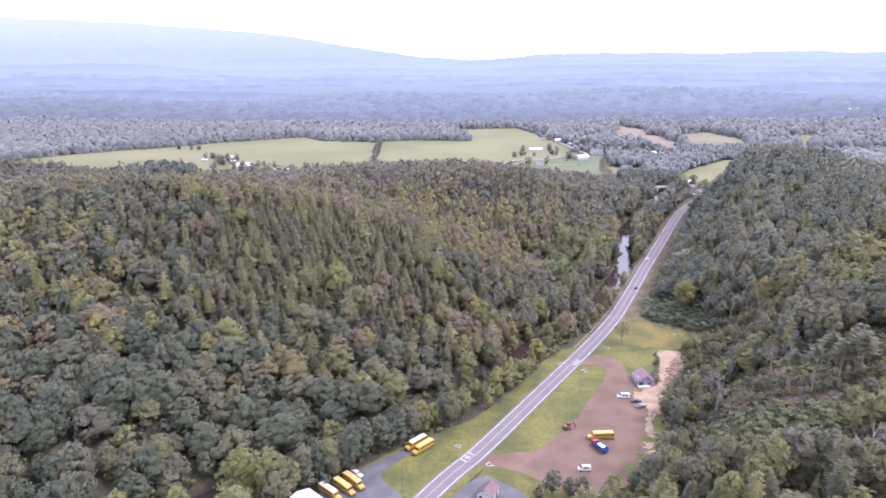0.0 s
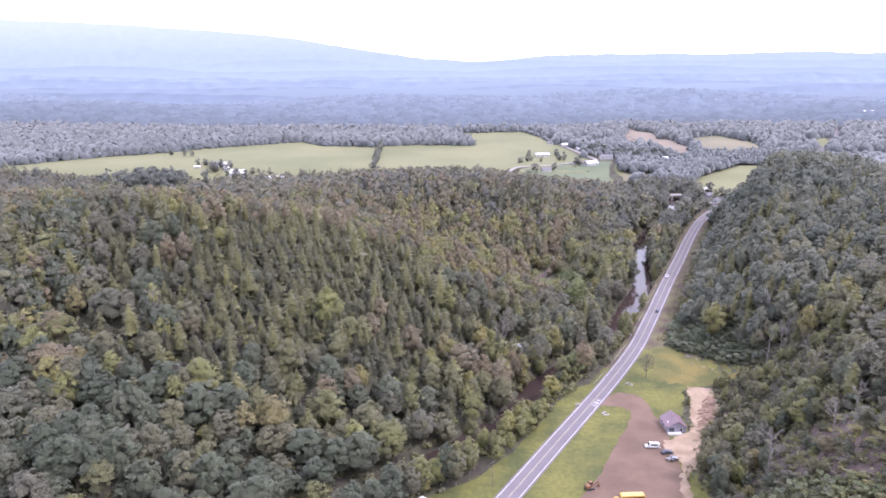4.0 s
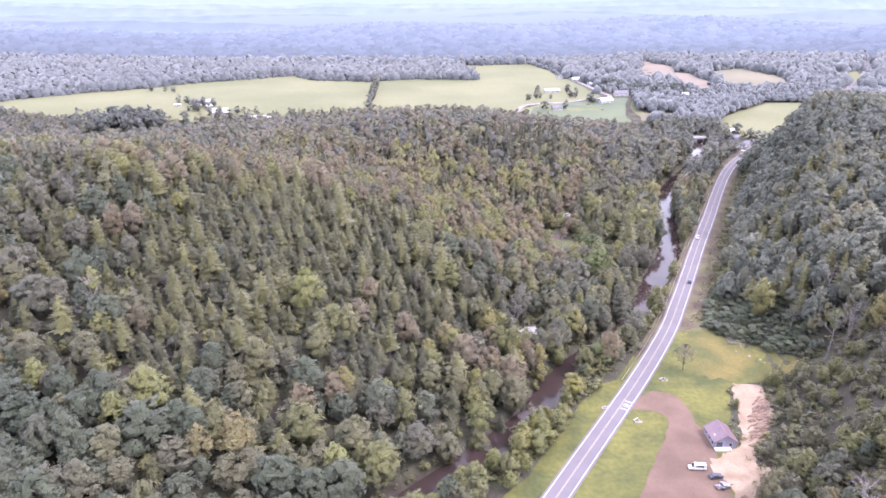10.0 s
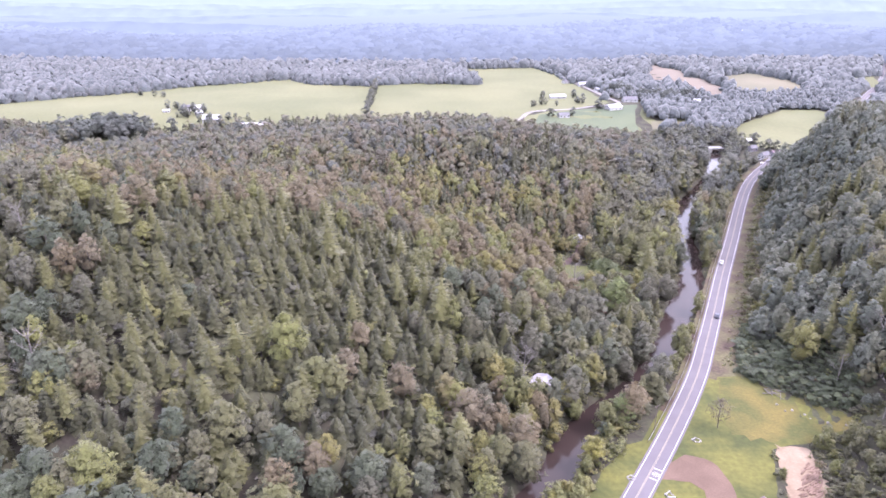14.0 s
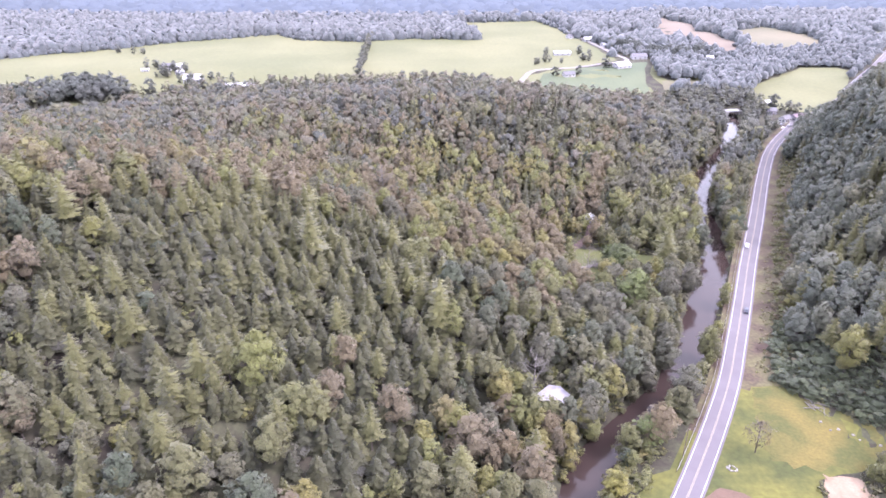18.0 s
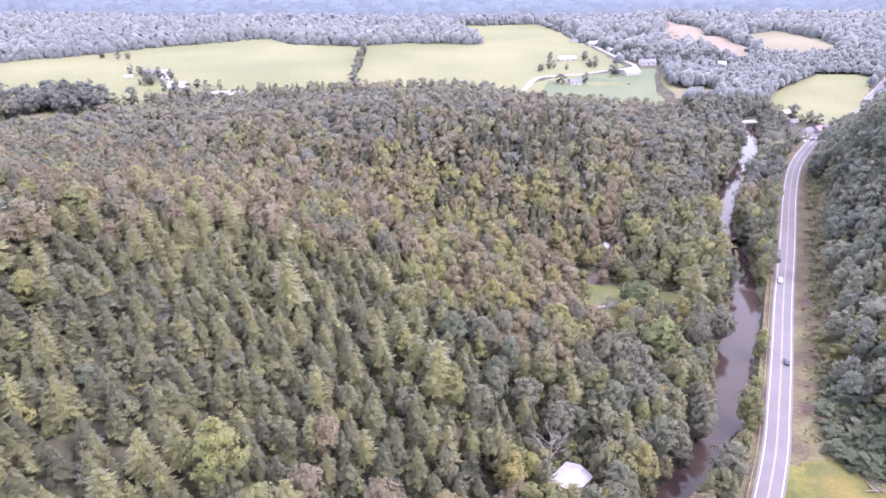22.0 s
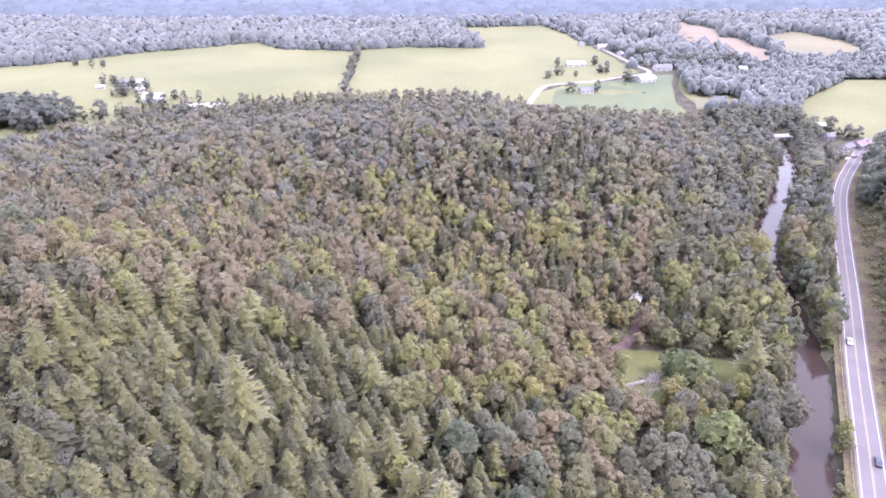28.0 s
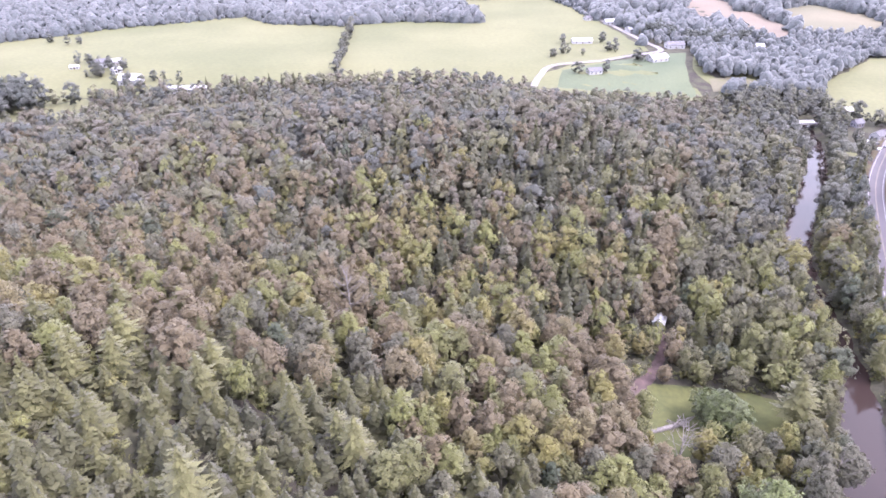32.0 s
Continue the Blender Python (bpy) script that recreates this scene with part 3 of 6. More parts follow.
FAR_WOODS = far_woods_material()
# raised sheet with the same haze glow, so far gaps stay pale
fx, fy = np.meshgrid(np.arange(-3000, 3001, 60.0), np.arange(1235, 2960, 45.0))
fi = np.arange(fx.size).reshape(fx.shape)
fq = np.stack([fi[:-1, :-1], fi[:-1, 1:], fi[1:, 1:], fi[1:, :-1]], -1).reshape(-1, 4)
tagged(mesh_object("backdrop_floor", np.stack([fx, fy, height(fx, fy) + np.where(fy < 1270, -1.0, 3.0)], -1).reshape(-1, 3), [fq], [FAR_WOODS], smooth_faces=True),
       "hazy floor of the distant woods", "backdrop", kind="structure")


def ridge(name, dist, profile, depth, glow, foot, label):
    """A long ridge at a distance ahead, its crest uneven with treetops. profile: rows of (side, crest height); glow,
    foot: painted haze colours.
    """
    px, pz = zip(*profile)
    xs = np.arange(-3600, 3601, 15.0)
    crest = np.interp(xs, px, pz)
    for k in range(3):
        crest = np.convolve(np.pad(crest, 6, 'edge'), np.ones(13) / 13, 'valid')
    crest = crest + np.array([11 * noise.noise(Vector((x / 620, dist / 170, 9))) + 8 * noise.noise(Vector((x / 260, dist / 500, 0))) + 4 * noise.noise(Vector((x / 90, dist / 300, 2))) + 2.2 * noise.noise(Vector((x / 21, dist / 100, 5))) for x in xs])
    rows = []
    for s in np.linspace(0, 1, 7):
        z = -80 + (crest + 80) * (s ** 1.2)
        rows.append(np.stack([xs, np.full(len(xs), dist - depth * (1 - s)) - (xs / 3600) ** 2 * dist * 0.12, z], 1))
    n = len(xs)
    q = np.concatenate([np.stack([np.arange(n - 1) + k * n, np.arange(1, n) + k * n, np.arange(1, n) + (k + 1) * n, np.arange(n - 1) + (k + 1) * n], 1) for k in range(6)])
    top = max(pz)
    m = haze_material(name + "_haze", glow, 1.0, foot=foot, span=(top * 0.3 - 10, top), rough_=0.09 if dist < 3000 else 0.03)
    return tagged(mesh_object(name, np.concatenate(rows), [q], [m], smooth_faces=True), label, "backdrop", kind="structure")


# emission colours pale from ridge to ridge in place of air haze
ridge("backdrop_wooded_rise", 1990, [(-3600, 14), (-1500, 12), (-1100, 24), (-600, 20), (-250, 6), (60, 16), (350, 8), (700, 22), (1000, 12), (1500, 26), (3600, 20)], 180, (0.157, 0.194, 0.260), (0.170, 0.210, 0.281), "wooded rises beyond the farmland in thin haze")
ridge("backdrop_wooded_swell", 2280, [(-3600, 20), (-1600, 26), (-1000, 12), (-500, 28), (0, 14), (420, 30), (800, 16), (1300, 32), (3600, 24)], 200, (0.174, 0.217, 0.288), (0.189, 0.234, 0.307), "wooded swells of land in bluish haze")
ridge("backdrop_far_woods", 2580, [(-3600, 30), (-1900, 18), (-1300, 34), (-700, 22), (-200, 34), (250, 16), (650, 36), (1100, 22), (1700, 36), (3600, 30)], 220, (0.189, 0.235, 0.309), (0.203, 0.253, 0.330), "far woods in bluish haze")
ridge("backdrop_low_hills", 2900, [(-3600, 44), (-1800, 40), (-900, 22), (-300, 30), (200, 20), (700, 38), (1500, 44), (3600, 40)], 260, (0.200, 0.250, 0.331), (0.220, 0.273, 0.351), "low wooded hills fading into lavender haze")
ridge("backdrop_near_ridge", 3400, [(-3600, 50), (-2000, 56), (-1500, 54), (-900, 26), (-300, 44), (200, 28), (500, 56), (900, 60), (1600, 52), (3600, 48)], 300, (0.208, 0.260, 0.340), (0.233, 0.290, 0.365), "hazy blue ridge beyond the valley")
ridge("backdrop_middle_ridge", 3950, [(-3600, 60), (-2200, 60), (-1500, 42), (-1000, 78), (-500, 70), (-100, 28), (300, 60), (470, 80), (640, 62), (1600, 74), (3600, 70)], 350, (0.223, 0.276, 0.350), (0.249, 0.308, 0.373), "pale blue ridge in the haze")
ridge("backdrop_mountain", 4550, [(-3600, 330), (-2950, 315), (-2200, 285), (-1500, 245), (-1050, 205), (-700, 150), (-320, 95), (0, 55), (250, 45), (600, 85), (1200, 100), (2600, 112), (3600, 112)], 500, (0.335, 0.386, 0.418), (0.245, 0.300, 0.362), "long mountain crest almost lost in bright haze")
# ---- things ----
PAINT_YELLOW = material("school_bus_yellow", (0.360, 0.215, 0.030), 0.35, vary=0.06, scale=1.5)
PAINT_WHITE = material("white_paint", (0.460, 0.460, 0.460), 0.4, vary=0.06, scale=1.0)
PAINT_BLACK = material("black_paint", (0.025, 0.025, 0.028), 0.4, vary=0.1)
PAINT_BLUE = material("blue_paint", (0.020, 0.060, 0.240), 0.35, vary=0.1, scale=1.5)
PAINT_RED = material("red_paint", (0.260, 0.025, 0.025), 0.4, vary=0.1, scale=1.5)
PAINT_ORANGE = material("rusty_orange_paint", (0.150, 0.070, 0.034), 0.6, vary=0.3, scale=2.0)
PAINT_GREY = material("silver_grey_paint", (0.200, 0.200, 0.220), 0.35, metal=0.3, vary=0.08)
PAINT_DARK = material("dark_car_paint", (0.04, 0.045, 0.06), 0.3, vary=0.1)
GLASS = material("dark_window_glass", (0.035, 0.04, 0.05), 0.06, vary=0.05, spec=0.8)
RUBBER = material("tyre_rubber", (0.03, 0.03, 0.03), 0.9, vary=0.15)
STEEL = material("galvanised_steel", (0.360, 0.360, 0.380), 0.45, metal=0.7, vary=0.12, scale=2.0)
CONCRETE = material("pale_concrete", (0.290, 0.280, 0.270), 0.9, vary=0.15, scale=0.6, bump=0.02)
STONE = material("pale_stone", (0.175, 0.160, 0.145), 0.9, vary=0.25, scale=1.2, bump=0.08, per_object=0.25)
MAUVE_METAL = material("mauve_roof_metal", (0.135, 0.088, 0.105), 0.5, vary=0.1, scale=0.4)
SIDING = material("grey_siding", (0.22, 0.21, 0.25), 0.8, vary=0.06, scale=0.6)
WHITE_WALL = material("white_siding", (0.360, 0.360, 0.360), 0.75, vary=0.05, scale=0.5)
WHITE_METAL = material("white_roof_metal", (0.440, 0.440, 0.450), 0.45, vary=0.06, scale=0.4)
GREY_ROOF = material("grey_shingles", (0.130, 0.125, 0.135), 0.9, vary=0.15, scale=0.7)
WOOD_OLD = material("weathered_timber", (0.120, 0.095, 0.080), 0.9, vary=0.3, scale=1.2, bump=0.02)


def box(bm, c, s, bevel=0.0, turn=None):
    m = Matrix.Translation(c) @ (turn if turn else Matrix()) @ Matrix.Diagonal((*s, 1))
    r = bmesh.ops.create_cube(bm, size=1.0, matrix=m)
    if bevel:
        edges = list({e for v in r["verts"] for e in v.link_edges})
        bmesh.ops.bevel(bm, geom=edges, offset=bevel, segments=2, affect='EDGES', profile=0.6)
    return bm


def boxes(*rows):
    bm = bmesh.new()
    for row in rows:
        box(bm, *row)
    return bm


def cyl(bm, c, r, length, axis='Z', segs=12, r2=None):
    rot = {'Z': Matrix(), 'X': Matrix.Rotation(math.pi / 2, 4, 'Y'), 'Y': Matrix.Rotation(math.pi / 2, 4, 'X')}[axis]
    bmesh.ops.create_cone(bm, cap_ends=True, segments=segs, radius1=r, radius2=r if r2 is None else r2, depth=length, matrix=Matrix.Translation(c) @ rot)
    return bm


def profile(points, width, axis='Y'):
    """A side outline (along x and z) pulled to a width, with softened edges."""
    bm = bmesh.new()
    f = bm.faces.new([bm.verts.new((x, -width / 2, z)) for x, z in points])
    r = bmesh.ops.extrude_face_region(bm, geom=[f])
    bmesh.ops.translate(bm, verts=[g for g in r["geom"] if isinstance(g, bmesh.types.BMVert)], vec=(0, width, 0))
    bmesh.ops.recalc_face_normals(bm, faces=bm.faces[:])
    return bm


def soften(bm, offset, segments=2):
    bmesh.ops.bevel(bm, geom=bm.edges[:], offset=offset, segments=segments, affect='EDGES', profile=0.6, clamp_overlap=True)
    return bm


def thing(name, label, category, x, y, turn=0.0, group="", lift=0.1, z=None):
    ob = new(name)
    ob.empty_display_size = 0.5
    ob.matrix_world = pose(x, y, (ground_at(x, y) if z is None else z) + lift, 0, 0, turn)
    return tagged(ob, label, category, group)


def wheel(parent, x, y, r=0.45, w=0.28):
    tyre = part("wheel", cyl(bmesh.new(), (x, y, r), r, w, 'Y', 16), RUBBER, parent)
    part("rim", cyl(bmesh.new(), (x, y + (w * 0.3 if y > 0 else -w * 0.3), r), r * 0.55, w * 0.6, 'Y', 12), STEEL, tyre)
    return tyre


def school_bus(x, y, turn, label, roof=None, group="school buses"):
    """A conventional school bus about 11 m long, bonnet towards +x."""
    b = thing("school_bus", label, "bus", x, y, turn, group)
    body = [(-5.3, 0.55), (3.3, 0.55), (3.4, 1.5), (3.2, 2.75), (2.9, 2.98), (-5.0, 2.98), (-5.3, 2.7)]
    part("body", soften(profile(body, 2.4), 0.12), PAINT_YELLOW, b)
    part("roof", soften(profile([(-4.95, 2.96), (2.85, 2.96), (2.6, 3.12), (-4.8, 3.12)], 2.1), 0.05), roof or material("faded_bus_roof", (0.420, 0.300, 0.110), 0.5, vary=0.08, scale=1.0), b, "white roof panel" if roof else "sun-faded yellow roof panel")
    part("hood", soften(profile([(3.3, 0.6), (5.1, 0.6), (5.15, 1.35), (4.9, 1.6), (3.35, 1.75)], 2.1), 0.12), PAINT_YELLOW, b)
    part("windshield", boxes(((3.33, 0, 2.2), (0.1, 2.0, 0.85), 0.02)), GLASS, b)
    for side in (-1, 1):
        part("rub_rail", boxes(((-1.0, side * 1.215, 1.25), (8.4, 0.03, 0.10))), PAINT_BLACK, b)
        part("rub_rail", boxes(((-1.0, side * 1.215, 0.85), (8.4, 0.03, 0.10))), PAINT_BLACK, b)
        for k in range(9):
            part("window", boxes(((-4.7 + k * 0.88, side * 1.205, 2.25), (0.74, 0.03, 0.62))), GLASS, b)
        part("mirror", boxes(((4.2, side * 1.25, 1.9), (0.12, 0.2, 0.35), 0.03)), PAINT_BLACK, b)
        part("headlight", cyl(bmesh.new(), (5.15, side * 0.75, 1.0), 0.14, 0.08, 'X'), PAINT_WHITE, b)
        for wx in (-3.1, 4.0):
            wheel(b, wx, side * 1.03, 0.48)
    part("bumper", boxes(((5.3, 0, 0.6), (0.22, 2.3, 0.3), 0.05)), PAINT_BLACK, b)
    part("bumper", boxes(((-5.42, 0, 0.6), (0.22, 2.3, 0.3), 0.05)), PAINT_BLACK, b)
    part("rear_window", boxes(((-5.31, 0, 2.2), (0.03, 1.5, 0.6))), GLASS, b)
    return b


def car(name, x, y, turn, paint, label, tall=1.45, length=4.5, van=False, group="", lift=0.12):
    c = thing(name, label, "van" if van else "car", x, y, turn, group, lift)
    h = length / 2
    low = [(-h, 0.35), (h, 0.35), (h, 0.75), (h - 0.1, 0.88), (h * 0.45, 0.98), (-h * 0.9, 1.0), (-h, 0.85)]
    part("body", soften(profile(low, 1.75), 0.07), paint, c)
    if van:
        cab = [(-h * 0.97, 0.95), (h * 0.62, 0.95), (h * 0.42, tall), (-h * 0.92, tall)]
    else:
        cab = [(-h * 0.85, 0.95), (h * 0.45, 0.95), (h * 0.12, tall), (-h * 0.55, tall)]
    part("cabin", soften(profile(cab, 1.58), 0.06), paint, c)
    x0, x1 = cab[0][0], cab[1][0]
    for side in (-1, 1):
        part("side_window", boxes((((x0 + x1) / 2 - 0.1, side * 0.79, (0.95 + tall) / 2 + 0.05), ((x1 - x0) * 0.55, 0.03, (tall - 0.95) * 0.55))), GLASS, c)
        for wx in (-h * 0.62, h * 0.64):
            wheel(c, wx, side * 0.78, 0.33, 0.2)
        part("headlight", boxes(((h - 0.02, side * 0.6, 0.7), (0.06, 0.3, 0.14), 0.02)), PAINT_WHITE, c)
        part("tail_light", boxes(((-h + 0.01, side * 0.65, 0.75), (0.05, 0.2, 0.16), 0.02)), PAINT_RED, c)
    slope = math.atan2(tall - 0.95, cab[1][0] - cab[2][0])
    part("windshield", boxes((((cab[1][0] + cab[2][0]) / 2 + 0.01, 0, (0.95 + tall) / 2), ((tall - 0.95) * 1.05, 1.35, 0.03), 0.0, Matrix.Rotation(slope, 4, 'Y'))), GLASS, c)
    return c


def house(name, x, y, turn, wide, deep, eaves, ridge_h, wall_mat, roof_mat, label, category="house", windows=3, porch=False, chimney=False, group="", lift=0.0, overhang=0.45):
    """A gabled building, ridge along its own x axis."""
    b = thing(name, label, category, x, y, turn, group, lift)
    g = ground_at(x, y)
    bm = bmesh.new()
    hw, hd, t = wide / 2, deep / 2, 0.2
    for sx in (-1, 1):
        pts = [(-hd, -0.6), (hd, -0.6), (hd, eaves), (0, ridge_h), (-hd, eaves)]
        vs = [bm.verts.new((sx * hw, py, pz)) for py, pz in pts]
        f = bm.faces.new(vs)
        r = bmesh.ops.extrude_face_region(bm, geom=[f])
        bmesh.ops.translate(bm, verts=[q for q in r["geom"] if isinstance(q, bmesh.types.BMVert)], vec=(-sx * t, 0, 0))
    for sy in (-1, 1):
        box(bm, (0, sy * (hd - t / 2), (eaves - 0.6) / 2), (wide - 2 * t - 0.01, t, eaves + 0.6))
    bmesh.ops.recalc_face_normals(bm, faces=bm.faces[:])
    part("wall", bm, wall_mat, b)
    rise = ridge_h - eaves
    ang = math.atan2(rise, hd)
    ln = math.hypot(rise, hd) + overhang
    for sy in (-1, 1):
        mid = Vector((0, sy * math.cos(ang) * ln / 2, ridge_h - math.sin(ang) * ln / 2 + 0.12))
        slab = part("roof_slope", boxes((mid, (wide + 2 * overhang, ln, 0.14), 0.02, Matrix.Rotation(-sy * ang, 4, 'X'))), roof_mat, b)
        if wide > 9 and category == "house":
            for k in range(int(wide // 1.2)):
                xx = -hw + 0.6 + k * 1.2
                part("roof_seam", boxes((mid + Vector((xx, 0, 0)) + Vector((0, sy * math.sin(ang) * 0.08, math.cos(ang) * 0.08)), (0.07, ln, 0.05), 0.0, Matrix.Rotation(-sy * ang, 4, 'X'))), roof_mat, slab)
    part("ridge_cap", boxes(((0, 0, ridge_h + 0.2), (wide + 2 * overhang, 0.4, 0.1), 0.03)), roof_mat, b)

    def opening(kind, cx, cy, cz, w, h, facing):
        s = (w, 0.08, h) if facing == 'Y' else (0.08, w, h)
        fr = (w + 0.2, 0.05, h + 0.2) if facing == 'Y' else (0.05, w + 0.2, h + 0.2)
        o = part(kind, boxes(((cx, cy, cz), fr)), PAINT_WHITE, b)
        part("pane" if kind == "window" else "panel", boxes(((cx, cy, cz), s)), GLASS if kind == "window" else WOOD_OLD, o)

    for sy in (-1, 1):
        for k in range(windows):
            xx = -hw + wide * (k + 0.5) / windows
            opening("door" if (k == windows // 2 and sy < 0) else "window", xx, sy * (hd + 0.01), 1.05 if (k == windows // 2 and sy < 0) else 1.55, 1.0, 2.05 if (k == windows // 2 and sy < 0) else 1.2, 'Y')
    for sx in (-1, 1):
        for yy in (-hd * 0.45, hd * 0.45):
            opening("window", sx * (hw + 0.01), yy, 1.55, 1.0, 1.2, 'X')
        if ridge_h > 5.2:
            opening("window", sx * (hw + 0.01), 0, eaves + 0.5, 0.9, 1.0, 'X')
    if porch:
        deck = part("porch", boxes(((0, -hd - 1.1, 0.2), (wide * 0.8, 2.2, 0.4), 0.03)), PAINT_WHITE, b, "white painted porch")
        part("porch_roof", boxes(((0, -hd - 1.05, 2.55), (wide * 0.84, 2.3, 0.12), 0.02, Matrix.Rotation(0.12, 4, 'X'))), PAINT_WHITE, b)
        for k in range(4):
            part("porch_post", boxes(((-wide * 0.38 + k * wide * 0.253, -hd - 2.0, 1.4), (0.14, 0.14, 2.2), 0.02)), PAINT_WHITE, deck)
    if chimney:
        ch = part("chimney", boxes(((wide * 0.2, 0.4, ridge_h + 0.3), (0.7, 0.7, 1.6), 0.02)), material("red_brick", (0.33, 0.15, 0.11), 0.9, vary=0.2, scale=2.0), b)
        part("chimney_cap", boxes(((wide * 0.2, 0.4, ridge_h + 1.12), (0.85, 0.85, 0.1), 0.02)), CONCRETE, ch)
    return b


# buses, vans and pickup on the west lot
school_bus(-7.6, 229.8, 227, "yellow school bus parked on grey asphalt beside trees")
school_bus(-10.4, 232.8, 227, "yellow school bus with a white roof at the lot edge", PAINT_WHITE)
school_bus(-31.6, 208.4, -45, "yellow school bus parked in a row on asphalt")
school_bus(-34.6, 205.2, -44, "yellow school bus parked in the middle of a row")
school_bus(-39.0, 202.3, -42, "yellow school bus with a white roof beside a shed", PAINT_WHITE)
car("pickup_truck", -31.2, 213.8, -40, PAINT_WHITE, "white pickup truck parked beside school buses", 1.7, 5.4)
house("bus_garage", -44, 193, -44, 14, 9, 3.4, 4.6, WHITE_WALL, WHITE_METAL, "white metal-roofed garage beside the bus lot", "garage", 3)
house("roadside_house", 15.6, 201.5, 60, 6.4, 5.2, 2.8, 4.8, WHITE_WALL, material("dark_mauve_metal", (0.115, 0.070, 0.075), 0.5, vary=0.12, scale=0.8), "small white house with a mauve metal roof by the highway", "house", 2)

# east yard
school_bus(62.5, 238.0, 184, "yellow school bus parked on brown gravel")
yard_house = house("yard_house", 92.6, 285.5, 92, 8.4, 7.6, 2.7, 5.2, SIDING, MAUVE_METAL, "grey house with a mauve metal roof on bare earth", "house", 3)
part("skylight", boxes(((0.7, 2.05, 4.0), (2.0, 1.4, 0.12), 0.02, Matrix.Rotation(-0.56, 4, 'X'))), MAUVE_METAL, yard_house)
part("roof_patch", boxes(((-1.4, 2.1, 3.97), (0.9, 2.0, 0.06), 0.01, Matrix.Rotation(-0.56, 4, 'X'))), PAINT_WHITE, yard_house, "white patch on the roof")
part("porch", boxes(((-5.1, 1.0, 0.35), (1.7, 5.4, 0.7), 0.05)), PAINT_WHITE, yard_house, "white painted porch")
# dark panel on the closed wall; its colour stands for the unlit inside
part("doorway", boxes(((-4.25, 2.1, 1.6), (0.1, 2.0, 1.8))), GLASS, yard_house, "dark panel standing for an open doorway")
car("work_van", 80.0, 271.0, 176, PAINT_WHITE, "white work van parked on brown gravel", 2.1, 5.6, van=True)
car("parked_van", 52.0, 217.0, 180, PAINT_WHITE, "white van parked among trees at the yard edge", 2.0, 4.8, van=True)


def flatbed(x, y, turn):
    t = thing("dump_truck", "blue dump truck with a red cab on gravel", "truck", x, y, turn)
    part("chassis", boxes(((0, 0, 0.8), (7.4, 1.0, 0.3), 0.03)), PAINT_BLACK, t)
    part("cab", soften(profile([(1.9, 0.8), (3.9, 0.8), (3.95, 1.7), (3.4, 2.7), (1.9, 2.75)], 2.3), 0.1), PAINT_RED, t, "red cab")
    part("windshield", boxes(((3.68, 0, 2.2), (0.06, 1.9, 0.85), 0.0, Matrix.Rotation(-0.5, 4, 'Y'))), GLASS, t)
    tub = part("dump_box", boxes(((-1.2, 0, 1.15), (5.6, 2.4, 0.14)), ((-1.2, 1.17, 1.9), (5.6, 0.1, 1.4)), ((-1.2, -1.17, 1.9), (5.6, 0.1, 1.4)), ((1.55, 0, 1.9), (0.1, 2.4, 1.5)), ((-3.95, 0, 1.8), (0.1, 2.3, 1.2))), PAINT_BLUE, t, "blue steel tub")
    for k in range(5):
        for sy in (-1.25, 1.25):
            part("rib", boxes(((-3.6 + k * 1.2, sy, 1.9), (0.12, 0.1, 1.4))), PAINT_BLUE, tub)
    part("tarp", soften(boxes(((-1.4, 0.2, 2.6), (3.4, 1.8, 0.3))), 0.1), PAINT_WHITE, t, "white bundled tarp")
    for side in (-1, 1):
        for wx in (-3.0, -1.9, 3.0):
            wheel(t, wx, side * 1.0, 0.5, 0.3)
    return t


flatbed(60.4, 230.6, 117)


def digger(x, y, turn):
    d = thing("excavator", "small rusty orange excavator on the gravel edge", "excavator", x, y, turn)
    for side in (-1, 1):
        tr = part("track", soften(profile([(-1.5, 0.1), (-1.2, 0.0), (1.2, 0.0), (1.5, 0.1), (1.5, 0.5), (1.2, 0.65), (-1.2, 0.65), (-1.5, 0.5)], 0.45), 0.03), RUBBER, d)
        for v in tr.data.vertices:
            v.co.y += side * 0.85
    part("turntable", cyl(bmesh.new(), (0, 0, 0.75), 0.6, 0.3, 'Z', 14), PAINT_BLACK, d)
    part("engine_cover", soften(boxes(((-0.7, 0, 1.35), (1.6, 1.9, 0.95))), 0.12), PAINT_ORANGE, d)
    part("cab", soften(boxes(((0.6, 0.45, 1.75), (1.2, 0.95, 1.7))), 0.08), PAINT_ORANGE, d)
    part("cab_window", boxes(((0.6, 0.45, 2.05), (1.24, 0.99, 0.7), 0.05)), GLASS, d)
    part("boom", boxes(((1.9, -0.35, 2.1), (2.6, 0.3, 0.4), 0.05, Matrix.Rotation(-0.6, 4, 'Y'))), PAINT_ORANGE, d)
    part("arm", boxes(((3.2, -0.35, 1.9), (1.9, 0.25, 0.3), 0.04, Matrix.Rotation(1.05, 4, 'Y'))), PAINT_ORANGE, d)
    part("bucket", soften(profile([(3.2, 0.5), (3.9, 0.35), (4.0, 0.9), (3.6, 1.1)], 0.8), 0.04), PAINT_ORANGE, d)
    return d


digger(50.5, 245.0, 20)


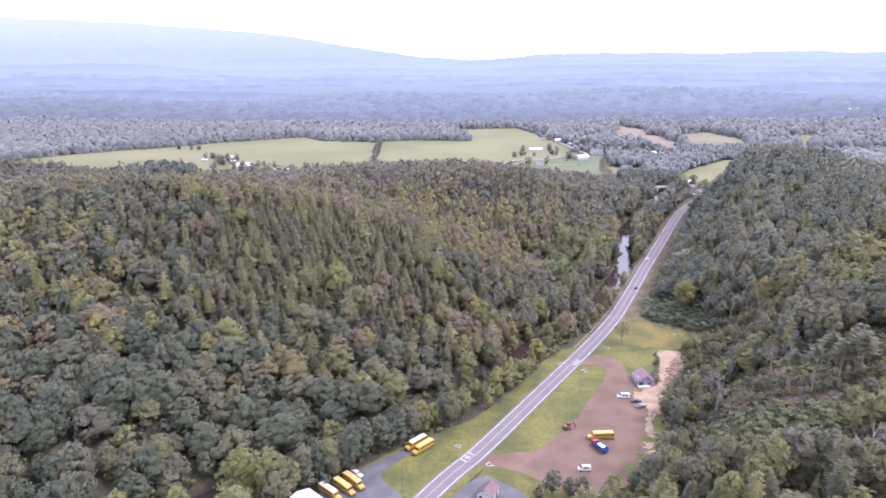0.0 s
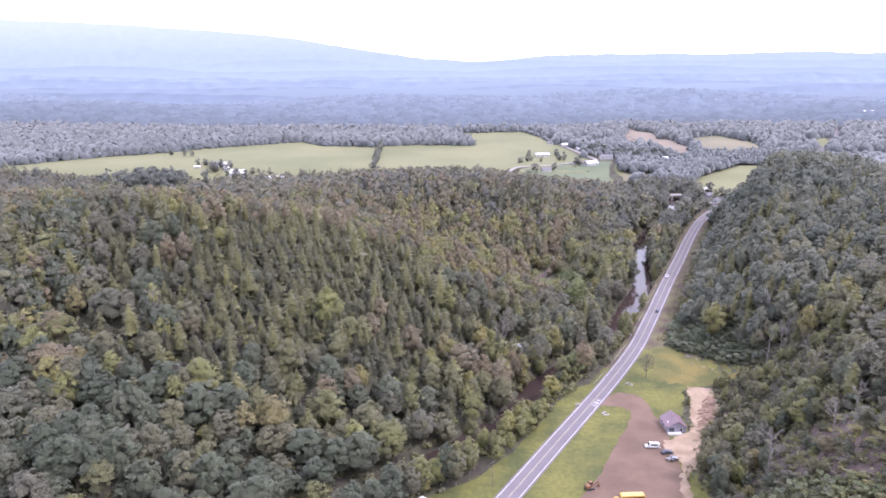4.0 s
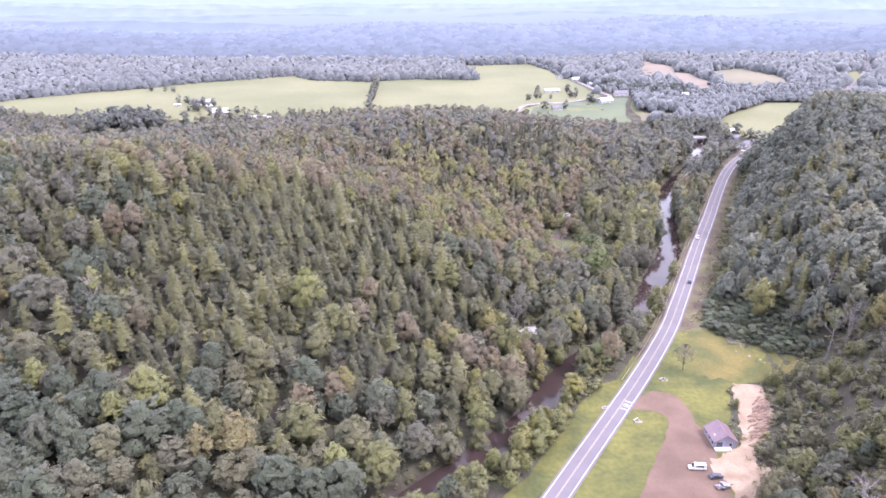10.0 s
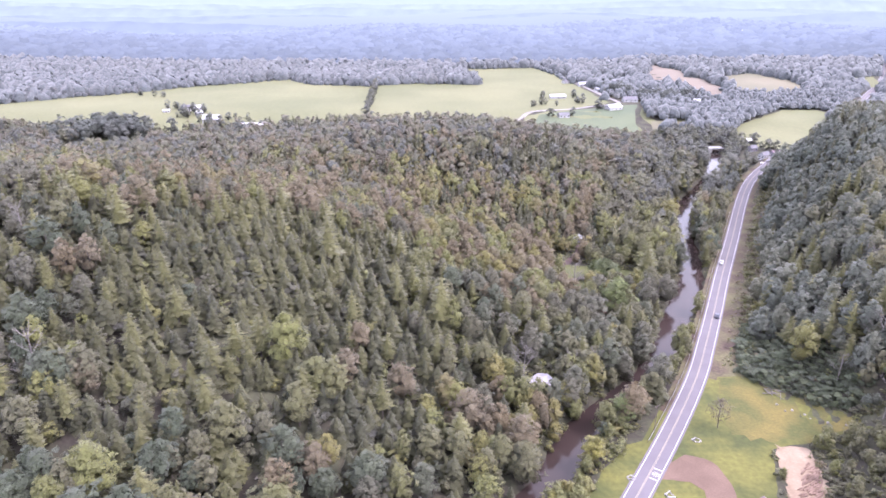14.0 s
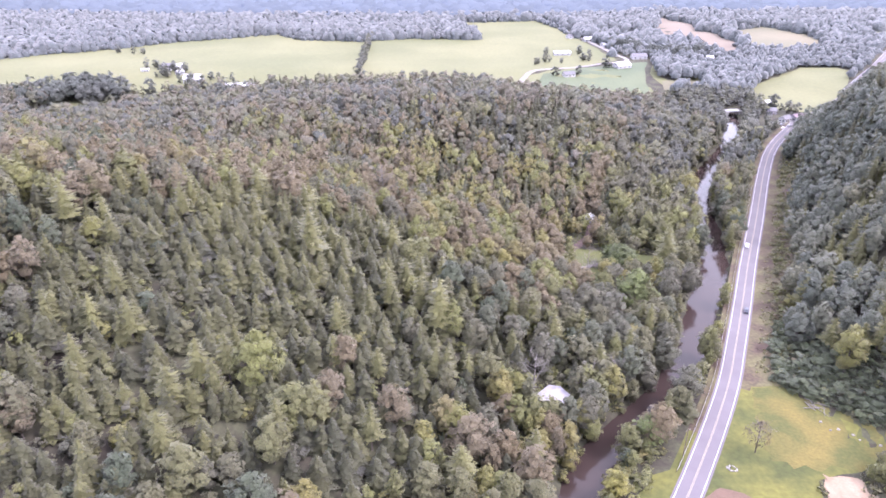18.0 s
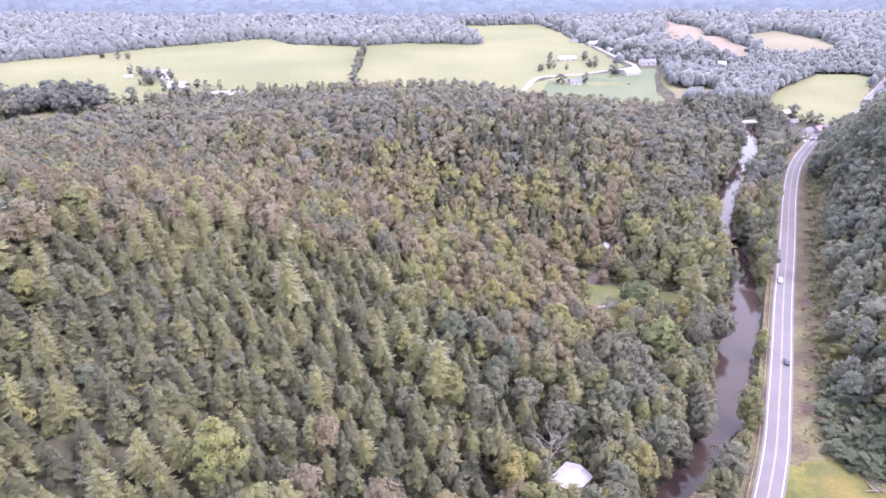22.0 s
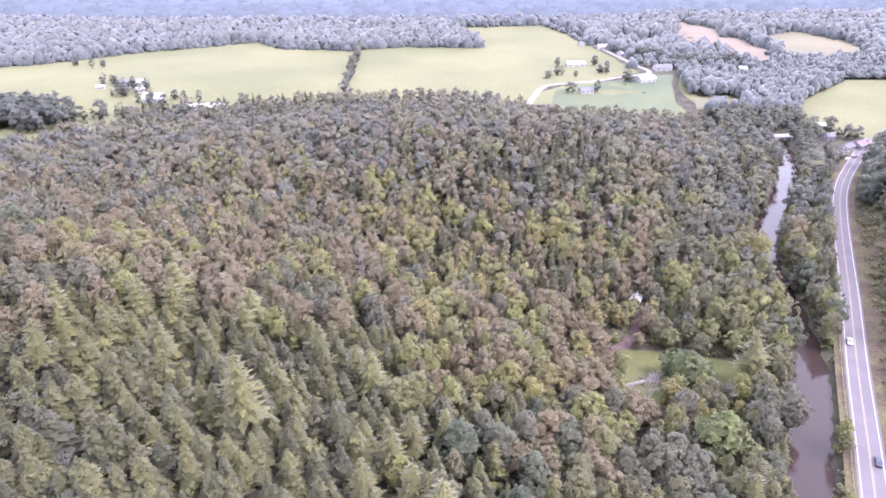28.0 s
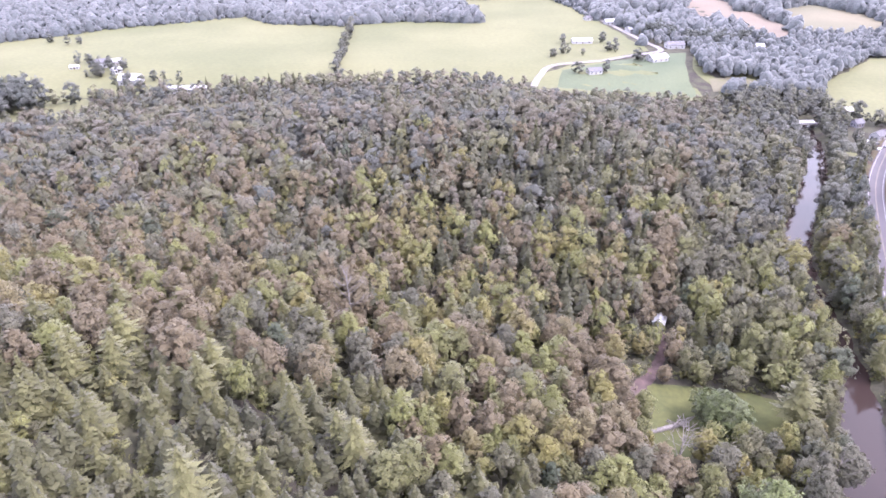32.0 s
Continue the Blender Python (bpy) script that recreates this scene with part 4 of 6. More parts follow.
def scrap_heap(x, y, turn):
    s = thing("scrap_trailer", "low trailer heaped with grey scrap beside a van", "trailer", x, y, turn)
    part("deck", boxes(((0, 0, 0.6), (4.6, 2.1, 0.15), 0.02)), WOOD_OLD, s)
    part("drawbar", boxes(((3.0, 0, 0.5), (1.6, 0.12, 0.12), 0.02)), PAINT_BLACK, s)
    rng = random.Random(3)
    for k in range(11):
        part("scrap_sheet", boxes(((rng.uniform(-1.8, 1.8), rng.uniform(-.8, .8), 0.8 + k * 0.07), (rng.uniform(.8, 1.9), rng.uniform(.5, 1.2), 0.1), 0.02, Matrix.Rotation(rng.uniform(0, 3), 4, 'Z') @ Matrix.Rotation(rng.uniform(-.25, .25), 4, 'X'))), PAINT_GREY if k % 3 else STEEL, s)
    for side in (-1, 1):
        wheel(s, -0.4, side * 1.15, 0.36, 0.22)
    return s


scrap_heap(85.0, 262.5, 15)
car("old_car", 84.5, 267.0, 10, PAINT_DARK, "dark old car parked beside the earth bank", 1.4, 4.4)

# cars on the highway
car("white_car", 148.6, 474.0, 246, PAINT_WHITE, "white car driving on the highway", group="cars on the highway", lift=0.25)
car("dark_car", 123.8, 412.0, 65, PAINT_DARK, "dark car driving on the highway", group="cars on the highway", lift=0.25)


# culvert heads: rings of stone round a drain mouth
def culvert(x, y, turn, label, wings):
    c = thing("culvert_head", label, "culvert", x, y, turn, "culvert heads", 0.05)
    c.scale = (0.72, 0.72, 0.72)
    part("head_wall", boxes(((-1.2, 0, 0.35), (0.35, 2.2, 0.8), 0.06)), CONCRETE, c)
    part("pipe", cyl(bmesh.new(), (-1.0, 0, 0.3), 0.38, 0.9, 'X', 14), PAINT_BLACK, c)
    rng = random.Random(int(x * 10))
    if wings:
        for side in (-1, 1):
            part("wing_wall", boxes(((0.4, side * 1.35, 0.28), (3.6, 0.45, 0.6), 0.06, Matrix.Rotation(side * 0.30, 4, 'Z'))), CONCRETE, c)
    for k in range(6 if wings else 17):
        a = k * 6.283 / 17 - (0.9 if wings else 0)
        r = rng.uniform(1.35, 1.75)
        part("stone", soften(boxes(((r * 1.15 * math.cos(a), r * math.sin(a), 0.16), (rng.uniform(.5, .9), rng.uniform(.4, .75), rng.uniform(.3, .55)), 0.0, Matrix.Rotation(a + rng.uniform(-.5, .5), 4, 'Z'))), 0.12, 1), STONE if k % 3 else CONCRETE, c)
    return c


for cx, cy, ct, wings in ((6, 232.5, 60, False), (17, 220, 30, True), (67, 296, 20, True), (57.5, 303.5, 70, False), (84.4, 322.6, -20, False)):
    culvert(cx, cy, ct, "pale concrete culvert head with splayed wing walls on grass" if wings else "pale ring of stones round a drain mouth on grass", wings)



# guard rail along the river side of the highway
def guard_rail():
    g = tagged(new("guard_rail"), "galvanised steel guard rail between highway and river", "guard rail")
    c = FINE[(FINE[:, 1] > 318) & (FINE[:, 1] < 560)]
    t = np.gradient(c, axis=0)
    t /= np.linalg.norm(t, axis=1)[:, None]
    p = c + np.stack([-t[:, 1], t[:, 0]], 1) * 5.2
    n = len(p)
    rows = []
    for dz, dy in ((0.95, 0), (0.88, 0.06), (0.80, 0), (0.72, 0.06), (0.64, 0)):
        q = p + np.stack([t[:, 1], -t[:, 0]], 1) * dy
        rows.append(np.stack([q[:, 0], q[:, 1], height(q[:, 0], q[:, 1]) + dz], 1))
    for dz in (0.64, 0.95):
        q = p - np.stack([t[:, 1], -t[:, 0]], 1) * 0.03
        rows.append(np.stack([q[:, 0], q[:, 1], height(q[:, 0], q[:, 1]) + dz], 1))
    k = len(rows)
    f = np.concatenate([np.stack([np.arange(n - 1) + a * n, np.arange(1, n) + a * n, np.arange(1, n) + ((a + 1) % k) * n, np.arange(n - 1) + ((a + 1) % k) * n], 1) for a in range(k)])
    rail = mesh_object("rail", np.concatenate(rows), [f], [STEEL])
    rail.parent = g
    post = None
    d = np.concatenate([[0], np.cumsum(np.hypot(*np.diff(p, axis=0).T))])
    for s in np.arange(0, d[-1], 3.8):
        x, y = np.interp(s, d, p[:, 0]) - 0.12, np.interp(s, d, p[:, 1])
        if post is None:
            post = part("post", boxes(((0, 0, 0.25), (0.15, 0.2, 1.3), 0.01)), WOOD_OLD, g)
            o = post
        else:
            o = new("post", post.data)
            o.parent = g
        o.location = (x, y, float(height(x, y)) + 0.05)
    return g


guard_rail()


def power_pole(x, y, turn=0, tall=11):
    p = thing("utility_pole", "weathered wooden utility pole on the verge", "utility pole", x, y, turn, "utility poles", -0.3)
    part("pole", cyl(bmesh.new(), (0, 0, tall / 2), 0.17, tall, 'Z', 10, 0.11), WOOD_OLD, p)
    arm = part("crossarm", boxes(((0, 0, tall - 0.8), (2.2, 0.12, 0.14), 0.01)), WOOD_OLD, p)
    for k in (-0.95, -0.35, 0.35, 0.95):
        part("insulator", cyl(bmesh.new(), (k, 0, tall - 0.64), 0.06, 0.2, 'Z', 8), CONCRETE, arm)
    return p


for px, py in ((-14, 203), (16.4, 246.3), (71.5, 328)):
    power_pole(px, py, 30)


# road legends, too worn to read: plain bars
def legend(y0, side):
    i = int(np.argmin(abs(FINE[:, 1] - y0)))
    t = FINE[i + 1] - FINE[i - 1]
    a = math.degrees(math.atan2(t[1], t[0]))
    g = thing("road_marking", "worn white painted word bars on the asphalt", "road marking", FINE[i, 0], FINE[i, 1], a, "road markings", 0.262, z=0.0)
    for k in range(4):
        part("bar", boxes(((0.0, side * (0.85 + k * 0.62), 0), (2.4 if k % 3 else 1.6, 0.22, 0.006))), LANE_WHITE, g)
    part("bar", boxes(((-2.6, side * 1.7, 0), (0.45, 2.4, 0.006))), LANE_WHITE, g)
    part("bar", boxes(((2.6, side * 1.7, 0), (0.45, 2.4, 0.006))), LANE_WHITE, g)


legend(224, 1)
legend(306, -1)


# rain-washed ridges on the bare earth bank
rng_r = random.Random(21)
bm = bmesh.new()
for k in range(110):
    f = rng_r.random()
    x, y = 103 + 13 * f + rng_r.uniform(-1, 4), 283 + 27 * f + rng_r.uniform(-3, 3)
    if not inside(SAND_E, x, y):
        continue
    m = pose(x, y, ground_at(x, y) + 0.22, 0, rng_r.uniform(-8, 8), 35 + rng_r.uniform(-18, 18)) @ Matrix.Diagonal((rng_r.uniform(1.0, 2.6), rng_r.uniform(.25, .5), rng_r.uniform(.2, .45), 1))
    got = bmesh.ops.create_icosphere(bm, subdivisions=2, radius=1.0)["verts"]
    for v in got:
        v.co = m @ (v.co * (1 + 0.35 * noise.noise(v.co * 1.9 + Vector((k * 3.1, 0, 0)))))
tagged(part("earth_ridges", bm, material("washed_red_earth", (0.150, 0.096, 0.070), 0.95, vary=0.2, scale=0.3, second=(0.200, 0.134, 0.100))), "rain-washed pinkish ridges on the earth bank", "earth", kind="stuff")


# logs and boulders at the foot of the east hill
def log_pile(x, y, turn):
    g = thing("log_pile", "pile of grey felled logs below the hill", "log pile", x, y, turn)
    rng = random.Random(8)
    for k in range(11):
        v, q = pole_mesh(rng.uniform(3, 8), rng.uniform(.08, .18))
        ob = mesh_object("log", v, [q], [PALE_BARK])
        ob.parent = g
        ob.matrix_local = pose(rng.uniform(-3, 3), rng.uniform(-2.6, 2.6), 0.2 + (k % 4) * 0.16, 0, 90 + rng.uniform(-6, 6), rng.uniform(-60, 60))
    return g


def pole_mesh(length, r, sides=8):
    ang = np.arange(sides) * 2 * np.pi / sides
    v = np.concatenate([np.stack([rr * np.cos(ang), rr * np.sin(ang), np.full(sides, z)], 1) for z, rr in ((-length / 2, r), (0, r * 0.9), (length / 2, r * 0.7))])
    q = np.array([(k * sides + i, k * sides + (i + 1) % sides, (k + 1) * sides + (i + 1) % sides, (k + 1) * sides + i) for k in range(2) for i in range(sides)])
    return v, q


log_pile(122.8, 350, -62)
rng_s = random.Random(12)
for k in range(9):
    s = k / 8
    bx, by = 121 + 18 * s + rng_s.uniform(-1.5, 1.5), 343 - 16 * s + rng_s.uniform(-1.5, 1.5)
    bm = bmesh.new()
    bmesh.ops.create_icosphere(bm, subdivisions=2, radius=rng_s.uniform(.3, .65))
    for v in bm.verts:
        v.co = v.co * (1 + 0.25 * noise.noise(v.co * 1.7 + Vector((k, 0, 0))))
        v.co.z *= 0.7
    ob = part("boulder", bm, STONE)
    ob.location = (bx, by, ground_at(bx, by) + 0.15)
    tagged(ob, "pale boulder at the edge of the meadow", "boulder", "boulders below the hill")

# white-roofed cottage among trees, shed in the clearing
house("cottage", 34, 350, 48, 9.5, 8, 3.0, 4.4, WHITE_WALL, material("faded_pale_roof", (0.300, 0.280, 0.300), 0.6, vary=0.12, scale=0.6), "white-roofed cottage hidden among trees", "cottage", 2)
house("shed", 74.5, 498, 65, 5, 3.8, 2.3, 3.5, SIDING, WHITE_METAL, "small grey shed with a bright metal roof at the track end", "shed", 2)


def fallen_tree(x, y, turn):
    g = thing("fallen_tree", "grey fallen tree lying across the clearing lawn", "fallen tree", x, y, turn)
    v, q = pole_mesh(14, 0.8)
    o = mesh_object("trunk", v, [q], [PALE_BARK])
    o.parent = g
    o.matrix_local = pose(0, 0, 0.5, 0, 90, 0)
    rng = random.Random(4)
    for k in range(16):
        v, q = pole_mesh(rng.uniform(3, 6), 0.16, 5)
        o = mesh_object("branch", v, [q], [PALE_BARK])
        o.parent = g
        o.matrix_local = pose(2 + k * 0.4, rng.uniform(-1, 1), 1.0, rng.uniform(-70, 70), rng.uniform(20, 70), rng.uniform(-60, 60))
    return g


fallen_tree(63, 448, 20)


# the bridge at the valley mouth
def bridge():
    b = thing("bridge", "white concrete road bridge over the river", "bridge", 238, 731, 4, z=0.0, lift=0)
    part("deck", boxes(((0, 0, 1.2), (12.5, 6.0, 0.6), 0.05)), CONCRETE, b)
    for sy in (-1, 1):
        par = part("parapet", boxes(((0, sy * 2.85, 1.85), (12.5, 0.3, 0.8), 0.03)), PAINT_WHITE, b)
        for k in range(9):
            part("parapet_post", boxes(((-5.4 + k * 1.35, sy * 3.04, 1.9), (0.3, 0.12, 0.9), 0.02)), CONCRETE, par)
    for sx in (-1, 1):
        part("abutment", boxes(((sx * 5.4, 0, -1.3), (1.8, 6.4, 4.4), 0.05)), CONCRETE, b)
    return b


bridge()

# hamlet at the bend
for hx, hy, ht, w, d, wm, rm, lab in ((269, 703, 35, 9, 6, WHITE_WALL, GREY_ROOF, "white roadside store with a grey roof"), (282, 709, 25, 13, 9, SIDING, MAUVE_METAL, "grey gabled house with a mauve roof by the highway"),
                                      (276, 753, 10, 5, 4, WHITE_WALL, WHITE_METAL, "small white shed at the field edge"), (269, 727, 15, 6, 5, SIDING, GREY_ROOF, "small dark grey shed among trees")):
    house("village_building", hx, hy, ht, w, d, 3.0, 5.0, wm, rm, lab, "building", 3, group="buildings at the bend")
for cx, cy, ct, pm in ((259, 683, 40, PAINT_WHITE), (262, 692, 25, PAINT_GREY), (260, 697, 60, PAINT_WHITE), (266, 688, 30, PAINT_GREY)):
    car("parked_car", cx, cy, ct, pm, "car parked before the roadside store", group="parked cars at the bend")

# farms
FARM_BUILDINGS = [(-280, 861, 10, 9, 7, 4.6, 6.8, WHITE_WALL, GREY_ROOF, "white farmhouse among yard trees"), (-262, 846, 60, 7, 5, 3.0, 4.6, WHITE_WALL, WHITE_METAL, "white farm shed with a pale roof"),
                  (-241, 822, 0, 16, 11, 4.0, 7.5, WHITE_WALL, WHITE_METAL, "white gabled barn beside trees"), (-192, 803, 5, 30, 9, 3.0, 4.8, WHITE_WALL, WHITE_METAL, "long low white poultry barn at the wood edge"),
                  (-272, 870, 30, 8, 6, 3.0, 4.8, WHITE_WALL, WHITE_METAL, "small white farm building"), (-300, 856, 10, 7, 3.5, 2.2, 3.2, WHITE_WALL, WHITE_METAL, "low white farm shelter"),
                  (178, 874, 25, 16, 10, 3.4, 5.8, WHITE_WALL, WHITE_METAL, "bright white farm building by the lane"), (208, 925, 5, 16, 9, 3.2, 5.8, WHITE_WALL, GREY_ROOF, "white house with a grey roof by the lane"),
                  (128, 945, 5, 18, 8, 3.0, 4.8, WHITE_WALL, WHITE_METAL, "long white house in the hay field"), (118, 836, 15, 11, 7, 2.8, 4.6, WHITE_WALL, GREY_ROOF, "white cottage below the lane"),
                  (158, 1062, 20, 12, 8, 3.0, 5.0, WHITE_WALL, GREY_ROOF, "white house at the head of the lane"), (176, 1040, 10, 14, 8, 3.0, 5.0, WHITE_WALL, WHITE_METAL, "white house beside the lane"),
                  (190, 1000, 15, 14, 9, 3.0, 5.0, WHITE_WALL, WHITE_METAL, "white outbuilding beside the lane"), (285, 925, 0, 7, 6, 5.0, 7.0, WHITE_WALL, WHITE_METAL, "tall white shed before the stubble field"),
                  (840, 1410, 10, 40, 16, 5, 8, WHITE_WALL, WHITE_METAL, "large white barn far off in the woods"), (645, 1710, 10, 30, 14, 5, 8, WHITE_WALL, WHITE_METAL, "white barn far off"), (905, 1400, 0, 30, 14, 5, 8, WHITE_WALL, WHITE_METAL, "white barn far off"),
                  (130, 1500, 0, 26, 12, 4, 7, WHITE_WALL, WHITE_METAL, "white barn at a far clearing"), (250, 1475, 0, 22, 10, 4, 7, WHITE_WALL, WHITE_METAL, "white barn at a far clearing")]
for hx, hy, ht, w, d, e, r, wm, rm, lab in FARM_BUILDINGS:
    house("farm_building", hx, hy, ht, w, d, e, r, wm, rm, lab, "farm building", 3, group="farm buildings")
# ---- trees ----


def ico(level):
    bm = bmesh.new()
    bmesh.ops.create_icosphere(bm, subdivisions=level, radius=1)
    bm.verts.index_update()
    v = np.array([x.co[:] for x in bm.verts])
    f = np.array([[x.index for x in fc.verts] for fc in bm.faces])
    bm.free()
    return v, f


ICO_V, ICO_F = ico(1)
BALL_V, BALL_F = ico(2)


def pole(path, radii, sides=5):
    """A tapered tube along a path: vertices and quads."""
    path = np.array(path, float)
    ang = np.arange(sides) * 2 * np.pi / sides
    v = np.concatenate([np.stack([p[0] + r * np.cos(ang), p[1] + r * np.sin(ang), np.full(sides, p[2])], 1) for p, r in zip(path, radii)])
    q = []
    for k in range(len(path) - 1):
        for i in range(sides):
            j = (i + 1) % sides
            q.append((k * sides + i, k * sides + j, (k + 1) * sides + j, (k + 1) * sides + i))
    return v, np.array(q)


def sprays(rs, centre, normal, size, stretch=1.0):
    """Square sprays of leaves at the given places, facing roughly along the normals."""
    n = len(centre)
    normal = normal / np.linalg.norm(normal, axis=1)[:, None]
    a = np.cross(normal, rs.normal(size=(n, 3)))
    a /= np.linalg.norm(a, axis=1)[:, None]
    b = np.cross(normal, a)
    s = size[:, None] * 0.5
    fold = normal * s * 0.35
    v = np.stack([centre - a * s * stretch - fold, centre - b * s + fold * 0.6, centre + a * s * stretch - fold, centre + b * s + fold * 0.6], 1)
    return v.reshape(-1, 3), np.arange(4 * n).reshape(n, 4)


def unit(v):
    return v / np.maximum(np.linalg.norm(v, axis=1), 1e-6)[:, None]


def orient(v, q, n):
    """Turns each quad to face the way its leaves shade."""
    g = np.cross(v[q[:, 2]] - v[q[:, 0]], v[q[:, 3]] - v[q[:, 1]])
    back = (g * n[q].sum(1)).sum(1) < 0
    q = q.copy()
    q[back] = q[back][:, ::-1]
    return q


def radial(v):
    """Outward normals for upright wood."""
    return unit(np.stack([v[:, 0], v[:, 1], np.full(len(v), 0.02)], 1) + 1e-4)


class Shape:
    """One tree model of unit height: crown and wood as arrays."""
    def __init__(self, leaf_v, leaf_q, leaf_t, wood_v, wood_q, leaf_n=None):
        self.leaf_v, self.leaf_q, self.leaf_t, self.wood_v, self.wood_q, self.leaf_n = leaf_v, leaf_q, leaf_t, wood_v, wood_q, leaf_n


def clumps(rs, centre, radius, whole_z):
    """Solid ragged clumps of leaves, open below: vertices, triangles and shading normals."""
    vs, ts, ns, off = [], [], [], 0
    for c, r in zip(centre, radius):
        a = rs.uniform(0, 6.28)
        rot = np.array([[math.cos(a), -math.sin(a), 0], [math.sin(a), math.cos(a), 0], [0, 0, 1]])
        tilt = rs.uniform(-.5, .5)
        rot = rot @ np.array([[1, 0, 0], [0, math.cos(tilt), -math.sin(tilt)], [0, math.sin(tilt), math.cos(tilt)]])
        d = ICO_V @ rot.T
        v = c + d * r * rs.uniform(0.68, 1.25, len(d))[:, None] * (1, 1, 0.9)
        f = ICO_F[d[ICO_F][:, :, 2].mean(1) > -0.4]
        g = np.cross(v[f[:, 1]] - v[f[:, 0]], v[f[:, 2]] - v[f[:, 0]])
        back = (g * (v[f].mean(1) - c)).sum(1) < 0
        f[back] = f[back][:, ::-1]
        vs.append(v)
        ts.append(f + off)
        ns.append(unit(d * 0.7 + unit(v - (0, 0, whole_z)) * 0.4 + rs.normal(size=d.shape) * 0.22))
        off += len(v)
    return np.concatenate(vs), np.concatenate(ts), np.concatenate(ns)


def envelope(h, point):
    """How far a crown reaches out at the share h of its height; point: low for a tapered top, high for a dome."""
    return np.clip(h / 0.32, 0.02, 1) ** 0.5 * (1 - np.clip((h - 0.32) / 0.68, 0, 0.999) ** point) ** 0.75


def broadleaf(seed, n=120, width=0.30, base=0.3, lobes=8, spray=0.06, stem=5, point=2.0):
    """Ragged clumps and sprays of leaves in an uneven, bulging crown round a stem; leaves shade with the swell of their bulge."""
    rs = np.random.RandomState(seed)
    cz, rz = (1 + base) / 2, (1 - base) / 2
    n = max(n, 1)
    bulge_t, bulge_h = rs.uniform(0, 6.28, 7), rs.uniform(0.1, 0.9, 7)

    def reach(th, h):
        near = np.exp(-((np.angle(np.exp(1j * (th[:, None] - bulge_t))) / 0.55) ** 2 + ((h[:, None] - bulge_h) / 0.17) ** 2)).max(1)
        return width * envelope(h, point) * (0.78 + 0.36 * near)

    k = np.arange(lobes)
    h = np.clip((k + 0.5) / lobes * 0.92 + rs.uniform(-.05, .05, lobes), 0.03, 0.93)
    th = k * 2.4 + rs.uniform(-.5, .5, lobes)
    full = reach(th, h)
    lr = np.minimum(width * 0.44, full * 0.55 + width * 0.09) * rs.uniform(0.8, 1.15, lobes)
    rad = np.maximum(full - lr * 0.85, 0)
    lc = np.stack([np.cos(th) * rad, np.sin(th) * rad, base + (1 - base) * h - lr * 0.35], 1)
    h = rs.uniform(0.04, 1.0, n) ** 0.8
    th = rs.uniform(0, 6.28, n)
    full = reach(th, h) * np.where(rs.rand(n) < 0.15, rs.uniform(0.55, 0.85, n), rs.uniform(0.92, 1.14, n))
    out = np.stack([np.cos(th) * full, np.sin(th) * full, base + (1 - base) * h * rs.uniform(0.97, 1.03, n)], 1)
    d = unit(np.stack([np.cos(th), np.sin(th), (h - 0.3) * 2.4 + 0.2], 1))
    nrm = d + rs.normal(size=(n, 3)) * 0.42
    v, q = sprays(rs, out, nrm, spray * rs.uniform(0.6, 1.45, n), 1.25)
    whole = unit(v - (0, 0, cz - rz * 0.35))
    ln = unit(np.repeat(d, 4, 0) * 0.5 + whole * 0.5 + np.repeat(unit(nrm), 4, 0) * 0.38)
    q = orient(v, q, ln)
    bv, bt, bn = clumps(rs, lc, lr, cz - rz * 0.35)
    tris = bt + len(v)
    v, ln = np.concatenate([v, bv]), np.concatenate([ln, bn])
    if not stem:
        return Shape(v, q, tris, np.zeros((0, 3)), np.zeros((0, 4), int), ln)
    limbs_v, limbs_q = pole([(0, 0, -0.04), (rs.uniform(-.01, .01), rs.uniform(-.01, .01), base * 1.1), (0.01, 0, cz + rz * 0.3)], (0.020, 0.015, 0.006), stem)
    return Shape(v, q, tris, limbs_v, limbs_q, ln)


def swell(seed, width=0.34, high=0.5, lump=0.3, n=10, spray=0.1, soft=0.5):
    """A crown seen from afar: one lumpy swell of foliage with sprays breaking its outline; soft: how evenly it shades."""
    rs = np.random.RandomState(seed)
    push = np.array([1 + lump * noise.noise(Vector(d) * 2.1 + Vector((seed * 3.7, 0, 0))) + lump * 0.5 * noise.noise(Vector(d) * 4.6 + Vector((0, seed * 2.3, 0))) for d in BALL_V])
    v = BALL_V * push[:, None] * (width, width, high) + (0, 0, 1 - high)
    f = BALL_F[BALL_V[BALL_F][:, :, 2].mean(1) > -0.45]
    nb = unit(unit(BALL_V * (1, 1, 0.8)) * (1 - soft) + (0.05, 0, soft))
    d = rs.normal(size=(n, 3)) * (1, 1, 0.7) + (0, 0, 0.5)
    d = unit(d)
    sv, sq = sprays(rs, d * (width, width, high) * rs.uniform(0.9, 1.12, n)[:, None] + (0, 0, 1 - high), d + rs.normal(size=(n, 3)) * 0.3, spray * rs.uniform(0.7, 1.4, n), 1.2)
    sn = np.repeat(unit(d * (1 - soft) + (0.05, 0, soft)), 4, 0)
    return Shape(np.concatenate([sv, v]), orient(sv, sq, sn), f + len(sv), np.zeros((0, 3)), np.zeros((0, 4), int), np.concatenate([sn, nb]))


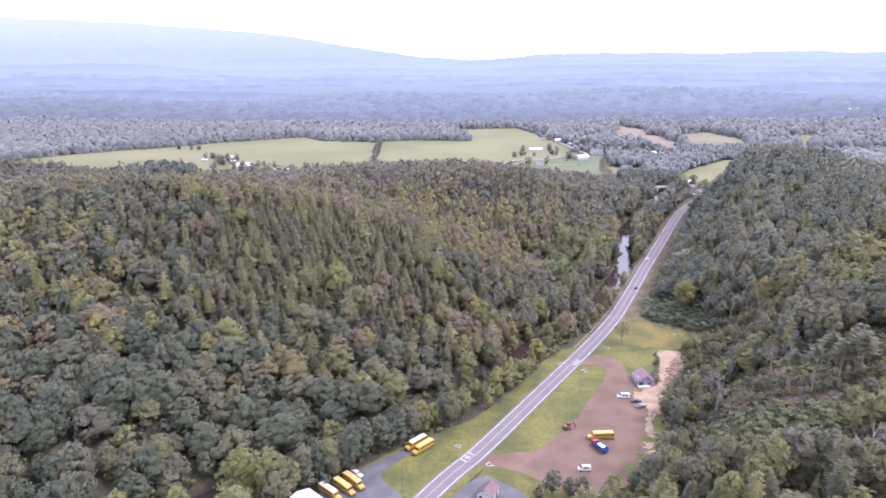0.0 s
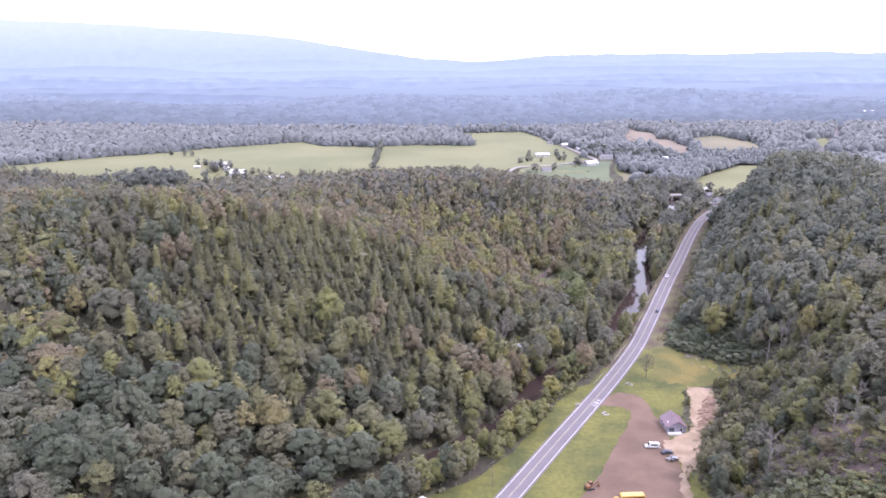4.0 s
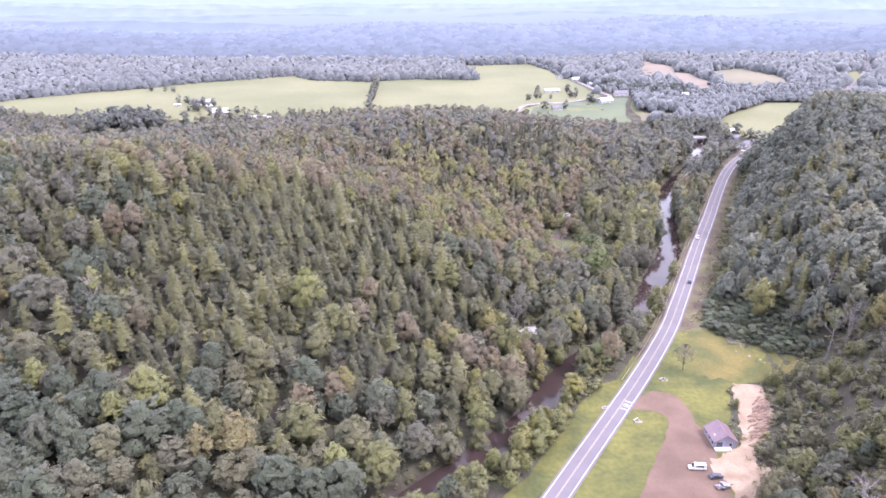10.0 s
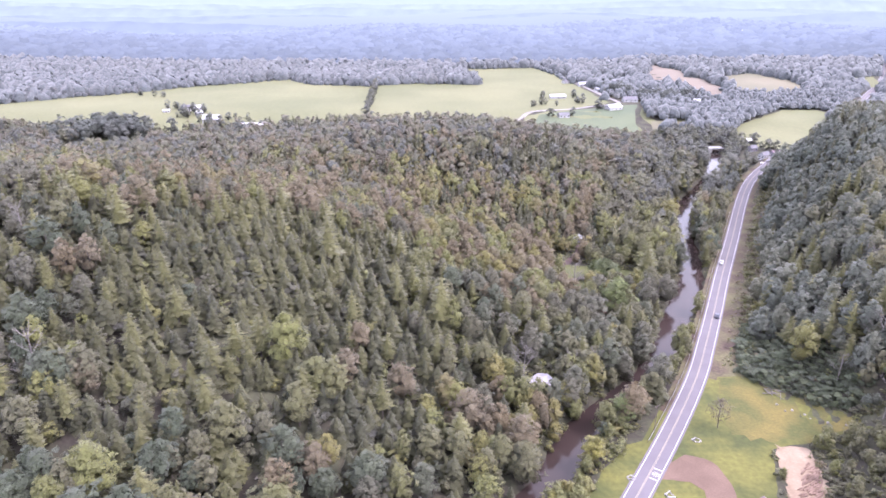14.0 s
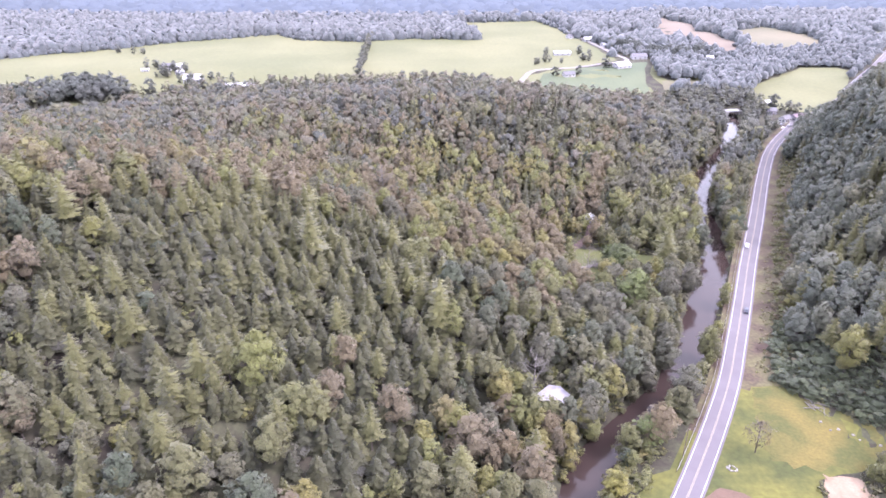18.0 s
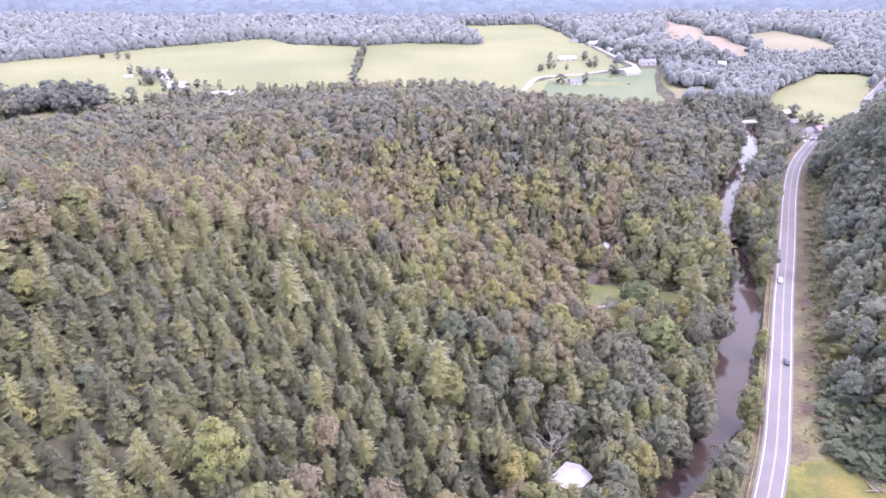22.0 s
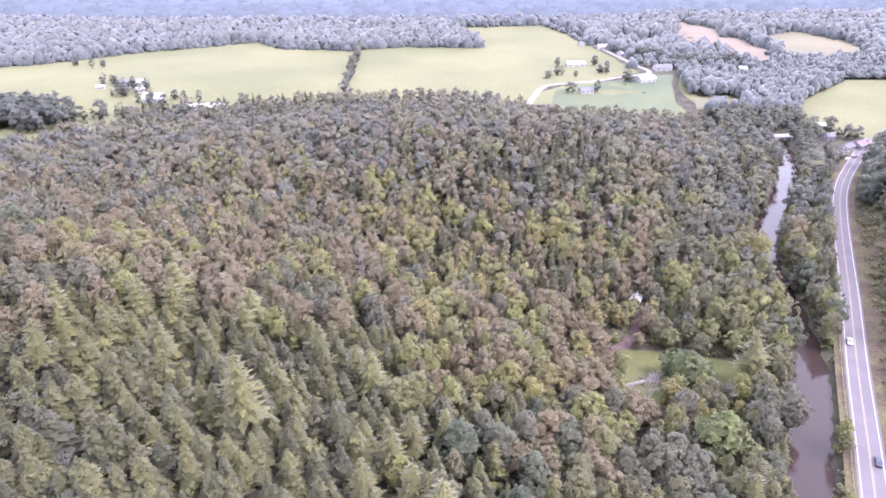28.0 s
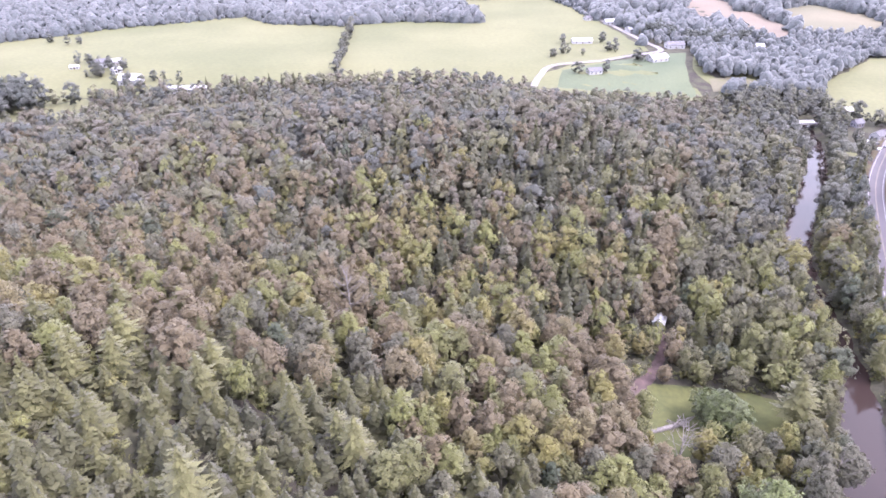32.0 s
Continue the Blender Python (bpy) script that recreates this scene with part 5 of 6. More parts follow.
def with_limbs(shape, seed, reach=0.3, base=0.3):
    """The same tree with forking limbs in its crown."""
    rs = np.random.RandomState(seed)
    vs, qs = [shape.wood_v], [shape.wood_q]
    off = len(shape.wood_v)
    for k in range(4):
        th = k * 1.6 + rs.uniform(-.3, .3)
        z0 = base * rs.uniform(0.75, 1.5)
        tip = (math.cos(th) * reach * rs.uniform(.7, 1), math.sin(th) * reach * rs.uniform(.7, 1), z0 + rs.uniform(0.15, 0.35))
        v, q = pole([(0, 0, z0), ((tip[0]) * 0.5, tip[1] * 0.5, z0 + (tip[2] - z0) * 0.4), tip], (0.010, 0.007, 0.002), 3)
        vs.append(v)
        qs.append(q + off)
        off += len(v)
    return Shape(shape.leaf_v, shape.leaf_q, shape.leaf_t, np.concatenate(vs), np.concatenate(qs), shape.leaf_n)


def conifer(seed, levels=12, arms=7, width=0.17, base=0.10, droop=0.45, gap=0.05, fan=1, kite=0.30, power=0.8):
    """Spruce or pine: whorls of boughs, each one or more kite-shaped fans of needles."""
    rs = np.random.RandomState(seed)
    vs, ns = [], []
    for k in range(levels):
        s = (k + 0.4) / levels
        z = base + (1 - base) * s
        r = width * ((1 - s) ** power + 0.06) * rs.uniform(0.85, 1.15)
        for a in range(arms):
            if rs.rand() < gap:
                continue
            th0 = a * 2 * np.pi / arms + k * 0.9 + rs.uniform(-.25, .25)
            for m in range(fan):
                th = th0 + (m - (fan - 1) / 2) * 0.42
                rr = r * rs.uniform(0.75, 1.18) * (1 - 0.12 * abs(m - (fan - 1) / 2))
                d = np.array([math.cos(th), math.sin(th), 0])
                side = np.array([-d[1], d[0], 0])
                w = rr * kite * rs.uniform(0.8, 1.2)
                zz = z + rs.uniform(-.015, .015)
                up = rs.uniform(-.3, .3)
                root = np.array([0, 0, zz + 0.03])
                mid = d * rr * 0.6 + (0, 0, zz - droop * rr * 0.55)
                tip = d * rr + (0, 0, zz - droop * rr)
                vs.append(np.stack([root, mid + side * w + (0, 0, up * w), tip, mid - side * w - (0, 0, up * w)]))
                ns.append(np.repeat((d * 0.7 + (0, 0, 0.6) + rs.normal(size=3) * 0.28)[None], 4, 0))
    v, ln = np.concatenate(vs), np.concatenate(ns)
    off = len(v)
    tip_v, tip_q = pole([(0, 0, base), (0, 0, base + (1 - base) * 0.5), (0, 0, 1.0)], (width * 0.5, width * 0.3, 0.004), 6)
    ln = unit(np.concatenate([ln, tip_v * (1, 1, 0) / width + (0, 0, 0.25)]))
    wv, wq = pole([(0, 0, -0.04), (0, 0, base + 0.1)], (0.018, 0.014))
    v, q = np.concatenate([v, tip_v]), np.concatenate([np.arange(off).reshape(-1, 4), tip_q + off])
    return Shape(v, orient(v, q, ln), np.zeros((0, 3), int), wv, wq, ln)


def snag(seed, twigs=16):
    """A leafless tree: trunk, limbs and twigs."""
    rs = np.random.RandomState(seed)
    vs, qs, off = [], [], 0
    lean = rs.uniform(-.05, .05, 2)
    trunk = [(0, 0, -0.03), (lean[0] * .4, lean[1] * .4, 0.45), (lean[0], lean[1], 1.0)]
    parts = [pole(trunk, (0.020, 0.013, 0.003))]
    for k in range(twigs):
        s = rs.uniform(0.28, 0.92)
        p = np.array([lean[0] * s, lean[1] * s, s])
        th = k * 2.4 + rs.uniform(-.4, .4)
        ln = (1 - s) * 0.42 + 0.10
        e = p + np.array([math.cos(th) * ln, math.sin(th) * ln, ln * rs.uniform(0.3, 1.0)])
        m = (p + e) / 2 + (0, 0, ln * -0.08)
        parts.append(pole([p, m, e], (0.007, 0.005, 0.0015), 3))
        for j in range(3):
            th2 = th + rs.uniform(-1.2, 1.2)
            b0 = p + (e - p) * rs.uniform(.4, .95)
            e2 = b0 + np.array([math.cos(th2), math.sin(th2), rs.uniform(.2, 1.0)]) * ln * 0.45
            parts.append(pole([b0, e2], (0.004, 0.001), 3))
    for v, q in parts:
        vs.append(v)
        qs.append(q + off)
        off += len(v)
    z = np.zeros((0, 3))
    return Shape(z, np.zeros((0, 4), int), np.zeros((0, 3), int), np.concatenate(vs), np.concatenate(qs))


def woods(name, shapes, trees, leaf, bark, label, category, clump=None):
    """Many trees as one object. trees: rows of x, y, z, height, spread, turn, tint, shape."""
    trees = np.asarray(trees, float)
    vs, qs, ts, tint, which_q, which_t, nn = [], [], [], [], [], [], []
    off = 0
    for k, s in enumerate(shapes):
        g = trees[trees[:, 7].astype(int) == k]
        if not len(g):
            continue
        for v0, q0, t0, m, n0 in ((s.leaf_v, s.leaf_q, s.leaf_t, 0, s.leaf_n), (s.wood_v, s.wood_q, None, 1, None)):
            if not len(v0):
                continue
            c, sn = np.cos(g[:, 5])[:, None], np.sin(g[:, 5])[:, None]
            x = (v0[:, 0] * c - v0[:, 1] * sn) * (g[:, 3] * g[:, 4])[:, None] + g[:, 0][:, None]
            y = (v0[:, 0] * sn + v0[:, 1] * c) * (g[:, 3] * g[:, 4])[:, None] + g[:, 1][:, None]
            z = v0[:, 2] * g[:, 3][:, None] + g[:, 2][:, None]
            vs.append(np.stack([x, y, z], -1).reshape(-1, 3))
            n0 = n0 if n0 is not None else (radial(v0) if m else unit(v0 - (0, 0, 0.5)))
            nn.append(np.stack([n0[:, 0] * c - n0[:, 1] * sn, n0[:, 0] * sn + n0[:, 1] * c, np.broadcast_to(n0[:, 2], x.shape)], -1).reshape(-1, 3))
            tint.append(np.repeat(g[:, 6], len(v0)))
            shift = (np.arange(len(g)) * len(v0) + off)[:, None, None]
            qs.append((q0[None] + shift).reshape(-1, 4))
            which_q.append(np.full(len(q0) * len(g), m))
            if t0 is not None and len(t0):
                ts.append((t0[None] + shift).reshape(-1, 3))
                which_t.append(np.full(len(t0) * len(g), 2))
            off += len(v0) * len(g)
    faces, which = [np.concatenate(qs)], [np.concatenate(which_q)]
    if ts:
        faces.append(np.concatenate(ts))
        which.append(np.concatenate(which_t))
    ob = mesh_object(name, np.concatenate(vs), faces, [leaf, bark, clump or leaf], np.concatenate(tint), np.concatenate(which), True, np.concatenate(nn))
    return tagged(ob, label, category, kind="stuff")


def patch(x, y, scale, seed):
    return noise.noise(Vector((x / scale, y / scale, seed * 7.3)))


def bump_at(x, y, cx, cy, r):
    return math.exp(-((x - cx) ** 2 + (y - cy) ** 2) / (r * r))


VINES = [(112, 366), (124, 352), (134, 344), (146, 336), (150, 350), (141, 370), (130, 388), (124, 398), (118, 384)]
NO_TREES = [VINES, SCRUB, [(60, 780), (205, 780), (214, 930), (160, 930), (85, 900), (60, 830)], [(25, 358), (26, 341), (41, 341), (44, 358)], LOW_GRASS, LAWN_W, LOT_W, MEADOW_E, LOT_E, SAND_E, HOUSE_LOT, CLEARING, PATH_DIRT, HAY, PASTURE, TAN, TAN2, GREEN2, YARD_W] + list(STRIPS.values())
CLEAR_SPOTS = [(95, 288, 10), (-70, 203, 10), (-64, 192, 8), (-76, 193, 8), (-48, 202, 4), (75, 497, 4.2), (266, 702, 14), (263, 690, 9), (281, 709, 11), (270, 726, 6), (260, 686, 6), (238, 731, 7), (176, 876, 14), (207, 924, 14), (119, 834, 12), (-265, 845, 30), (-193, 805, 14), (285, 923, 8), (136, 360, 5), (144, 346, 5), (154, 333, 5), (146, 321, 6), (158, 315, 5)]


def spots(x0, x1, y0, y1, gap, rs, margin=0.62):
    """Places for trees on a jittered grid, clear of roads, water, fields and buildings."""
    xs, ys = np.meshgrid(np.arange(x0, x1, gap), np.arange(y0, y1, gap))
    xs = (xs + (np.arange(xs.shape[0]) % 2)[:, None] * gap / 2).ravel() + rs.uniform(-.58, .58, xs.size) * gap
    ys = ys.ravel() + rs.uniform(-.58, .58, ys.size) * gap
    ok = np.abs(xs) < ys * 0.63 + 56
    xs, ys = xs[ok], ys[ok]
    east = xs > across(ROAD, ys)
    ok = (away(ROAD, xs, ys) > np.where(east & (ys > 360) & (ys < 600), 17.0, np.where(ys > 480, 7.6, 9.0))) & ((away(RIVER, xs, ys) > np.where(east, 7.0, np.where(ys < 400, 5.2, 6.8))) | (ys > 742)) & (away(LANE, xs, ys) > 5)
    for poly in NO_TREES:
        ok &= ~inside(poly, xs, ys)
    for cx, cy, r in CLEAR_SPOTS:
        ok &= np.hypot(xs - cx, ys - cy) > r
    return xs[ok], ys[ok]


def kind_of(x, y, rs):
    """0 broadleaf, 1 spire conifer, 2 pine; and the tint."""
    west = x < across(RIVER, y)
    con = 0.10
    if west:
        con += 0.62 * bump_at(x, y, -105, 335, 80) + 0.4 * bump_at(x, y, -55, 388, 60) + 0.35 * bump_at(x, y, -30, 340, 45) + 0.5 * bump_at(x, y, 60, 590, 45) + 0.36 * bump_at(x, y, -25, 405, 50) + 0.15 * bump_at(x, y, -85, 372, 40) - 0.2 * bump_at(x, y, -130, 400, 50)
    else:
        con += 0.12
    con += 0.30 * patch(x, y, 60, 1)
    pin = 0.06 + (0.12 * bump_at(x, y, -60, 400, 45) + 0.09 * bump_at(x, y, -110, 390, 45) if west else 0.10)
    r = rs.rand()
    tint = (0.38 if west else 0.42 if y < 345 else 0.16) + 0.40 * patch(x, y, 45, 2) + rs.normal() * 0.19 + (0.08 * float(smooth(370, 430, y)) if west else 0)
    tint -= 0.17 * (1 - float(smooth(225, 290, y)))
    if west and y < 305:
        tint = tint if rs.rand() < 0.3 else rs.uniform(0.0, 0.10) if rs.rand() < 0.66 else rs.uniform(0.24, 0.44)
    if west and x < -120:
        tint -= 0.12
    if not west and y > 330:
        tint = min(max(0.2 + 1.2 * tint, 0), 1)
    if not west:
        tint += 0.34 * bump_at(x, y, 145, 308, 30) - 0.3 * bump_at(x, y, 114, 220, 22)
    if west and y < 262:
        r = max(r, 0.9) if rs.rand() < 0.85 else r
    if west:
        tint += 0.22 * bump_at(x, y, 5, 322, 45)
    if r < con:
        return 1, float(np.clip(0.26 + 0.25 * patch(x, y, 50, 4) + rs.normal() * 0.14 + 0.15 * float(smooth(340, 400, y)), 0, 0.75))
    if r < con + pin:
        return 2, float(np.clip(0.72 + rs.normal() * 0.15, 0.35, 1))
    brown = 0.7 * bump_at(x, y, -85, 445, 60) + 0.8 * bump_at(x, y, 22, 520, 55) + 0.35 * bump_at(x, y, -150, 300, 60) + 0.25 * bump_at(x, y, -20, 300, 50)
    shore = west and x > float(across(RIVER, y)) - 55
    if west and not shore and y > 385 and rs.rand() < 0.38:
        return 0, rs.uniform(0.84, 0.98)
    if rs.rand() < brown and not shore:
        tint = rs.uniform(0.62, 0.80) if bump_at(x, y, 22, 520, 60) > 0.3 else rs.uniform(0.60, 0.98)
    elif west and y > 300 and patch(x, y, 22, 6) > 0.22:
        tint = rs.uniform(0.15, 0.22)
    elif rs.rand() < 0.04:
        tint = rs.uniform(0.56, 0.68)
    return 0, float(np.clip(tint, 0, 1))


NEAR = [with_limbs(broadleaf(11 + k, 104, 0.27 + 0.03 * (k % 3), 0.20, 14, 0.080, 4, (2.2, 3.0, 1.8, 3.6)[k % 4]), 40 + k, 0.2) for k in range(8)]
SPIRES = [conifer(31 + k, 14, 8, 0.205 + 0.025 * (k % 3), 0.04, 0.5, 0.05, 1, 0.36, 0.85) for k in range(4)]
PINES = [conifer(51 + k, 7, 6, 0.26 + 0.03 * (k % 2), 0.28, -0.05, 0.08, 3, 0.15, 0.55) for k in range(4)]
SIDE = [broadleaf(61 + k, 40, 0.30 + 0.03 * (k % 2), 0.2, 8, 0.115, 3, (2.2, 3.4, 2.8)[k % 3]) for k in range(6)]
MID = [broadleaf(71 + k, 20, 0.31 + 0.03 * (k % 2), 0.12, 7, 0.125, 0, (2.4, 3.4, 2.8)[k % 3]) for k in range(6)]
LOW = [broadleaf(81 + k, 5, 0.45, 0.05, 2, 0.30, 0) for k in range(6)]
MIDCON = [conifer(91 + k, 8, 6, 0.24, 0.1, 0.45, 0.0, 1, 0.5) for k in range(3)]
FAR = [swell(111 + k, 0.36, 0.5, 0.75, 6, 0.2, 0.35) for k in range(5)]

for shape_ in SIDE + MID:
    shape_.leaf_n = unit(shape_.leaf_n * 0.45 + unit(shape_.leaf_v - (0, 0, 0.4)) * 0.75)
for shape_ in NEAR:
    shape_.leaf_n = unit(shape_.leaf_n * 0.75 + unit(shape_.leaf_v - (0, 0, 0.4)) * 0.4)

LOW_ZONES = [[(76, 190), (98, 170), (165, 170), (172, 220), (118, 238), (100, 250), (90, 226)], [(46, 446), (50, 424), (62, 408), (88, 418), (110, 440), (108, 474), (84, 484), (84, 500), (66, 500), (56, 480)], [(90, 225), (118, 225), (135, 250), (158, 280), (164, 326), (142, 338), (100, 330)], [(226, 650), (240, 650), (256, 690), (252, 700), (236, 690)]]



def stature(x, y, tall):
    """Trees stay low at the edges of the clearing, on the dug bank and along the field edge."""
    if any(bool(inside(z, x, y)) for z in LOW_ZONES):
        return tall * (0.85 if 380 < y < 440 else 0.8 if 235 < y < 264 else 0.48 if 264 <= y < 338 else 0.7 if y > 260 else 0.42)
    if 18 < x < 50 and 312 < y < 336:
        return tall * 0.75
    if x > 190 and y > 880:
        return tall * 0.52
    if y > 745 and 40 < x < 200:
        return tall * 0.45
    if y > 690:
        return tall * (0.72 if x < 220 else 0.75 if y > 735 else 0.6)
    return tall


rs = np.random.RandomState(5)
near_rows, side_rows, east_rows, spire_rows, pine_rows = [], [], [], [], []
xs, ys = spots(-370, 370, 186, 480, 5.3, rs)
xe, ye = spots(50, 250, 110, 186, 5.8, rs)
xs, ys = np.concatenate([xs, xe]), np.concatenate([ys, ye])
zs = height(xs, ys) + carve(xs, ys)
for x, y, z in zip(xs, ys, zs):
    k, tint = kind_of(x, y, rs)
    if any(bool(inside(z_, x, y)) for z_ in LOW_ZONES):
        k = 0
        if 255 < y < 338:
            tint = rs.uniform(0.22, 0.56)
        if rs.rand() < 0.12:
            continue
    bank = 250 < y < 328 and float(across(RIVER, y)) < x < float(across(ROAD, y))
    if bank and y > 295 and rs.rand() < 0.3:
        continue
    if bool(inside(THIN, x, y)) and rs.rand() < 0.6:
        continue
    if bank:
        k, tint = 0, rs.uniform(0.45, 0.72)
    if k == 0:
        side = abs(x) > 155 and y < 470
        grand = 1.0
        if x < float(across(RIVER, y)) and y < 300 and not side:  # old broad crowns at the foot of the west hill
            if rs.rand() < 0.38:
                continue
            grand = rs.uniform(1.05, 1.4)
        (east_rows if x > 0 and y > 330 and x > float(across(ROAD, y)) else side_rows if side else near_rows).append((x, y, z, ((0.5 if y > 295 else 0.72) if bank else 1.0) * stature(x, y, rs.uniform(10, 17.5)), grand * (rs.uniform(0.72, 1.08) + 0.5 * rs.rand() ** 3), rs.uniform(0, 6.28), tint, rs.randint(6)))
    elif k == 1:
        spire_rows.append((x, y, z, rs.uniform(8.0, 12.5), rs.uniform(1.45, 1.95), rs.uniform(0, 6.28), tint, rs.randint(4)))
    else:
        pine_rows.append((x, y, z, rs.uniform(13, 18), rs.uniform(0.9, 1.2), rs.uniform(0, 6.28), tint, rs.randint(4)))


def lone_tree(name, shape, tint, label, leaf, bark=None, group="", category="tree"):
    """A tree of unit height with its trunk and crown as parts."""
    t = tagged(new(name), label, category, group)
    wood = mesh_object("trunk", shape.wood_v, [shape.wood_q], [bark or BARK])
    wood.parent = t
    if len(shape.leaf_v):
        faces = [shape.leaf_q] + ([shape.leaf_t] if len(shape.leaf_t) else [])
        crown = mesh_object("crown", shape.leaf_v, faces, [leaf, CLUMP if leaf == LEAF else leaf], np.full(len(shape.leaf_v), tint), np.repeat((0, 1), (len(shape.leaf_q), len(shape.leaf_t))), True, shape.leaf_n)
        crown.parent = t
    return t


def stand(t, x, y, tall, spread, turn=0.0, lift=0.0):
    t.matrix_world = pose(x, y, ground_at(x, y) + lift, 0, 0, turn) @ Matrix.Diagonal((tall * spread, tall * spread, tall, 1))


# the trees nearest to the walk, beside road, river and clearing, stand singly
MODELS = {}
WORDS = {0: "dark green", 1: "grey-green", 2: "leafy green", 3: "yellow-green", 4: "browning"}
single = 0
for rows, shapes, leaf, name, lab in ((near_rows, NEAR, LEAF, "broadleaf_tree", "broadleaf tree"), (spire_rows, SPIRES, NEEDLE, "conifer_tree", "pointed conifer"), (pine_rows, PINES, NEEDLE, "pine_tree", "white pine")):
    arr = np.array([r[:2] for r in rows])
    near = (arr[:, 1] > 285) & (arr[:, 1] < 545) & ((away(RIVER, arr[:, 0], arr[:, 1]) < 30) | (np.hypot(arr[:, 0] - 78, arr[:, 1] - 458) < 38))
    keep = []
    for r, n_ in zip(rows, near):
        if not n_ or single >= 330:
            keep.append(r)
            continue
        single += 1
        q = min(4, int(r[6] * 5))
        key = (name, r[7], q)
        if key not in MODELS:
            place = "beside the river" if away(RIVER, r[0], r[1])[0] < 30 else "round the clearing"
            MODELS[key] = lone_tree(name, shapes[r[7]], 0.1 + q * 0.2, WORDS[q] + " " + lab + " standing near the river and highway", leaf, group="trees beside the river")
            stand(MODELS[key], r[0], r[1], r[3], r[4], math.degrees(r[5]))
        else:
            o = copy_thing(MODELS[key], Matrix())
            stand(o, r[0], r[1], r[3], r[4], math.degrees(r[5]))
    rows[:] = keep

# young trees under and between the tall ones
under_rows = []
xs, ys = spots(-165, 165, 200, 500, 8.0, rs)
for x, y, z in zip(xs, ys, height(xs, ys) + carve(xs, ys)):
    _, tint = kind_of(x, y, rs)
    under_rows.append((x, y, z - 0.4, stature(x, y, rs.uniform(4.5, 8.0)), rs.uniform(1.15, 1.6), rs.uniform(0, 6.28), float(np.clip(tint, 0, 0.7)), rs.randint(6)))
woods("understory_trees", MID, under_rows, LEAF, BARK, "young leafy trees filling the gaps beneath taller crowns", "forest", CLUMP)

# single trees that stand out
ROUND = [with_limbs(broadleaf(201 + k, 420, 0.50, 0.10, 16, 0.085), 211 + k, 0.35, 0.15) for k in range(2)]
WIDE = [with_limbs(broadleaf(205 + k, 260, 0.36, 0.18, 12, 0.075), 215 + k, 0.28, 0.2) for k in range(2)]
LANDMARKS = [("broadleaf_tree", NEAR[2], 0.66, "slender yellowish tree with a bare trunk above the vines", LEAF, 136.4, 362, 20, 0.95), ("broadleaf_tree", NEAR[6], 0.5, "bright green young tree at the foot of the hill", FRESH, 154.5, 336, 12, 1.0),
             ("broadleaf_tree", NEAR[1], 0.72, "yellowing tree with a tall pale trunk on the hill", LEAF, 158.5, 317, 18, 0.9), ("pine_tree", PINES[0], 0.6, "grey-green pine above the vines", NEEDLE, 148, 352, 15, 1.0),
             ("broadleaf_tree", ROUND[0], 0.28, "large round green tree on the clearing lawn", MIDGREEN, 79, 450, 13.5, 1.35), ("broadleaf_tree", WIDE[0], 0.60, "bright green broadleaf tree near the river", FRESH, 75.5, 409, 21.5, 1.05),
             ("broadleaf_tree", NEAR[4], 0.72, "bright yellow-green tree on the river bank", LIME, 46.5, 310, 11, 1.4), ("broadleaf_tree", NEAR[5], 0.74, "yellow-leaved tree on the river bank", LIME, 30.4, 288, 9, 1.4), ("broadleaf_tree", NEAR[3], 0.7, "lime-leaved tree on the grassy river bank", LIME, 25.5, 279, 10, 1.2), ("broadleaf_tree", NEAR[1], 0.7, "slender lime-leaved tree beside the lawn", LIME, 14.3, 270, 8, 1.2), ("broadleaf_tree", NEAR[2], 0.55, "leafy green tree between river and highway", FRESH, 61, 331, 13, 1.3),
             ("broadleaf_tree", WIDE[1], 0.56, "large yellow-green broadleaf tree on the hillside", LEAF, -53, 325, 20, 1.0), ("pine_tree", PINES[0], 0.85, "tall pale white pine above the forest", NEEDLE, -3, 364, 24, 1.1),
             ("pine_tree", PINES[1], 0.70, "tall white pine with layered boughs by the river", NEEDLE, 100, 449, 22, 1.15), ("pine_tree", PINES[2], 0.85, "pale white pine on the ridge", NEEDLE, -48, 383, 23, 1.1),
             ("conifer_tree", SPIRES[1], 0.15, "dark blue-green conifer beside the dirt track", NEEDLE, 61, 484, 13, 1.7), ("broadleaf_tree", ROUND[1], 0.62, "broad spreading yellow-green tree beside the bus lot", LEAF, -71, 209, 18, 1.1), ("broadleaf_tree", NEAR[3], 0.10, "small pale grey-leaved tree beside the bus lot", LEAF, -47, 205.5, 9, 1.3),
             ("shrub", NEAR[6], 0.98, "red-leaved shrub in the woods", material("red_leaves", (0.16, 0.06, 0.055), 0.7, vary=0.3), 70, 408, 9, 1.4)]
for name, shp, tint, lab, leaf, x, y, tall, spread in LANDMARKS:
    stand(lone_tree(name, shp, tint, lab, leaf), x, y, tall, spread, 40)
for k, (x, y, tall) in enumerate(((21, 336, 14.8), (26.5, 337, 14.4), (32, 337.5, 14.2), (37.5, 338, 14.2), (43, 339, 14.6), (47, 344, 12), (22, 347, 13))):
    stand(lone_tree("broadleaf_tree", NEAR[k], (0.55, 0.5, 0.45, 0.12, 0.1, 0.4, 0.6)[k], "leafy broadleaf tree screening the cottage", LEAF), x, y, tall, 1.1, k * 50)
twiggy, limbs = broadleaf(305, 150, 0.38, 0.28, 12, 0.11), snag(5, 30)
twiggy = Shape(twiggy.leaf_v, twiggy.leaf_q, np.zeros((0, 3), int), limbs.wood_v, limbs.wood_q, twiggy.leaf_n)
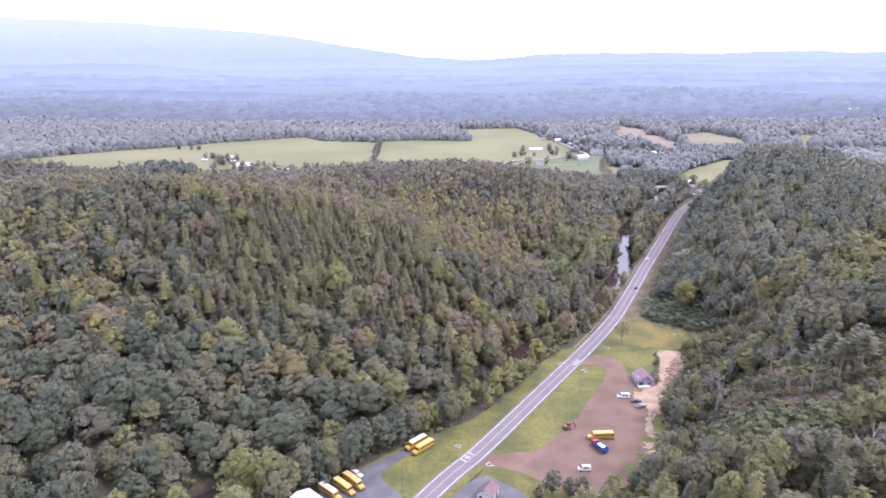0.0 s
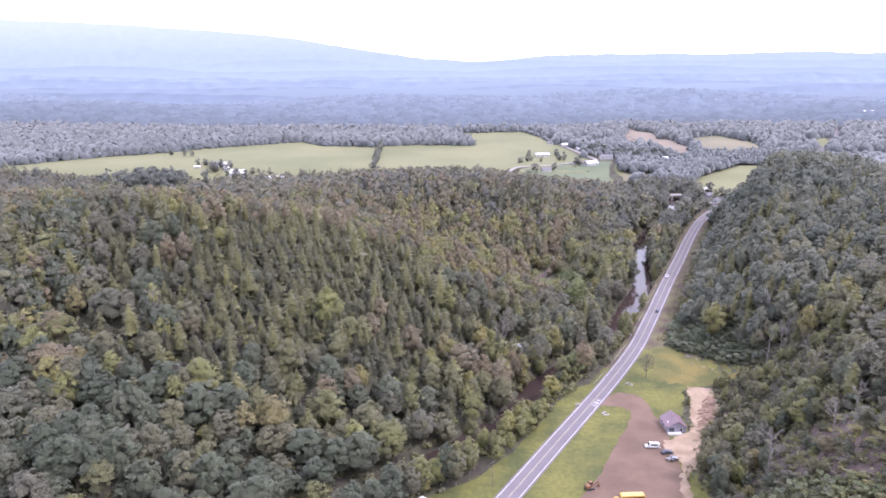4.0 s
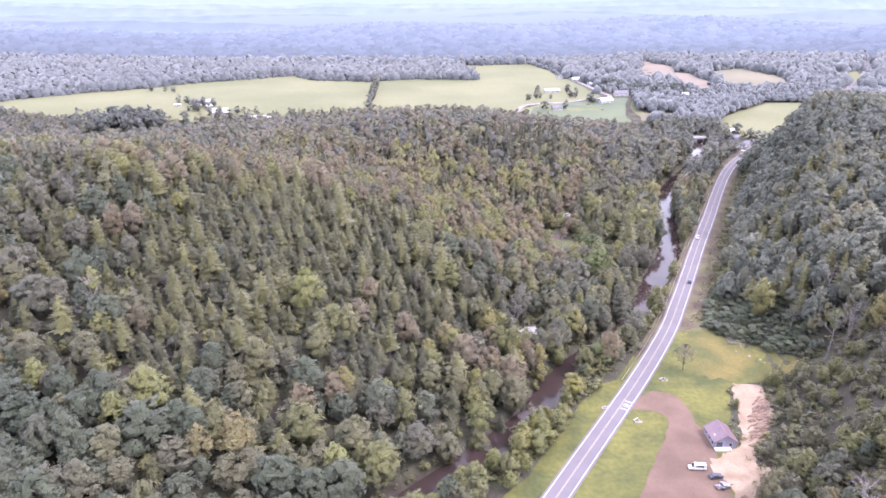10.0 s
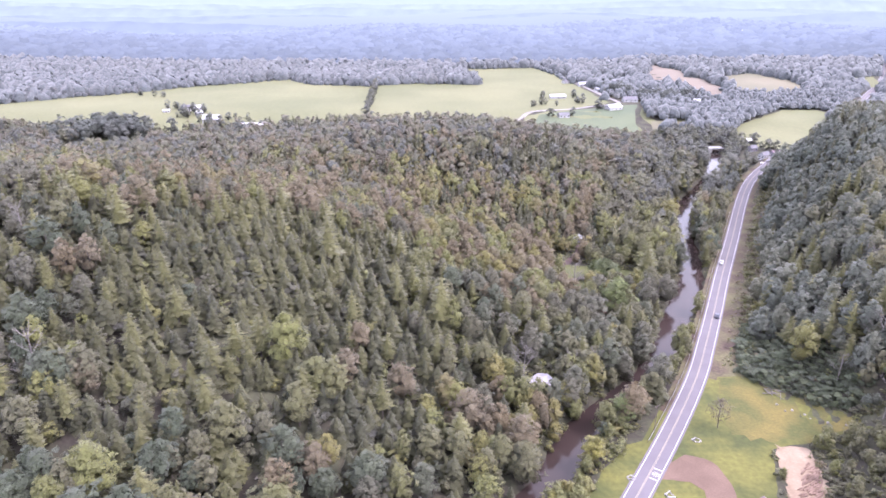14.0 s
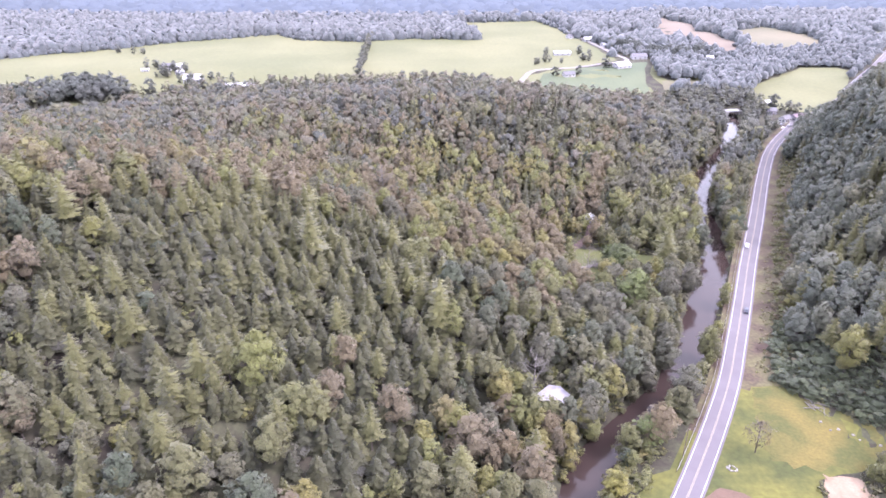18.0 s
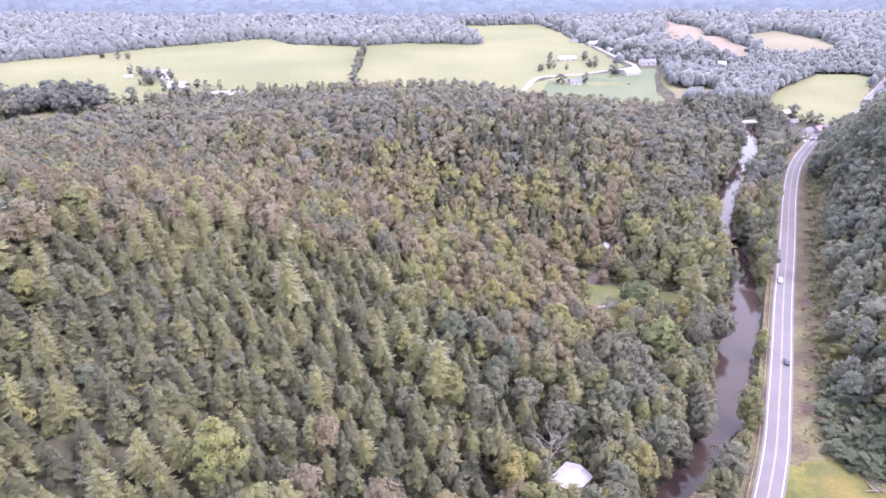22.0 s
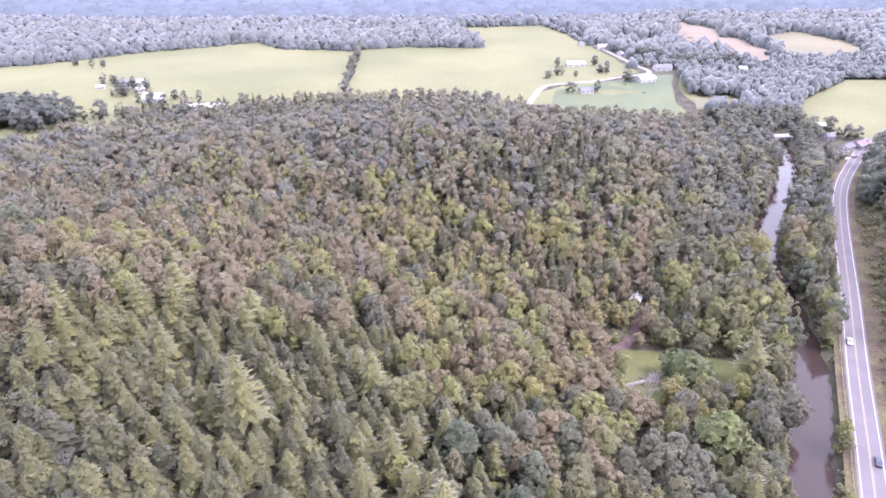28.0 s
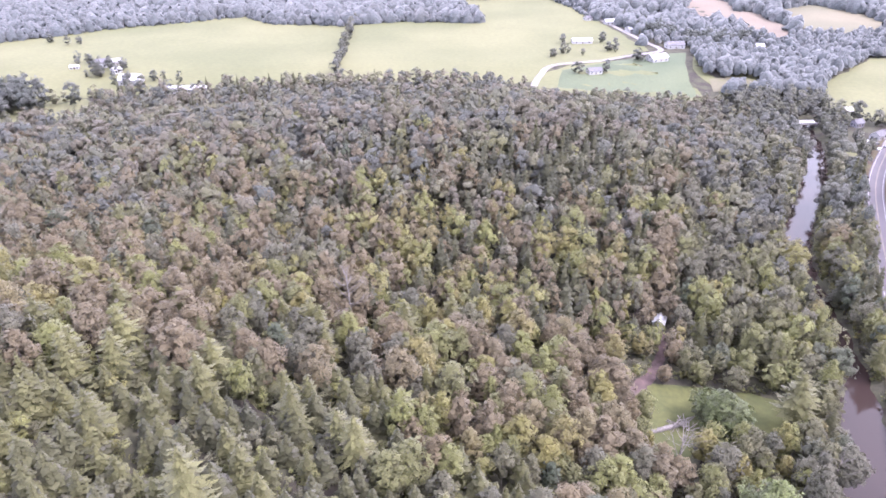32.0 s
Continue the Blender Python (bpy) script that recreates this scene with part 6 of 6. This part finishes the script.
for k, (x, y, tall) in enumerate(((38, 203, 10), (43.6, 200.5, 9), (48.4, 202, 8), (59, 203.5, 8), (33, 199, 7))):
    stand(lone_tree("broadleaf_tree", NEAR[7 - k], 0.05 + 0.06 * k, "dark green tree at the edge of the gravel yard", LEAF), x, y, tall, 1.15, k * 70)
bare = lone_tree("bare_tree", twiggy, 0, "bare greyish-brown tree with fine twigs in the meadow", TWIGS, material("grey_brown_bark", (0.095, 0.080, 0.070), 0.9, vary=0.2, scale=1.5))
stand(bare, 94.0, 329.5, 12, 0.9)
umbrella = conifer(57, 5, 7, 0.30, 0.62, -0.1, 0.08, 3, 0.16, 0.35)
tall_pine = lone_tree("pine_tree", umbrella, 0.30, "tall pine with a bare pale trunk and a flat crown", NEEDLE, PALE_BARK, "bare-trunked pines on the slope")
for k, (x, y, tall) in enumerate(((129, 201, 17), (124, 207, 15), (134, 199, 18), (131, 211, 16), (137, 206, 17), (121, 214, 13))):
    stand(tall_pine if not k else copy_thing(tall_pine, Matrix()), x, y, tall, 1.0, k * 63)
bank_model = [lone_tree("broadleaf_tree", NEAR[k], t_, w_ + " broadleaf tree between the river and the highway", LEAF, group="trees between river and highway") for k, t_, w_ in ((1, 0.42, "leafy green"), (3, 0.56, "yellow-green"), (5, 0.30, "grey-green"), (7, 0.62, "yellowing"))]
bank_rng, bank_used = random.Random(31), 0
for k in range(31):
    y = 336 + k * 5.4 + bank_rng.uniform(-1.5, 1.5)
    x = float(across(RIVER, y)) + bank_rng.uniform(8.6, 10.4)
    if away(ROAD, x, y)[0] < 7.0 or away(RIVER, x, y)[0] < 6.6:
        continue
    o = bank_model[bank_used] if bank_used < 4 else copy_thing(bank_model[bank_used % 4], Matrix())
    bank_used += 1
    stand(o, x, y, bank_rng.uniform(6.5, 9.5) if y < 430 else bank_rng.uniform(9, 14), bank_rng.uniform(0.85, 1.15), bank_rng.uniform(0, 360))
SNAGS = [lone_tree("dead_tree", snag(60 + k), 0, "pale dead tree standing on the hillside", LEAF, PALE_BARK, "dead trees on the hills") for k in range(3)]
SNAG_AT = [(143.8, 348), (146, 323), (157, 330), (117, 221), (122, 203), (102, 226), (109, 153), (80, 178), (126, 226), (160, 262), (132, 262), (28, 352), (46, 352), (176, 300), (190, 330), (158, 352), (175, 392), (205, 420), (150, 300), (-120, 300), (-148, 352), (55, 355), (100, 425), (-30, 470), (60, 430), (150, 320)]
for k, (x, y) in enumerate(SNAG_AT):
    o = SNAGS[k] if k < 3 else copy_thing(SNAGS[k % 3], Matrix())
    stand(o, x, y, 13 + (k * 7) % 9, 1.0, k * 77)
woods("broadleaf_forest", NEAR, near_rows, LEAF, BARK, "dense grey-green broadleaf forest with yellowing and browning crowns", "forest", CLUMP)
woods("valley_side_forest", SIDE, side_rows, LEAF, BARK, "dense grey-green broadleaf forest on the outer slopes", "forest", CLUMP)
woods("east_hill_forest", NEAR, east_rows, EAST_LEAF, BARK, "bluish-green broadleaf forest on the steep hill beside the highway", "forest", EAST_CLUMP)
woods("spruce_forest", SPIRES, spire_rows, NEEDLE, BARK, "dark green pointed conifers crowded on the hillside", "forest")
woods("pine_forest", PINES, pine_rows, NEEDLE, BARK, "pale yellow-green white pines standing above the broadleaf crowns", "forest")

mid_rows, midcon_rows, edge_rows, valley_rows, far_east_rows = [], [], [], [], []
for box in ((-400, 330, 480, 610), (-560, -400, 480, 610), (330, 560, 480, 610), (-560, 560, 610, 840), (190, 480, 840, 985), (-600, -370, 290, 480), (370, 500, 250, 480)):
    close = box[0] == -400
    xs, ys = spots(*box, 5.4 if close else 6.6, rs)
    zs = height(xs, ys) + carve(xs, ys)
    for x, y, z in zip(xs, ys, zs):
        k, tint = kind_of(x, y, rs)
        if y > 640 and x > 200:
            k, tint = 0, rs.uniform(0.1, 0.5)
        if k == 0:
            # the share of haze-greyed crowns grows with distance
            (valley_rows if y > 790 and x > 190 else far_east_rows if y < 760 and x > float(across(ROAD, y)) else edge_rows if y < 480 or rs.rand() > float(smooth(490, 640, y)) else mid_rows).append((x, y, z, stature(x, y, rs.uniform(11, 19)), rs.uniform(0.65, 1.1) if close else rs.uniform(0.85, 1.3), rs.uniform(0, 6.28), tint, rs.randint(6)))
        else:
            midcon_rows.append((x, y, z, stature(x, y, rs.uniform(13, 18)), rs.uniform(0.9, 1.3), rs.uniform(0, 6.28), tint * 0.5, rs.randint(3)))
woods("hillside_forest", SIDE, edge_rows, LEAF, BARK, "olive-green and golden broadleaf crowns on the hillside", "forest", CLUMP)
woods("far_east_forest", SIDE, far_east_rows, EAST_LEAF, BARK, "bluish-green broadleaf crowns over the eastern valley side", "forest", EAST_CLUMP)
# leaf colour here has haze painted in, so it is paler and bluer
woods("valley_trees", FAR, [(*r[:7], r[7] % 5) for r in valley_rows], HAZED_LEAF, BARK, "pale grey-green trees along the river beyond the bridge", "forest", HAZED_LEAF)
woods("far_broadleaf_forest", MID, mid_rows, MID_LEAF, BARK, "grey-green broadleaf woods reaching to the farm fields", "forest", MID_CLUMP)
woods("far_conifer_forest", MIDCON, midcon_rows, NEEDLE, BARK, "dark conifers among the broadleaf woods", "forest")

far_rows = []
xs, ys = spots(-900, 1000, 840, 1240, 8.6, rs)
for x, y, z in zip(xs, ys, height(xs, ys) - 6.0):
    low = 0.6 if (x > 210 and y < 970) else 1.0
    if 190 < x < 480 and y < 985:
        continue
    far_rows.append((x, y, z, low * rs.uniform(13, 20), rs.uniform(0.85, 1.3) / low ** 0.5, rs.uniform(0, 6.28), float(np.clip(0.25 + 0.2 * patch(x, y, 90, 2) + rs.normal() * .1, 0, .7)), rs.randint(5)))
for poly in (HAY,):
    for (ax, ay), (bx, by) in zip(poly, poly[1:] + poly[:1]):
        for s in np.arange(0, 1, 5.0 / math.hypot(bx - ax, by - ay)):
            x, y = ax + (bx - ax) * s + rs.normal() * 2, ay + (by - ay) * s + rs.normal() * 2
            if y > 930 and not (160 < x < 200) and rs.rand() < 0.9:
                far_rows.append((x, y, float(height(x, y)) - 1.2, rs.uniform(4, 8), rs.uniform(1.1, 1.6), rs.uniform(0, 6.28), rs.uniform(0, .3), rs.randint(5)))
# added sheet in leaf colour, so gaps between distant trees do not go dark
wx, wy = np.meshgrid(np.arange(-900, 1010, 10.0), np.arange(842, 1250, 10.0))
wi = np.arange(wx.size).reshape(wx.shape)
wq = np.stack([wi[:-1, :-1], wi[:-1, 1:], wi[1:, 1:], wi[1:, :-1]], -1).reshape(-1, 4)
free = (away(ROAD, wx.ravel(), wy.ravel()) > 8) & (np.hypot(wx.ravel() - 560, wy.ravel() - 1050) > 60) & (np.abs(wx.ravel()) < wy.ravel() * 0.62 + 40)
for poly in NO_TREES:
    free &= ~inside(poly, wx.ravel(), wy.ravel())
free &= away(LANE, wx.ravel(), wy.ravel()) > 5
for cx, cy, *_ in FARM_BUILDINGS:
    free &= np.hypot(wx.ravel() - cx, wy.ravel() - cy) > 22
floor_ob = mesh_object("woodland_floor", np.stack([wx, wy, height(wx, wy) + 2.6 + np.sin(wx * 1.7) * np.sin(wy * 2.3)], -1).reshape(-1, 3), [wq[free[wq].all(1)]], [HAZED_LEAF], np.full(wx.size, 0.25), smooth_faces=True)
tagged(floor_ob, "leaf-coloured sheet added under the distant woods to lighten the gaps", "undergrowth", kind="structure")
# woods in the leaf colour that carries painted haze
woods("distant_woods", FAR, far_rows, HAZED_LEAF, BARK, "grey-green woodland round the farm fields", "forest")
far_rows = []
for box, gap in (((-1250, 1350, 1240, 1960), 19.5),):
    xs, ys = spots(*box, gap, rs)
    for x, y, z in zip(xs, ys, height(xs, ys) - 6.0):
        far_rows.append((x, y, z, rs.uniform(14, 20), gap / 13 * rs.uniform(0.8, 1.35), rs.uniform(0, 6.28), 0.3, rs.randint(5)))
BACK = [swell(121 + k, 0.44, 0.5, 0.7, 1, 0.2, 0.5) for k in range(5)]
# crowns and trunks both carry the painted haze emission
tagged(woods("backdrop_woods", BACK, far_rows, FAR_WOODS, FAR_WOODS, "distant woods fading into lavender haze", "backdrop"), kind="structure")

# hedgerow and yard trees in the farmland
rows = []
for k in range(34):
    s = k / 33
    rows.append((-84 - 12 * s + rs.uniform(-3, 3), 824 + 225 * s, 0, rs.uniform(6, 13), rs.uniform(0.9, 1.3), rs.uniform(0, 6), rs.uniform(.2, .5), rs.randint(6)))
for cx, cy, n_, r_ in ((-292, 868, 6, 8), (-268, 852, 9, 9), (-246, 818, 7, 9), (-275, 836, 6, 8), (-222, 826, 3, 5), (91, 889, 3, 4), (104, 900, 3, 4), (120, 890, 2, 4), (150, 912, 5, 6), (160, 872, 5, 6), (128, 838, 2, 3), (106, 836, 2, 3), (232, 900, 5, 8), (-345, 945, 4, 7), (-372, 958, 3, 6), (-205, 822, 1, 1), (150, 943, 2, 4), (112, 946, 2, 3)):
    for k in range(n_):
        rows.append((cx + rs.normal() * r_ * .6, cy + rs.normal() * r_ * .6, 0, rs.uniform(6, 12), rs.uniform(1, 1.3), rs.uniform(0, 6), rs.uniform(.1, .45), rs.randint(6)))
for k in range(120):
    s = rs.rand()
    rows.append((float(np.interp(s, (0, .45, .65, 1), (193, 202, 226, 285))) + rs.normal() * 6, float(np.interp(s, (0, .45, .65, 1), (1050, 985, 948, 948))) + rs.normal() * 8, 0, rs.uniform(10, 13.5), rs.uniform(0.9, 1.15), rs.uniform(0, 6), rs.uniform(0, .08), rs.randint(6)))
for k in range(110):
    rows.append((-316 + rs.normal() * 19, 766 + rs.normal() * 16, 0, rs.uniform(15, 20), rs.uniform(1, 1.2), rs.uniform(0, 6), rs.uniform(0, .2), rs.randint(6)))
rows = np.array(rows)
rows[:, 2] = height(rows[:, 0], rows[:, 1])
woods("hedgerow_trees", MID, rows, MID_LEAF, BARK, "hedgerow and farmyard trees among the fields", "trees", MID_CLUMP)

# undergrowth: vines at the foot of the east hill, weeds on verge and banks
rows = []
for k in range(1500):
    y = rs.uniform(225, 640)
    lim = float(np.interp(y, [225, 300, 330, 365, 420, 640], [52, 47, 50, 17, 12, 10]))
    x = float(across(ROAD, y)) + lim + abs(rs.normal()) * 11
    rows.append((x, y, 0, rs.uniform(1.0, 3.2), rs.uniform(1.3, 2.4), rs.uniform(0, 6.28), rs.uniform(.2, .62) if rs.rand() < .8 else rs.uniform(.8, 1), rs.randint(6)))
for k in range(1500):
    rows.append((rs.uniform(74, 178), rs.uniform(160, 262), 0, rs.uniform(1.2, 3.6), rs.uniform(1.3, 2.2), rs.uniform(0, 6.28), rs.uniform(.4, .7) if rs.rand() < .8 else rs.uniform(.1, .3), rs.randint(6)))
for k in range(900):
    rows.append((rs.uniform(92, 185), rs.uniform(225, 335), 0, rs.uniform(1.4, 3.8), rs.uniform(1.3, 2.2), rs.uniform(0, 6.28), rs.uniform(.15, .45), rs.randint(6)))
for k in range(700):
    rows.append((rs.uniform(-190, 0), rs.uniform(180, 270), 0, rs.uniform(1.4, 4.0), rs.uniform(1.3, 2.0), rs.uniform(0, 6.28), rs.uniform(.2, .5), rs.randint(6)))
for k in range(700):
    rows.append((rs.uniform(44, 112), rs.uniform(408, 500), 0, rs.uniform(1.0, 3.0), rs.uniform(1.3, 2.0), rs.uniform(0, 6.28), rs.uniform(.2, .6), rs.randint(6)))
for k in range(900):
    y = rs.uniform(250, 700)
    side = rs.choice((-1, 1))
    rows.append((float(across(RIVER, y)) + side * rs.uniform(6.5, 12), y, 0, rs.uniform(1.0, 3.5), rs.uniform(1.2, 2.2), rs.uniform(0, 6.28), rs.uniform(.2, .7), rs.randint(6)))
for k in range(1500):
    rows.append((rs.uniform(-200, 45), rs.uniform(335, 455), 0, rs.uniform(2.5, 6.0), rs.uniform(1.1, 1.5), rs.uniform(0, 6.28), rs.uniform(.2, .6), rs.randint(6)))
for k in range(170):
    y = rs.uniform(335, 600)
    rows.append((float(across(RIVER, y)) + rs.uniform(7.5, 12), y, 0, rs.uniform(3.0, 6.0), rs.uniform(0.9, 1.3), rs.uniform(0, 6.28), rs.uniform(.3, .62), rs.randint(6)))
for k in range(160):
    rows.append((rs.uniform(22, 66), rs.uniform(325, 385), 0, rs.uniform(1.4, 4.0), rs.uniform(1.2, 1.8), rs.uniform(0, 6.28), rs.uniform(.3, .6), rs.randint(6)))
for k in range(1100):
    y = rs.uniform(368, 600)
    rows.append((float(across(ROAD, y)) + rs.uniform(7.8, 18), y, 0, rs.uniform(0.5, 1.5), rs.uniform(1.2, 2.2), rs.uniform(0, 6.28), rs.uniform(.82, 1) if patch(y, k, 14, 3) + rs.normal() * .2 > 0 else rs.uniform(.4, .62), rs.randint(6)))
for k in range(380):
    y = rs.uniform(185, 330)
    rows.append((float(across(RIVER, y)) + rs.uniform(7, 20), y, 0, rs.uniform(1.8, 4.6), rs.uniform(1.2, 1.8), rs.uniform(0, 6.28), rs.uniform(.35, .72), rs.randint(6)))
rows = np.array(rows)
ok = (away(ROAD, rows[:, 0], rows[:, 1]) > 7.5) & (away(RIVER, rows[:, 0], rows[:, 1]) > 7.0)
for poly in (LAWN_W, LOT_W, HOUSE_LOT, MEADOW_E, LOT_E, SAND_E, CLEARING, PATH_DIRT):
    ok &= ~inside(poly, rows[:, 0], rows[:, 1])
rows = rows[ok]
rows[:, 2] = height(rows[:, 0], rows[:, 1]) + carve(rows[:, 0], rows[:, 1]) - 0.5
woods("undergrowth", LOW, rows, LEAF, BARK, "tangled green and brown undergrowth of vines and shrubs", "shrubs", CLUMP)
rows = []
for k in range(3000):
    x, y = rs.uniform(108, 170), rs.uniform(330, 404)
    if inside(VINES, x, y) or inside(VINES, x - 7, y - 3) or inside(VINES, x + 3, y + 3):
        if away(ROAD, x, y)[0] > 13 and not inside(MEADOW_E, x, y):
            rows.append((x, y, float(height(x, y)) - 0.4, rs.uniform(0.8, 2.4) * rs.choice([1, 1, 1.4, 2.0]), rs.uniform(1.5, 2.8), rs.uniform(0, 6.28), rs.uniform(0.2, 0.6), rs.randint(6)))
woods("vine_thicket", LOW, rows, VINE, BARK, "deep green vines smothering the foot of the hill", "vines")
rows = []
for k in range(1500):
    x, y = rs.uniform(88, 126), rs.uniform(168, 226)
    if inside(SCRUB, x + rs.normal() * 1.5, y + rs.normal() * 1.5):
        rows.append((x, y, float(height(x, y)) - 0.4, rs.uniform(1.2, 3.4) * rs.choice([1, 1, 1.4]), rs.uniform(1.2, 2.0), rs.uniform(0, 6.28), rs.uniform(0.15, 0.55), rs.randint(6)))
woods("slope_scrub", LOW, rows, MIDGREEN, BARK, "bright green scrub on the open slope below bare trees", "shrubs", CLUMP)
rows = []
for (ax, ay), (bx, by) in zip(SAND_E[1:12], SAND_E[2:13]):
    for k in range(9):
        f = rs.rand()
        x, y = ax + (bx - ax) * f + rs.normal() * 1.6, ay + (by - ay) * f + rs.normal() * 1.6
        rows.append((x, y, float(height(x, y)) - 0.2, rs.uniform(0.5, 1.8), rs.uniform(1.1, 1.8), rs.uniform(0, 6.28), rs.uniform(0.2, 0.95), rs.randint(6)))
woods("bank_brush", LOW, rows, LEAF, BARK, "scattered brush on the edge of the bare earth bank", "shrubs", CLUMP)
